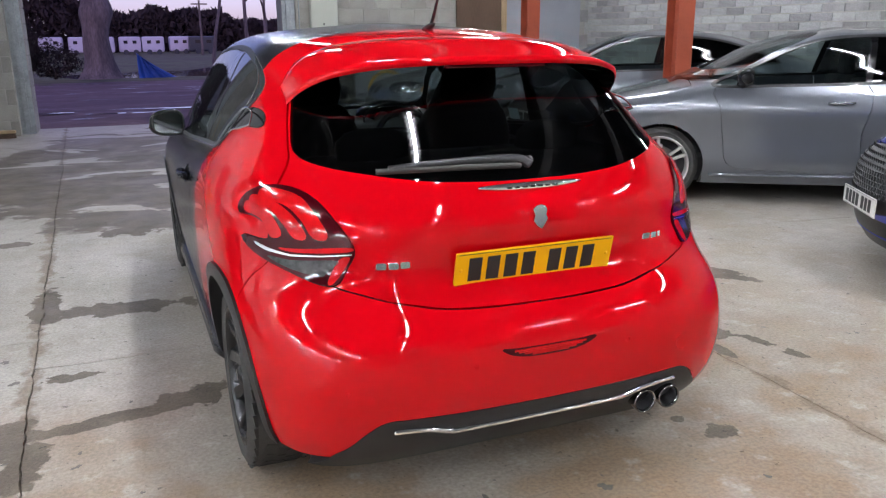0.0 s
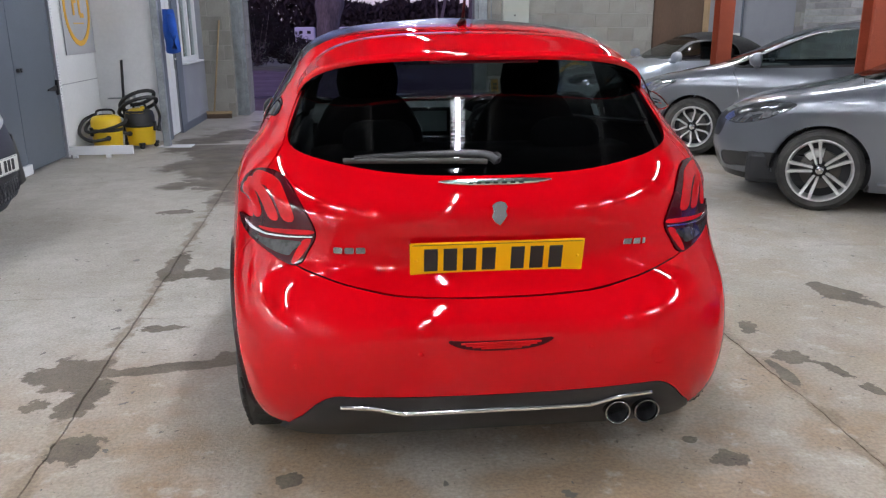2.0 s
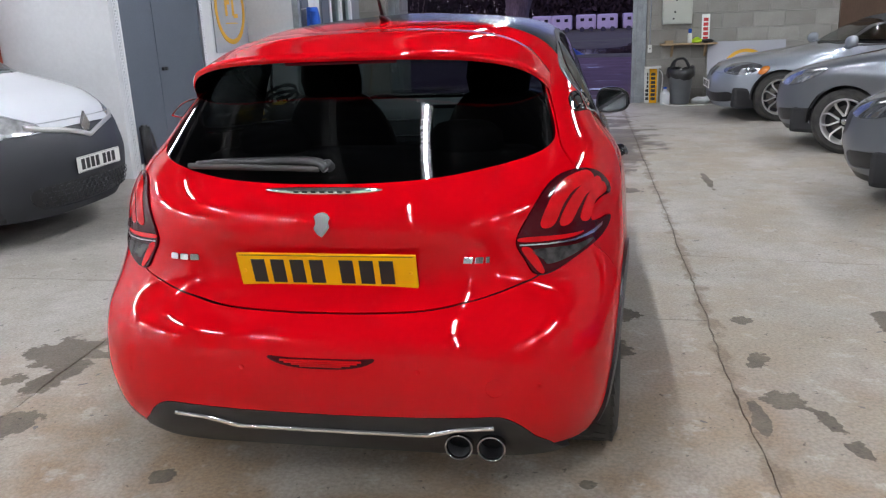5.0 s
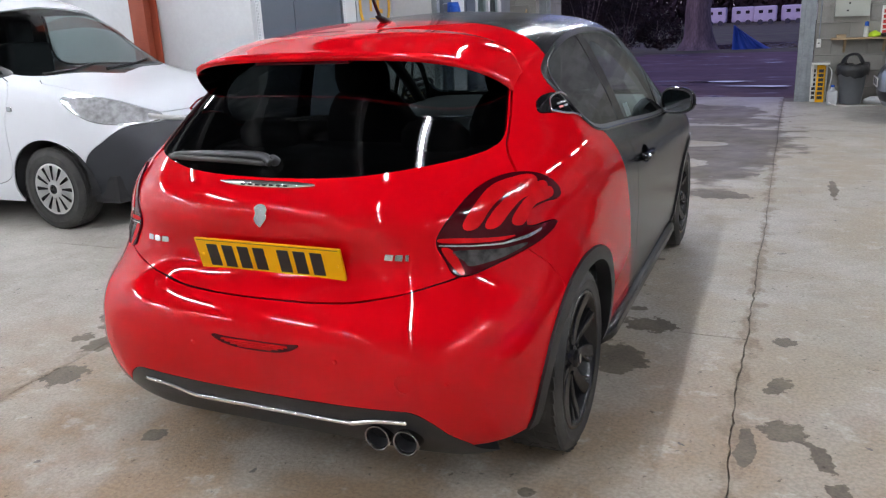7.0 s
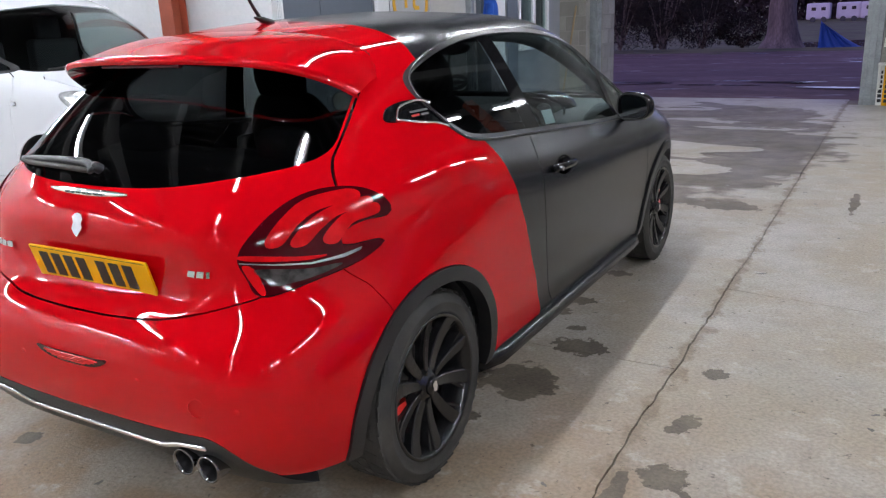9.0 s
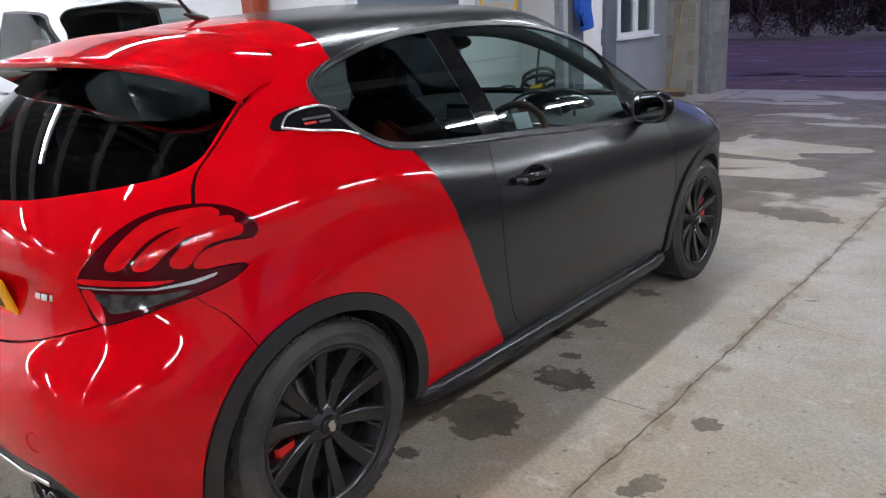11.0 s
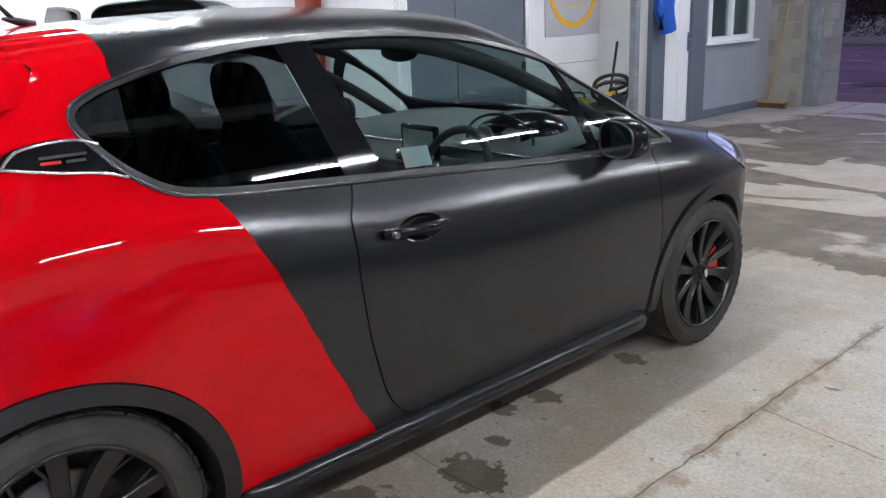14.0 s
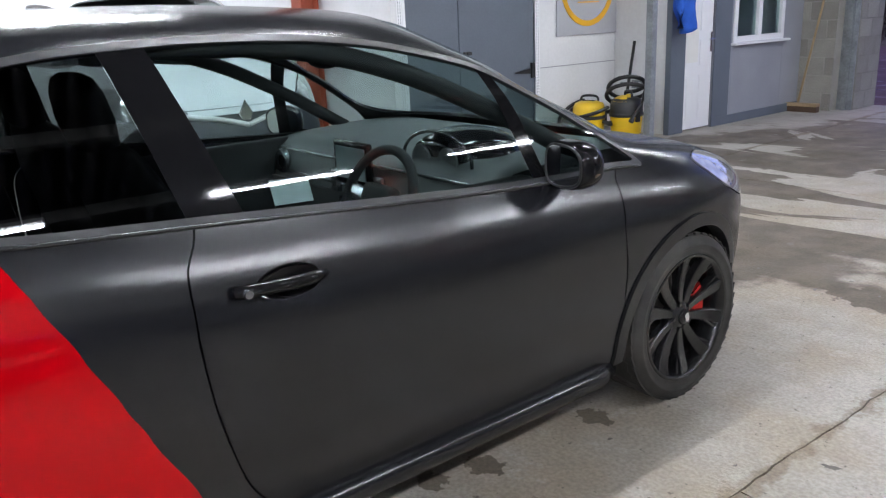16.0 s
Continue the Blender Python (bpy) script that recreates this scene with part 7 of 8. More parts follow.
def generic_shell(spec):
    z0, z1 = spec["z"]
    c = {k: soft(curve1(*spec[k]), z0, z1, 0.016) for k in ("rear", "front", "side", "bend_r", "bend_f")}
    nr, nf = soft(curve1(*spec["n_rear"]), z0, z1, 0.04), soft(curve1(*spec["n_front"]), z0, z1, 0.04)
    taper = spec.get("taper", 0.03)

    def width(y, z):
        up = smooth01((z - z0) / (z1 - z0))
        a, b = np.clip((-y - 0.5) / 1.2, 0, 2), np.clip((y - 0.3) / 1.2, 0, 2)
        return c["side"](z) * (1 - (0.015 + taper * up) * a ** 2 - (0.02 + 0.02 * up) * b ** 2)

    def outline(z):
        br, bf = c["bend_r"](z), c["bend_f"](z)
        a, b = quarter(float(nr(z)), 26)
        p = np.column_stack((a, br + (c["rear"](z) - br) * b))
        m = np.column_stack((np.ones(40), np.linspace(br, bf, 42)[1:-1]))
        a, b = quarter(float(nf(z)), 44)
        q = np.column_stack((a[::-1], bf + (c["front"](z) - bf) * b[::-1]))
        o = np.vstack((p, m, q))
        o[:, 0] *= width(o[:, 1], z)
        o[0, 0] = o[-1, 0] = 0
        return o

    def front_y(x, z):
        o = outline(z)[-44:]
        return float(np.interp(abs(x), o[::-1, 0], o[::-1, 1]))
    levels = np.concatenate((np.linspace(z0, z1 - 0.05, 62), np.linspace(z1 - 0.05, z1, 9)[1:]))
    return lofted(levels, outline), width, front_y


def vehicle(spec):
    """A parked car or van cut from its shell: panels, windows, lamps, trim and wheels."""
    v = thing(spec["name"], spec["label"], spec["category"], "", spec["at"])
    shell, width, front_y = generic_shell(spec)
    _, half = shell.split(lambda p: p[:, 0] - 1e-5)
    hub_z, arch_r, paint = spec["hub_z"], spec["arch"], spec["paint"]

    def add(name, sheet, mat, label="", skirt=0.012, parent=None):
        return sheet_part(name, sheet, mat, parent or v, label, skirt)

    def add_pair(name, sheet, mat, label="", skirt=0.012):
        return add(name, sheet, mat, label, skirt), add(name, sheet.mirrored(), mat, label, skirt)
    for axle in spec["axles"]:
        _, half = half.split(lambda p: np.hypot(p[:, 1] - axle, p[:, 2] - hub_z) - arch_r)
    for outlines, mat in spec["windows"]:
        w, half = half.split(both(outline_field(outlines, side_view), lambda p: 0.3 - p[:, 0]))
        f = outline_field(outlines, side_view)
        pane, rim = w.split(lambda p: f(p) + 0.022)
        add_pair("window_frame", rim.moved(0.001), TRIM_BLACK, "black window rubber", 0.008)
        for (y1, z1, y0, z0) in spec.get("pillars", ()):
            back, pane = pane.split(line_field(y1, z1, y0, z0))
            _, back = back.split(line_field(-99, 1, -99, 0))
            behind, strip = back.split(line_field(y1 - 0.05, z1, y0 - 0.05, z0))
            if len(behind.f):
                add_pair("side_window", behind.moved(-0.001), SHADE_GLASS if spec.get("shade") else mat, "dark side glass", 0)
            if len(strip.f):
                add_pair("pillar_trim", strip.moved(0.001), GLOSS_BLACK, "", 0)
        if len(pane.f):
            add_pair("side_window", pane.moved(-0.001), mat, "side glass", 0)
    screen, half = half.split(both(outline_field(spec["screen"], rear_view), lambda p: -p[:, 1]))
    add("windscreen", whole(screen).moved(-0.001), CAR_GLASS, "clear windscreen", 0)
    for outlines, mat, x0, name, label in spec["lamps"]:
        lampy, half = panel(half, both(outline_field(outlines, side_view), lambda p: x0 - p[:, 0], lambda p: 0.5 - p[:, 1]), 0.002)
        if len(lampy.f):
            add_pair(name, lampy.moved(0.003), mat, label, 0.012)
    for outlines, mat, name, label in spec["front_parts"]:
        piece, half = panel(half, both(outline_field(outlines, rear_view), lambda p: 1.0 - p[:, 1]), 0.0015)
        if len(piece.f):
            if piece.v[:, 0].min() > 0.1:
                add_pair(name, piece.moved(-0.004), mat, label, 0.02)
            else:
                add(name, whole(piece).moved(-0.004), mat, label, 0.02)
    for outlines, mat, name, label in spec.get("side_parts", ()):
        piece, half = panel(half, both(outline_field(outlines, side_view), lambda p: spec.get("side_from", 0.2) - p[:, 0]), 0.0015)
        if len(piece.f):
            add_pair(name, piece.moved(0.002), mat, label, 0.012)
    for outlines in spec["doors"]:
        leaf, half = panel(half, both(outline_field(outlines, side_view), lambda p: 0.4 - p[:, 0]), 0.0025)
        add_pair("door", leaf, paint, "", 0.012)
    a, b, z = spec["bonnet"]
    lid, half = panel(half, both(lambda p: a - p[:, 1], lambda p: p[:, 0] - b + 0.18 * np.clip(p[:, 1] - a, 0, 2), lambda p: z - p[:, 2]), 0.0025)
    add("bonnet", whole(lid), paint, "", 0.012)
    top, half = half.split(spec.get("top", lambda p: np.ones(len(p))))
    if len(top.f):
        add("soft_top", whole(top).moved(0.002), SOFT_TOP, "black canvas soft top", 0.01)
    add_pair("body_side", half, paint)
    inner = half.joined(lid).moved(-0.02)
    add("lining", whole(inner), LINING, "", 0)
    bm = bmesh.new()
    z0, z1 = spec["z"]
    box(bm, (-width(0, 0.3) + 0.12, spec["axles"][0] - 0.45, z0), (width(0, 0.3) - 0.12, spec["axles"][1] + 0.55, 0.42), 0.04)
    part("underside", bm, LINING, v)
    for x in (-0.38, 0.38):
        bm = bmesh.new()
        y = spec["seat"]
        box(bm, (x - 0.23, y - 0.2, 0.4), (x + 0.23, y - 0.02, z1 - 0.42), 0.05)
        box(bm, (x - 0.12, y - 0.2, z1 - 0.43), (x + 0.12, y - 0.1, z1 - 0.22), 0.04)
        part("seat", bm, SEAT, v, "", True)
    bm = bmesh.new()
    d = spec["dash"]
    box(bm, (-0.68, d - 0.1, 0.5), (0.68, d + 0.35, spec["cowl"] - 0.03), 0.05)
    part("dashboard", bm, DASH, v, "", True)
    for axle in spec["axles"]:
        for s in (1, -1):
            face = width(axle, 0.45) - 0.025 - spec["tyre_w"] / 2
            at = pose(face * s, axle, hub_z, 15, 0, 0) if s > 0 else pose(face * s, axle, hub_z, 50, 0, 180)
            spec["wheel"](v, at)
            bm = bmesh.new()
            lathe(bm, [(arch_r + 0.012, 0.26), (arch_r + 0.012, 0.0)], 30, pose((width(axle, 0.6) - 0.30) if s > 0 else -(width(axle, 0.6) - 0.04), axle, hub_z, 0, 90, 0), 85, 190)
            part("arch_liner", bm, LINING, v)
    if "mirror" in spec:
        y, z, mat = spec["mirror"]
        for s in (1, -1):
            bm = bmesh.new()
            x = float(width(np.array(y), np.array(z)))
            bmesh.ops.create_uvsphere(bm, u_segments=20, v_segments=12, radius=1.0, matrix=pose(s * (x + 0.13), y, z + 0.06) @ Matrix.Diagonal((0.115, 0.085, 0.078, 1)))
            for q in bm.verts:
                q.co.y = max(q.co.y, y - 0.035)
                q.co.z = max(q.co.z, z + 0.005)
            tube(bm, [(s * (x - 0.02), y + 0.03, z - 0.01), (s * (x + 0.08), y, z + 0.01)], [0.03, 0.03], 8)
            part("door_mirror", bm, mat, v, "", True)
    for y, z in spec.get("handles", ()):
        for s in (1, -1):
            bm = bmesh.new()
            x = float(width(np.array(y), np.array(z)))
            tube(bm, [(s * (x + 0.003), y + 0.10, z), (s * (x + 0.03), y + 0.05, z + 0.002), (s * (x + 0.03), y - 0.06, z + 0.004), (s * (x + 0.003), y - 0.10, z + 0.005)], [0.010, 0.013, 0.013, 0.010], 8)
            part("door_handle", bm, SATIN_TRIM, v, "bright door handle", True)
    if "sill" in spec:
        a, b, z, mat = spec["sill"]
        for s in (1, -1):
            bm = bmesh.new()
            tube(bm, [(s * (float(width(np.array(y), np.array(z))) + 0.004), y, z) for y in np.linspace(a, b, 10).tolist()], 0.022, 8, False, 0.7)
            part("side_sill", bm, mat, v, "", True)
    if "plate" in spec:
        z, mat = spec["plate"]
        plate_part(v, pose(0, front_y(0, z) + 0.012, z, 0, 0, 180), mat, 0.52, 0.111, False)
    return v, width, front_y


def silver_twin(v, at):
    hub = alloy_wheel(v, at, 0.318, 0.240, 0.215, ALLOY, 5, None, "twin", CHROME, RIM_BLACK)
    brake_caliper(hub, 150, 0.215, ALLOY)


def silver_loop(v, at):
    alloy_wheel(v, at, 0.315, 0.222, 0.21, ALLOY, 5, None, "petal", CHROME, RIM_BLACK)


def trim_cover(v, at):
    """A steel wheel with a silver twelve-slot plastic cover."""
    hub = alloy_wheel(v, at, 0.315, 0.205, 0.195, TRIM_BLACK, 5, None, "twin", TRIM_BLACK)
    spin, w = pose(0, 0, 0, 0, 90, 0), 0.0975
    for k in range(12):
        bm = bmesh.new()
        a = 2 * math.pi * k / 12
        pts = [(0.062, -0.014), (0.185, -0.040), (0.198, 0.0), (0.185, 0.040), (0.062, 0.014)]
        vs = [bm.verts.new(spin @ (Matrix.Rotation(a, 4, "Z") @ Vector((x * 1.0, y * 0.82, w - 0.006 - 0.03 * (x - 0.06))))) for x, y in pts]
        bm.faces.new(vs)
        bmesh.ops.solidify(bm, geom=list(bm.faces), thickness=0.008)
        part("cover_blade", bm, ALLOY, hub, "silver wheel trim blade")
    bm = bmesh.new()
    lathe(bm, [(0.036, w + 0.002), (0.064, w - 0.004), (0.070, w - 0.014)], 28, spin)
    lathe(bm, [(0.180, w - 0.008), (0.205, w - 0.006), (0.212, w - 0.014), (0.205, w - 0.02)], 40, spin)
    part("cover_ring", bm, ALLOY, hub, "", True)


HATCH_SPEC = dict(
    name="grey_hatchback", label="grey metallic five-door hatchback parked on the concrete floor", category="car", z=(0.17, 1.435), paint=PAINT_GREY,
    rear=([0.17, 0.35, 0.6, 0.8, 0.95, 1.1, 1.25, 1.35, 1.40, 1.435], [-1.95, -2.03, -2.05, -2.02, -1.97, -1.85, -1.68, -1.5, -1.0, -0.5]),
    front=([0.17, 0.3, 0.45, 0.6, 0.7, 0.78, 0.85, 0.92, 0.98, 1.03, 1.2, 1.33, 1.40, 1.435], [2.14, 2.22, 2.25, 2.23, 2.16, 2.02, 1.80, 1.48, 1.20, 1.08, 0.70, 0.40, 0.1, -0.15]),
    side=([0.17, 0.24, 0.34, 0.42, 0.50, 0.62, 0.765, 0.785, 0.85, 0.93, 0.97, 1.05, 1.2, 1.32, 1.38, 1.42, 1.435], [0.80, 0.835, 0.870, 0.872, 0.865, 0.872, 0.893, 0.892, 0.876, 0.85, 0.81, 0.775, 0.70, 0.63, 0.55, 0.35, 0.05]),
    n_rear=([0.17, 0.6, 1.0, 1.435], [4.5, 4, 3.2, 2.3]), n_front=([0.17, 0.5, 0.7, 0.9, 1.05, 1.435], [2.45, 2.45, 2.6, 3.6, 3.2, 2.6]),
    bend_r=([0.17, 1.0, 1.435], [-1.3, -1.1, -0.4]), bend_f=([0.17, 0.9, 1.0, 1.2, 1.435], [1.1, 0.95, 0.60, 0.25, -0.25]),
    hub_z=0.315, arch=0.350, axles=(-1.35, 1.35), tyre_w=0.215, wheel=silver_twin, shade=True,
    windows=[([(0.98, 0.975), (0.62, 1.15), (0.2, 1.325), (-0.2, 1.372), (-0.8, 1.36), (-1.3, 1.27), (-1.55, 1.13), (-1.45, 1.08), (-0.5, 1.00), (0.5, 0.965)], CAR_GLASS)], pillars=[(-0.27, 1.37, -0.20, 1.0)],
    screen=[(-0.3, 1.0), (0.35, 1.0), (0.70, 1.02), (0.62, 1.2), (0.54, 1.34), (0.3, 1.395), (-0.3, 1.395)],
    lamps=[([(1.56, 0.815), (1.75, 0.815), (1.98, 0.755), (2.14, 0.67), (2.05, 0.625), (1.85, 0.66), (1.66, 0.745)], LENS_DARK, 0.40, "headlamp", "smoked headlamp")],
    front_parts=[([(-0.3, 0.70), (0.30, 0.70), (0.44, 0.66), (0.40, 0.52), (0.28, 0.49), (-0.3, 0.49)], TRIM_BLACK, "grille", "black grille"), ([(0.44, 0.37), (0.62, 0.40), (0.80, 0.42), (0.78, 0.31), (0.60, 0.28), (0.44, 0.27)], TRIM_BLACK, "air_intake", "black bumper intake"),
                 ([(-0.3, 0.38), (0.30, 0.38), (0.33, 0.25), (-0.3, 0.25)], TRIM_BLACK, "air_intake", "black bumper intake"), ([(-0.3, 0.225), (0.5, 0.225), (0.95, 0.235), (0.95, 0.16), (-0.3, 0.16)], TRIM_BLACK, "splitter", "black splitter")],
    doors=[[(0.92, 0.97), (0.90, 0.8), (0.86, 0.55), (0.80, 0.33), (0.5, 0.29), (-0.15, 0.29), (-0.20, 0.6), (-0.22, 0.99), (0.3, 1.1)], [(-0.225, 0.99), (-0.205, 0.6), (-0.155, 0.29), (-0.7, 0.29), (-0.95, 0.40), (-1.08, 0.62), (-1.35, 0.78), (-1.42, 1.05), (-0.8, 1.1)]],
    bonnet=(1.12, 0.70, 0.74), seat=-0.25, dash=0.62, cowl=0.98, mirror=(0.72, 0.985, GLOSS_BLACK), handles=[(-0.02, 0.845), (-1.05, 0.87)], sill=(-0.95, 0.95, 0.245, PAINT_GREY))
v1, w1, f1 = vehicle(dict(HATCH_SPEC, at=pose(4.68, 1.64, 0, 0, 0, 58)))

SALOON_SPEC = dict(HATCH_SPEC, name="grey_saloon", label="grey metallic four-door saloon parked beside the hatchback", wheel=silver_loop, at=pose(4.78, 4.32, 0, 0, 0, 57), mirror=(0.72, 0.985, PAINT_GREY),
                   rear=([0.17, 0.35, 0.6, 0.8, 0.95, 1.02, 1.1, 1.2, 1.3, 1.37, 1.41, 1.435], [-2.10, -2.22, -2.25, -2.24, -2.20, -2.05, -1.75, -1.45, -1.15, -0.9, -0.6, -0.4]),
                   windows=[([(0.98, 0.975), (0.62, 1.15), (0.2, 1.325), (-0.2, 1.365), (-0.7, 1.335), (-1.15, 1.22), (-1.45, 1.08), (-1.30, 1.045), (-0.5, 1.00), (0.5, 0.965)], CAR_GLASS)],
                   lamps=[([(1.56, 0.815), (1.75, 0.815), (1.98, 0.755), (2.14, 0.67), (2.05, 0.625), (1.85, 0.66), (1.66, 0.745)], LENS, 0.40, "headlamp", "clear headlamp")])
v2, w2, f2 = vehicle(SALOON_SPEC)

ROADSTER = dict(
    name="silver_roadster", label="silver two-seat roadster with its black soft top up", category="car", at=pose(4.38, 7.60, 0, 0, 0, 90), z=(0.16, 1.28), paint=PAINT_SILVER,
    rear=([0.16, 0.5, 0.75, 0.84, 0.88, 0.95, 1.05, 1.15, 1.22, 1.26, 1.28], [-1.9, -2.02, -1.97, -1.85, -1.45, -1.25, -1.08, -0.92, -0.75, -0.58, -0.4]),
    front=([0.16, 0.3, 0.45, 0.58, 0.68, 0.76, 0.82, 0.87, 0.91, 1.0, 1.1, 1.2, 1.26, 1.28], [1.92, 1.99, 2.0, 1.96, 1.86, 1.62, 1.25, 0.85, 0.60, 0.45, 0.28, 0.05, -0.12, -0.25]),
    side=([0.16, 0.3, 0.5, 0.65, 0.78, 0.85, 0.90, 1.0, 1.12, 1.2, 1.25, 1.28], [0.78, 0.83, 0.86, 0.87, 0.85, 0.80, 0.72, 0.67, 0.60, 0.52, 0.40, 0.10]),
    n_rear=([0.16, 0.8, 1.28], [3.2, 3.0, 2.2]), n_front=([0.16, 0.5, 0.75, 0.9, 1.28], [2.6, 2.7, 3.2, 3.4, 2.6]), bend_r=([0.16, 0.8, 0.95, 1.28], [-1.1, -1.1, -0.7, -0.45]), bend_f=([0.16, 0.75, 0.9, 1.1, 1.28], [0.9, 0.6, 0.25, -0.05, -0.32]),
    hub_z=0.31, arch=0.342, axles=(-1.22, 1.22), tyre_w=0.215, wheel=silver_loop,
    windows=[([(0.42, 0.93), (0.25, 1.08), (0.05, 1.17), (-0.25, 1.18), (-0.50, 1.12), (-0.52, 0.92), (-0.1, 0.905)], CAR_GLASS)],
    screen=[(-0.3, 0.93), (0.3, 0.93), (0.62, 0.94), (0.54, 1.12), (0.46, 1.2), (0.25, 1.23), (-0.25, 1.23)],
    lamps=[([(1.45, 0.70), (1.60, 0.735), (1.78, 0.70), (1.86, 0.62), (1.76, 0.585), (1.58, 0.60)], LENS, 0.38, "headlamp", "clear headlamp"), ([(1.36, 0.685), (1.44, 0.69), (1.50, 0.60), (1.42, 0.60)], AMBER, 0.5, "indicator", "amber indicator")],
    front_parts=[([(0.02, 0.66), (0.13, 0.67), (0.20, 0.63), (0.16, 0.56), (0.05, 0.555)], TRIM_BLACK, "grille", "twin black grille"), ([(-0.3, 0.34), (0.35, 0.34), (0.55, 0.36), (0.62, 0.28), (0.4, 0.22), (-0.3, 0.22)], TRIM_BLACK, "air_intake", "black lower intake")],
    doors=[[(0.62, 0.87), (0.60, 0.6), (0.52, 0.30), (-0.3, 0.28), (-0.52, 0.35), (-0.60, 0.7), (-0.58, 0.90), (0.0, 0.91)]], bonnet=(0.66, 0.66, 0.60), seat=-0.35, dash=0.30, cowl=0.86, mirror=(0.45, 0.90, PAINT_SILVER), handles=[(-0.42, 0.74)], plate=(0.44, PLATE_WHITE),
    top=lambda p: np.maximum(0.925 + 0.10 * smooth01((p[:, 1] - 0.1) / 0.4) - p[:, 2], p[:, 1] - 0.30))
vehicle(ROADSTER)

BLUE = dict(HATCH_SPEC, name="blue_hatchback", label="bright blue hatchback with a black honeycomb grille", paint=PAINT_BLUE, at=pose(4.88, -1.62, 0, 0, 0, 59), wheel=silver_loop,
            lamps=[([(1.50, 0.84), (1.72, 0.83), (1.95, 0.775), (2.08, 0.70), (2.02, 0.655), (1.85, 0.70), (1.62, 0.78)], LENS_DARK, 0.36, "headlamp", "smoked headlamp")],
            front_parts=[([(-0.3, 0.74), (0.28, 0.74), (0.46, 0.68), (0.42, 0.50), (0.30, 0.40), (-0.3, 0.40)], TRIM_BLACK, "grille", "black honeycomb grille"), ([(0.50, 0.46), (0.66, 0.50), (0.82, 0.50), (0.78, 0.32), (0.56, 0.26)], TRIM_BLACK, "air_intake", "black bumper intake"),
                         ([(-0.3, 0.345), (0.34, 0.345), (0.40, 0.26), (-0.3, 0.26)], TRIM_BLACK, "air_intake", "black bumper intake"), ([(-0.3, 0.235), (0.5, 0.235), (0.95, 0.245), (0.95, 0.16), (-0.3, 0.16)], TRIM_BLACK, "splitter", "black splitter")],
            plate=(0.43, PLATE_WHITE), sill=(-0.95, 0.95, 0.245, PAINT_BLUE))
vb, wb, fb = vehicle(BLUE)
bm = bmesh.new()
for j in range(9):
    for i in range(-11, 12):
        x, z = (i + 0.5 * (j % 2)) * 0.036, 0.49 + j * 0.029
        if abs(x) < 0.40 - max(0, 0.55 - z) * 0.9:
            ring = [(x + 0.019 * math.cos(a), fb(x, z) - 0.002, z + 0.016 * math.sin(a)) for a in np.linspace(0, 2 * math.pi, 6, endpoint=False).tolist()]
            tube(bm, ring, 0.0035, 4, True, 1.0, (0, 1, 0))
part("honeycomb", bm, TRIM_BLACK, vb, "black honeycomb mesh")["kind"] = "stuff"

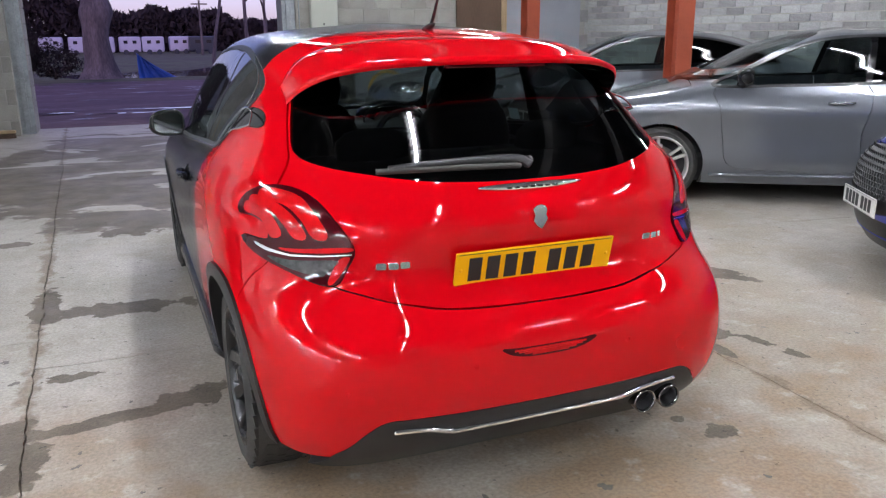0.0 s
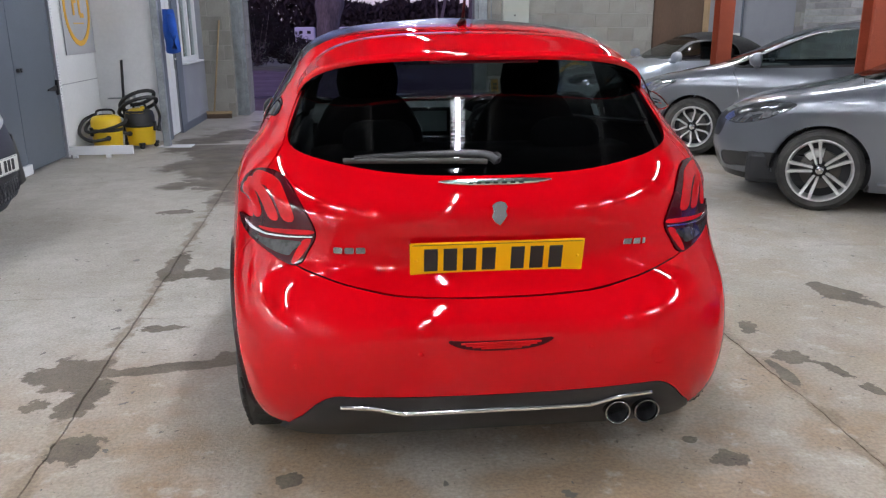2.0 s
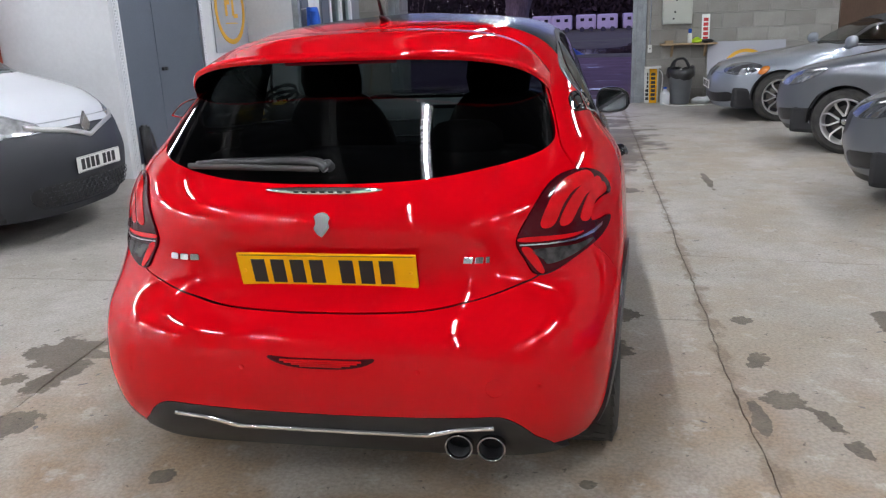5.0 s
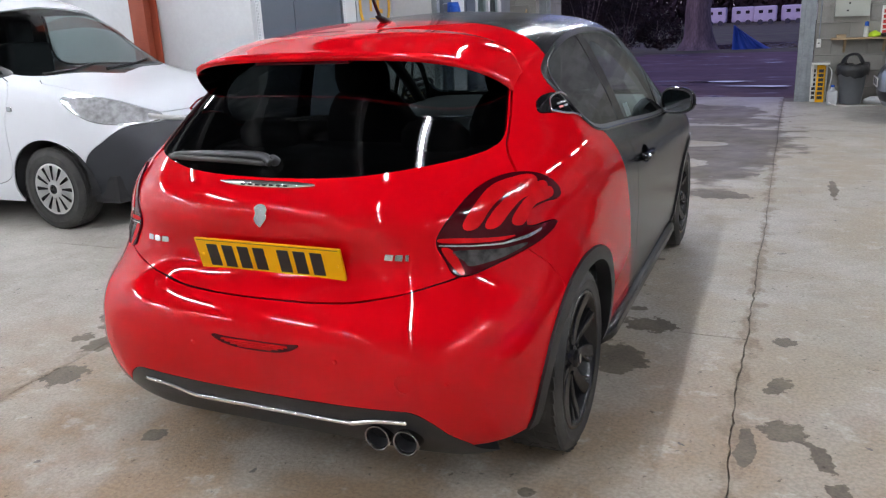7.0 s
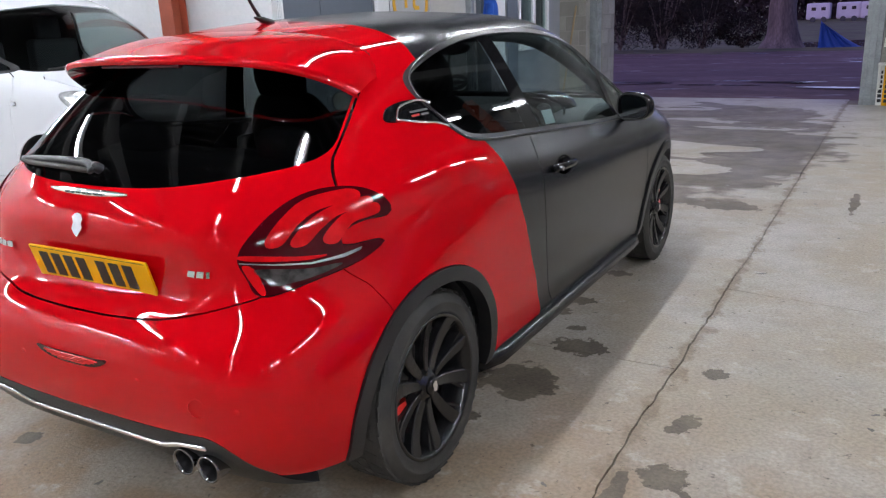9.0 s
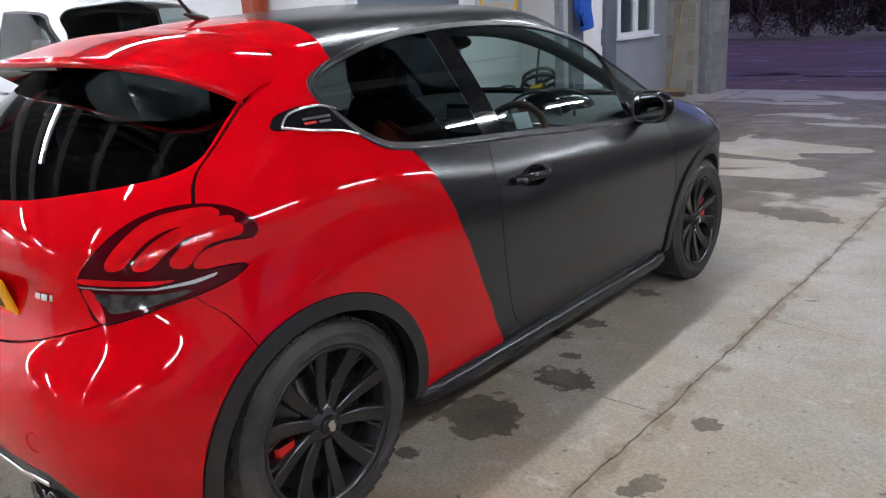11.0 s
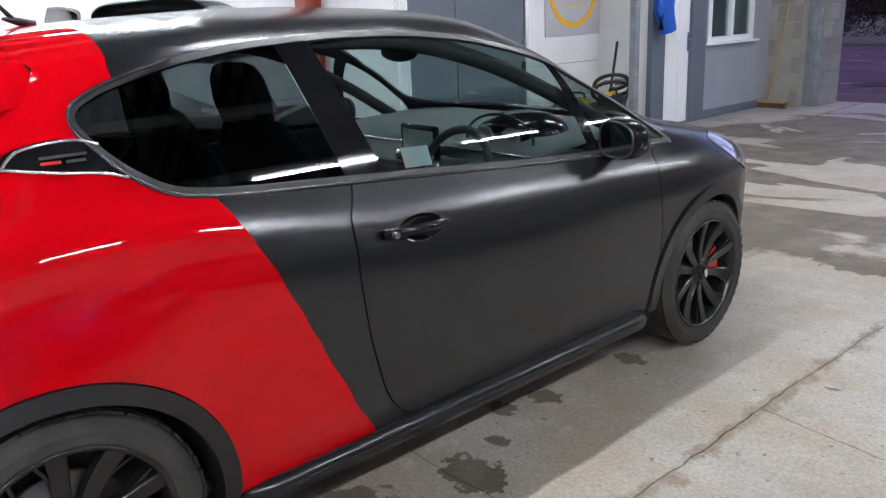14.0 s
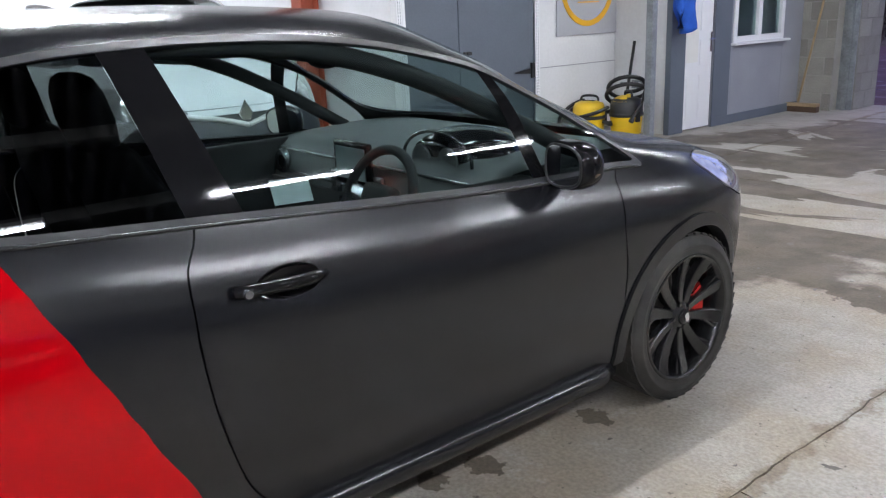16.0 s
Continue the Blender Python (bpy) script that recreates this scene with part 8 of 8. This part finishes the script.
VAN = dict(
    side_from=-1.0, name="white_van", label="white small van with dark grey plastic bumper", category="van", at=pose(-4.98, 1.36, 0, 0, 0, -90), z=(0.20, 1.80), paint=PAINT_WHITE, taper=0.0,
    rear=([0.20, 0.5, 1.2, 1.6, 1.72, 1.78, 1.80], [-1.98, -2.05, -2.03, -1.98, -1.9, -1.5, -1.0]),
    front=([0.20, 0.35, 0.55, 0.75, 0.88, 0.98, 1.06, 1.12, 1.18, 1.4, 1.6, 1.72, 1.78, 1.80], [2.08, 2.17, 2.19, 2.14, 2.04, 1.86, 1.58, 1.28, 1.14, 0.88, 0.60, 0.36, 0.05, -0.3]),
    side=([0.20, 0.35, 0.6, 0.9, 1.05, 1.15, 1.4, 1.6, 1.7, 1.77, 1.80], [0.85, 0.895, 0.912, 0.91, 0.90, 0.87, 0.82, 0.765, 0.70, 0.52, 0.1]),
    n_rear=([0.20, 1.80], [6, 4]), n_front=([0.20, 0.6, 0.9, 1.1, 1.3, 1.80], [2.9, 2.9, 3.0, 3.6, 3.2, 2.6]), bend_r=([0.20, 1.80], [-1.5, -1.0]), bend_f=([0.20, 0.95, 1.12, 1.4, 1.80], [1.0, 0.95, 0.65, 0.25, -0.45]),
    hub_z=0.315, arch=0.375, axles=(-1.33, 1.33), tyre_w=0.195, wheel=trim_cover,
    windows=[([(1.00, 1.15), (0.78, 1.28), (0.50, 1.48), (0.28, 1.60), (-0.30, 1.63), (-0.36, 1.58), (-0.36, 1.18), (0.3, 1.14)], CAR_GLASS)],
    screen=[(-0.3, 1.14), (0.35, 1.14), (0.78, 1.165), (0.72, 1.40), (0.64, 1.57), (0.4, 1.635), (-0.4, 1.635)],
    lamps=[([(1.50, 0.985), (1.60, 1.005), (1.80, 0.955), (1.98, 0.875), (2.07, 0.80), (1.96, 0.775), (1.74, 0.81), (1.58, 0.90)], LENS_BRIGHT, 0.38, "headlamp", "clear headlamp")],
    front_parts=[([(-0.3, 0.43), (0.36, 0.43), (0.56, 0.40), (0.52, 0.29), (0.3, 0.26), (-0.3, 0.26)], TRIM_BLACK, "air_intake", "black honeycomb intake")],
    side_parts=[([(1.62, 0.10), (1.66, 0.52), (1.80, 0.67), (1.93, 0.765), (2.08, 0.785), (2.5, 0.88), (2.6, 0.10)], BUMPER_GREY, "bumper_corner", "dark grey plastic bumper")],
    doors=[[(1.02, 1.12), (0.99, 0.8), (0.94, 0.40), (0.5, 0.33), (-0.35, 0.33), (-0.42, 0.6), (-0.42, 1.2), (0.3, 1.25)]], bonnet=(1.20, 0.76, 0.84), seat=-0.1, dash=0.70, cowl=1.10, handles=[(-0.28, 0.93)], plate=(0.53, PLATE_WHITE))
van, wv, fv = vehicle(VAN)
for s in (1, -1):
    bm = bmesh.new()
    pts = [(s * x, fv(x, z) + 0.012, z) for x, z in ((0.50, 0.83), (0.38, 0.80), (0.22, 0.775), (0.08, 0.74), (0.0, 0.715))]
    tube(bm, spline(pts, 4), 0.018, 8, False, 0.7, (0, 1, 0))
    part("grille_bar", bm, ALLOY, van, "silver grille bar", True)
bm = bmesh.new()
prism(bm, [(0, -0.10), (0.055, 0), (0, 0.10), (-0.055, 0)], 0.02, "y", fv(0, 0.79) + 0.004)
bmesh.ops.translate(bm, vec=(0, 0, 0.79), verts=bm.verts)
bmesh.ops.bevel(bm, geom=list(bm.edges), offset=0.006, segments=1, affect="EDGES")
part("emblem", bm, CHROME, van, "chrome emblem plate")
bm = bmesh.new()
for j in range(4):
    for i in range(-8, 9):
        x, z = (i + 0.5 * (j % 2)) * 0.058, 0.295 + j * 0.035
        ring = [(x + 0.028 * math.cos(a), fv(x, z) + 0.001, z + 0.019 * math.sin(a)) for a in np.linspace(0, 2 * math.pi, 6, endpoint=False).tolist()]
        tube(bm, ring, 0.004, 4, True, 1.0, (0, 1, 0))
part("honeycomb", bm, BUMPER_GREY, van, "dark honeycomb mesh")["kind"] = "stuff"
for a, b in ((-0.55, 0.05), (0.10, 0.62)):
    bm = bmesh.new()
    tube(bm, [(b, fv(b, 1.15) + 0.01, 1.150), ((a + b) / 2, fv((a + b) / 2, 1.165) + 0.02, 1.165), (a, fv(a, 1.20) + 0.012, 1.20)], [0.012, 0.009, 0.006], 6)
    part("wiper", bm, TRIM_BLACK, van, "black wiper", True)
bm = bmesh.new()
box(bm, (0.905, 1.05, 0.90), (0.915, 1.10, 0.935), 0.004)
part("indicator", bm, LENS, van)


# ---- loose things ----
VAC_YELLOW = material("yellow_plastic", (0.80, 0.52, 0.015), 0.4, 0, (0.70, 0.45, 0.015), 5, 0.6)
HOSE = material("black_hose", (0.016, 0.016, 0.017), 0.5, 0, (0.024, 0.024, 0.025), 20, 0.5, 0.1, 200)
BIN_GREY = material("grey_bin_plastic", (0.14, 0.15, 0.16), 0.55, 0, (0.11, 0.118, 0.126), 6, 0.6)
BIN_LINER = material("black_bin_liner", (0.010, 0.010, 0.011), 0.35, 0, (0.018, 0.018, 0.019), 14, 0.5, 0.1, 60, 0.6, 30)
CREAM = material("cream_metal_box", (0.46, 0.48, 0.42), 0.5, 0, (0.40, 0.42, 0.37), 4, 0.5)
JUG = material("milky_plastic", (0.55, 0.57, 0.58), 0.35, 0, (0.46, 0.48, 0.49), 8, 0.5)
HIVIS = material("hivis_cloth", (0.55, 0.75, 0.03), 0.7, 0, (0.45, 0.65, 0.03), 10, 0.5)


def vacuum(at, h, dark_head):
    v = thing("vacuum_cleaner", "yellow drum vacuum with a black head and hose" if dark_head else "low yellow drum vacuum with a yellow lid", "vacuum", "vacuum cleaners", at)
    bm = bmesh.new()
    lathe(bm, [(0.0, 0.04), (0.145, 0.04), (0.158, 0.06), (0.172, h * 0.52), (0.174, h * 0.55)], 36)
    part("drum", bm, VAC_YELLOW, v, "yellow drum", True)
    bm = bmesh.new()
    lathe(bm, [(0.174, h * 0.55), (0.184, h * 0.56), (0.185, h * 0.62), (0.176, h * 0.64)], 36)
    part("band", bm, HOSE, v, "black band", True)
    bm = bmesh.new()
    lathe(bm, [(0.175, h * 0.64), (0.172, h * 0.82), (0.155, h * 0.93), (0.10, h * 0.985), (0.0, h)], 36)
    head = part("motor_head", bm, HOSE if dark_head else VAC_YELLOW, v, "black motor head" if dark_head else "yellow motor lid", True)
    if dark_head:
        bm = bmesh.new()
        lathe(bm, [(0.0, h + 0.012), (0.07, h + 0.006), (0.105, h * 0.985), (0.150, h * 0.93), (0.160, h * 0.90)], 24, None, 200, 140)
        part("top_panel", bm, VAC_YELLOW, head, "yellow head panel", True)
        bm = bmesh.new()
        cyl(bm, 0.030, 0.026, (0.06, 0.0, h * 0.95), (0.06, 0.0, h * 1.06), 16)
        part("switch_knob", bm, VAC_YELLOW, head, "yellow switch knob", True)
    else:
        bm = bmesh.new()
        box(bm, (-0.07, -0.02, h * 0.975), (0.07, 0.02, h * 1.01), 0.01)
        part("grip_slot", bm, HOSE, head, "black grip slot", True)
    bm = bmesh.new()
    tube(bm, spline([(-0.10, 0.02, h * 0.90), (-0.08, 0.02, h * 1.10), (0.08, 0.02, h * 1.10), (0.10, 0.02, h * 0.90)], 6), 0.013, 8)
    part("carry_handle", bm, HOSE, v, "", True)
    for a in (20, 200):
        bm = bmesh.new()
        box(bm, (0.165, -0.025, h * 0.44), (0.196, 0.025, h * 0.68), 0.008, Matrix.Rotation(radians(a), 4, "Z"))
        part("clip", bm, HOSE, v)
    bm = bmesh.new()
    cyl(bm, 0.030, 0.026, (0, -0.16, h * 0.40), (0, -0.205, h * 0.40), 16)
    part("hose_socket", bm, HOSE, v, "", True)
    for a in (45, 135, 225, 315):
        bm = bmesh.new()
        c = Vector((0.16 * math.cos(radians(a)), 0.16 * math.sin(radians(a)), 0.028))
        cyl(bm, 0.028, 0.028, c + Vector((-0.012, 0, 0)), c + Vector((0.012, 0, 0)), 14)
        box(bm, (c.x - 0.025, c.y - 0.03, 0.040), (c.x + 0.025, c.y + 0.03, 0.075), 0.008)
        part("castor", bm, HOSE, v)
    return v


def ribbed_hose(points, r, owner):
    """A hose along a smooth line, its rings a little proud."""
    line = spline(points, 14)
    bm = bmesh.new()
    tube(bm, line, [r * (1.10 if i % 2 else 0.92) for i in range(len(line))], 10)
    part("hose", bm, HOSE, owner, "black ribbed hose", True)


va = vacuum(pose(-3.42, 5.62, 0, 0, 0, 20), 0.43, False)
vb2 = vacuum(pose(-3.10, 5.86, 0, 0, 0, -30), 0.47, True)
ribbed_hose([(0.0, -0.20, 0.17), (-0.20, -0.24, 0.16), (-0.30, -0.10, 0.24), (-0.24, 0.06, 0.36), (-0.10, 0.10, 0.42), (-0.22, -0.02, 0.30), (-0.20, -0.16, 0.25), (0.0, -0.21, 0.28), (0.17, -0.16, 0.33), (0.22, 0.0, 0.36)], 0.019, va)
ring = []
for q in np.linspace(0, 4.2 * math.pi, 26).tolist():
    k = 0.235 - 0.010 * q / math.pi
    ring.append((k * math.cos(q + 2.2), k * 0.92 * math.sin(q + 2.2), 0.455 + 0.115 * math.cos(q + 2.6) + 0.012 * q))
ribbed_hose([(0.0, -0.20, 0.19), (-0.12, -0.30, 0.26)] + ring, 0.021, vb2)
bm = bmesh.new()
tube(bm, spline([(0.10, 0.16, 0.52), (0.26, 0.06, 0.40), (0.36, -0.06, 0.30), (0.38, -0.10, 0.24)], 6), [0.016] * 12 + [0.018, 0.020, 0.024, 0.026, 0.028, 0.028, 0.028], 10)
part("hand_tube", bm, HOSE, vb2, "black bent hand tube", True)
bm = bmesh.new()
tube(bm, [(-3.36, 6.10, 0.0), (-3.37, 6.32, 1.02)], 0.017, 10)
tagged(mesh_object("vacuum_pipe", bm, HOSE, None, "", True), "black vacuum pipe leaning on the white wall", "pipe")
bm = bmesh.new()
box(bm, (-3.69, 5.10, 0.035), (-3.0, 5.13, 0.135), 0.004)
box(bm, (-3.30, 5.09, 0.0), (-3.25, 5.14, 0.036), 0.002)
box(bm, (-3.66, 5.09, 0.0), (-3.61, 5.14, 0.036), 0.002)
tagged(mesh_object("foot_board", bm, UPVC), "low white board on small feet before the vacuums", "board")
sock = thing("wall_socket", "grey metal double wall socket with its conduit", "socket")
bm = bmesh.new()
box(bm, (-3.42, 6.345, 0.50), (-3.26, 6.382, 0.59), 0.005)
part("box", bm, STEEL_GALV, sock)
for x in (-3.385, -3.305):
    bm = bmesh.new()
    box(bm, (x - 0.02, 6.340, 0.525), (x + 0.02, 6.3455, 0.565), 0.003)
    part("outlet", bm, PLATE_WHITE, sock)
bm = bmesh.new()
tube(bm, [(-3.42, 6.37, 0.55), (-3.60, 6.37, 0.55)], 0.010, 8)
part("conduit", bm, STEEL_GALV, sock)
# broom leaning by the doorway
broom = thing("broom", "wide wooden yard broom leaning on the pier", "broom")
bm = bmesh.new()
tube(bm, [(-2.78, 8.90, 0.06), (-2.62, 9.095, 1.50)], 0.014, 10)
part("handle", bm, TIMBER, broom, "", True)
bm = bmesh.new()
box(bm, (-2.98, 8.84, 0.07), (-2.50, 8.94, 0.11), 0.008)
part("head", bm, TIMBER, broom)
bm = bmesh.new()
for k in range(40):
    x = -2.96 + 0.0115 * k
    box(bm, (x, 8.85, 0.0), (x + 0.008, 8.93, 0.075))
part("bristles", bm, BROWN, broom, "dark bristles")
# black mud flap board beside the grey door
bm = bmesh.new()
prism(bm, [(3.42, 0.0), (3.62, 0.02), (3.60, 0.12), (3.52, 0.40), (3.46, 0.52), (3.40, 0.50)], 0.10, "x", WALL_X + 0.03)
bmesh.ops.bevel(bm, geom=list(bm.edges), offset=0.02, segments=2, affect="EDGES")
tagged(mesh_object("black_bag", bm, BIN_LINER, None, "", True), "black plastic bag propped against the grey door", "bag")

# ---- along the end wall ----
Y = END_Y
cab = thing("fuse_cabinet", "cream metal fuse cabinet on the block wall", "cabinet")
bm = bmesh.new()
box(bm, (1.90, Y - 0.14, 1.20), (2.34, Y - 0.001, 1.95), 0.008)
part("case", bm, CREAM, cab)
bm = bmesh.new()
box(bm, (1.925, Y - 0.152, 1.225), (2.315, Y - 0.142, 1.925), 0.004)
lid = part("cabinet_door", bm, CREAM, cab)
for x, z in ((2.08, 1.38), (2.06, 1.28), (2.10, 1.55)):
    bm = bmesh.new()
    cyl(bm, 0.014, 0.014, (x, Y - 0.152, z), (x, Y - 0.162, z), 12)
    part("knob", bm, TRIM_BLACK, lid)
shelf = thing("wall_shelf", "rough timber shelf on brackets", "shelf")
bm = bmesh.new()
box(bm, (1.88, Y - 0.22, 0.885), (2.72, Y - 0.001, 0.91), 0.003)
part("board", bm, TIMBER, shelf)
for x in (2.05, 2.55):
    bm = bmesh.new()
    prism(bm, [(Y - 0.20, 0.884), (Y - 0.002, 0.884), (Y - 0.002, 0.70)], 0.03, "x", x)
    part("bracket", bm, TIMBER, shelf)
sp = thing("spray_can", "blue and white spray can on the shelf", "can")
bm = bmesh.new()
lathe(bm, [(0.0, 0.911), (0.032, 0.911), (0.032, 1.04), (0.024, 1.06)], 18, pose(2.32, Y - 0.11, 0))
part("can", bm, PLATE_WHITE, sp, "", True)
bm = bmesh.new()
lathe(bm, [(0.026, 1.06), (0.026, 1.12), (0.0, 1.125)], 18, pose(2.32, Y - 0.11, 0))
part("cap", bm, COAT, sp, "blue cap", True)
bm = bmesh.new()
rr = random.Random(8)
bmesh.ops.create_icosphere(bm, subdivisions=3, radius=1.0, matrix=pose(2.43, Y - 0.11, 0.945) @ Matrix.Diagonal((0.075, 0.06, 0.045, 1)))
for v in bm.verts:
    v.co += Vector((0.02, 0.02, 0.015)) * noise.noise(v.co * 22)
    v.co.z = max(v.co.z, 0.912)
tagged(mesh_object("work_glove", bm, HIVIS, None, "", True), "crumpled yellow-green work glove on the shelf", "glove")
bm = bmesh.new()
bmesh.ops.create_icosphere(bm, subdivisions=3, radius=1.0, matrix=pose(2.58, Y - 0.11, 0.935) @ Matrix.Diagonal((0.10, 0.07, 0.035, 1)))
for v in bm.verts:
    v.co += Vector((0.02, 0.02, 0.02)) * noise.noise(v.co * 17)
    v.co.z = max(v.co.z, 0.912)
tagged(mesh_object("dark_rag", bm, BIN_LINER, None, "", True), "crumpled dark rag on the shelf", "rag")
bm = bmesh.new()
box(bm, (1.95, Y - 0.17, 0.911), (2.07, Y - 0.06, 0.955), 0.004)
tagged(mesh_object("small_box", bm, TIMBER), "small brown box on the shelf", "box")


def upright_plate(name, label, m, w, h, base, ink, n):
    """A registration-like plate stood on end, its characters as plain bars."""
    p = thing(name, label, "plate", "", m)
    bm = bmesh.new()
    box(bm, (0, -0.004, 0), (w, 0.004, h), 0.003)
    part("plate", bm, base, p)
    for k in range(n):
        z = h * (0.08 + 0.84 * k / n)
        bm = bmesh.new()
        box(bm, (w * 0.2, -0.0056, z), (w * 0.8, -0.0042, z + h * 0.84 / n * 0.72))
        part("bar", bm, ink, p)
    return p


RED_INK = material("red_print", (0.60, 0.03, 0.03), 0.4, 0, (0.5, 0.025, 0.025), 8, 0.5)
upright_plate("show_plate", "white and red plate stood on the shelf", pose(2.50, Y - 0.05, 0.912, -6, 0, 0), 0.12, 0.42, PLATE_WHITE, RED_INK, 5)
upright_plate("spare_plate", "yellow plate stood on end by the doorway", pose(1.74, Y - 0.10, 0.002, -7, 0, 0), 0.115, 0.53, PLATE_YELLOW, INK, 7)
upright_plate("spare_plate", "white plate stood on end by the doorway", pose(1.67, Y - 0.075, 0.002, -7, 0, 10), 0.08, 0.53, PLATE_WHITE, INK, 7)
bm = bmesh.new()
box(bm, (1.66, Y - 0.22, 0.545), (1.90, Y - 0.02, 0.575), 0.004)
cyl(bm, 0.012, 0.012, (1.69, Y - 0.04, 0), (1.69, Y - 0.04, 0.55), 8)
cyl(bm, 0.012, 0.012, (1.87, Y - 0.04, 0), (1.87, Y - 0.04, 0.55), 8)
tagged(mesh_object("small_stand", bm, PLATE_WHITE), "small white stand over the spare plates", "stand")
bin1 = thing("waste_bin", "grey plastic waste bin with a black liner", "bin", "", pose(2.19, Y - 0.30, 0))
bm = bmesh.new()
lathe(bm, [(0.0, 0.005), (0.135, 0.005), (0.14, 0.02), (0.185, 0.50), (0.20, 0.505), (0.20, 0.53), (0.178, 0.53), (0.13, 0.05), (0.0, 0.045)], 36)
part("bucket", bm, BIN_GREY, bin1, "", True)
bm = bmesh.new()
lathe(bm, [(0.205, 0.40), (0.215, 0.47), (0.208, 0.54), (0.17, 0.56), (0.15, 0.45), (0.0, 0.42)], 44)
for v in bm.verts:
    v.co += Vector((0.02, 0.02, 0.05)) * noise.noise(v.co * 14)
part("liner", bm, BIN_LINER, bin1, "black bin liner", True)
bm = bmesh.new()
tube(bm, spline([(-0.13, 0.05, 0.55), (-0.08, 0.08, 0.66), (0.05, 0.08, 0.68), (0.13, 0.05, 0.55)], 6), 0.05, 8, False, 0.4)
part("lid_flap", bm, BIN_LINER, bin1, "", True)
jug = thing("plastic_jug", "milky white plastic jug on the floor", "jug", "", pose(1.95, Y - 0.42, 0))
bm = bmesh.new()
box(bm, (-0.07, -0.06, 0.0), (0.07, 0.06, 0.20), 0.03)
lathe(bm, [(0.05, 0.19), (0.022, 0.235), (0.022, 0.25)], 16)
part("bottle", bm, JUG, jug, "", True)
bm = bmesh.new()
lathe(bm, [(0.025, 0.25), (0.025, 0.275), (0.0, 0.278)], 16)
part("cap", bm, COAT, jug, "blue cap", True)
bm = bmesh.new()
bmesh.ops.create_icosphere(bm, subdivisions=3, radius=1.0, matrix=pose(2.50, Y - 0.30, 0.05) @ Matrix.Diagonal((0.14, 0.10, 0.06, 1)))
for v in bm.verts:
    v.co += Vector((0.04, 0.04, 0.03)) * noise.noise(v.co * 11)
    v.co.z = max(v.co.z, 0.004)
tagged(mesh_object("plastic_bag", bm, JUG, None, "", True), "crumpled pale plastic bag on the floor", "bag")
bm = bmesh.new()
bmesh.ops.create_icosphere(bm, subdivisions=3, radius=1.0, matrix=pose(2.80, Y - 0.25, 0.06) @ Matrix.Diagonal((0.19, 0.12, 0.075, 1)))
for v in bm.verts:
    v.co += Vector((0.05, 0.05, 0.04)) * noise.noise(v.co * 9)
    v.co.z = max(v.co.z, 0.004)
tagged(mesh_object("bin_bag", bm, BIN_LINER, None, "", True), "black refuse bag slumped by the wall", "bag")
bm = bmesh.new()
tube(bm, spline([(1.78, Y - 0.06, 0.56), (1.93, Y - 0.12, 0.45), (1.90, Y - 0.4, 0.10), (2.0, Y - 0.55, 0.012), (2.4, Y - 0.6, 0.012), (2.7, Y - 0.48, 0.012), (3.3, Y - 0.62, 0.012)], 8), 0.008, 6)
tagged(mesh_object("white_cable", bm, PLATE_WHITE, None, "", True), "thin white cable trailing over the floor", "cable")
sw = thing("light_switch", "white switch box on the block wall", "switch")
bm = bmesh.new()
box(bm, (1.70, Y - 0.05, 0.78), (1.76, Y - 0.001, 0.90), 0.006)
part("box", bm, PLATE_WHITE, sw)
bm = bmesh.new()
cyl(bm, 0.010, 0.010, (1.73, Y - 0.05, 0.84), (1.73, Y - 0.06, 0.84), 10)
part("button", bm, TRIM_BLACK, sw)
bm = bmesh.new()
tube(bm, [(1.73, Y - 0.02, 0.90), (1.73, Y - 0.02, 3.6)], 0.010, 8)
part("conduit", bm, STEEL_GALV, sw)
box_w = thing("junction_box", "white junction box on the grey wall sheet", "box")
bm = bmesh.new()
box(bm, (5.72, Y - 0.14, 1.02), (5.96, Y - 0.021, 1.24), 0.01)
part("case", bm, PLATE_WHITE, box_w)
bm = bmesh.new()
tube(bm, [(5.84, Y - 0.04, 1.24), (5.84, Y - 0.04, 3.6)], 0.012, 8)
part("conduit", bm, STEEL_GALV, box_w)

# ---- single blocks of the walls ----
for u, z, w, h in block_grid(OPEN_R + 0.225, 4.47, 0.0, 2.2):
    pale = 0.5 + 0.5 * noise.noise((u * 0.9, z * 1.3, 3.0))
    block_piece(north, w, h - 0.002, 0.022, pose(u, END_Y - 0.004 * pale, z + 0.002), BLOCK)
for u, z, w, h in block_grid(-3.02, -2.46, 0.0, 2.6):
    block_piece(pier, w, h - 0.002, 0.022, pose(u, 9.10, z + 0.002), BLOCK)

for u, z, w, h in block_grid(-11.9, END_Y - 0.02, 0.0, TOP, 0.33, 0.098):
    if 3.6 < u < 9.4 and 1.0 < z < 2.3:
        block_piece(east, w, h - 0.004, 0.016, pose(RIGHT_X + 0.002, u, z + 0.004, 0, 0, 90), BLOCK_PALE)
for u, z, w, h in block_grid(9.33, 9.94, 0.0, TOP, 0.30):
    block_piece(bpy.data.objects["wall_reveal_west"], w, h - 0.004, 0.016, pose(OPEN_L + 0.010, u, z + 0.004, 0, 0, 90), BLOCK)
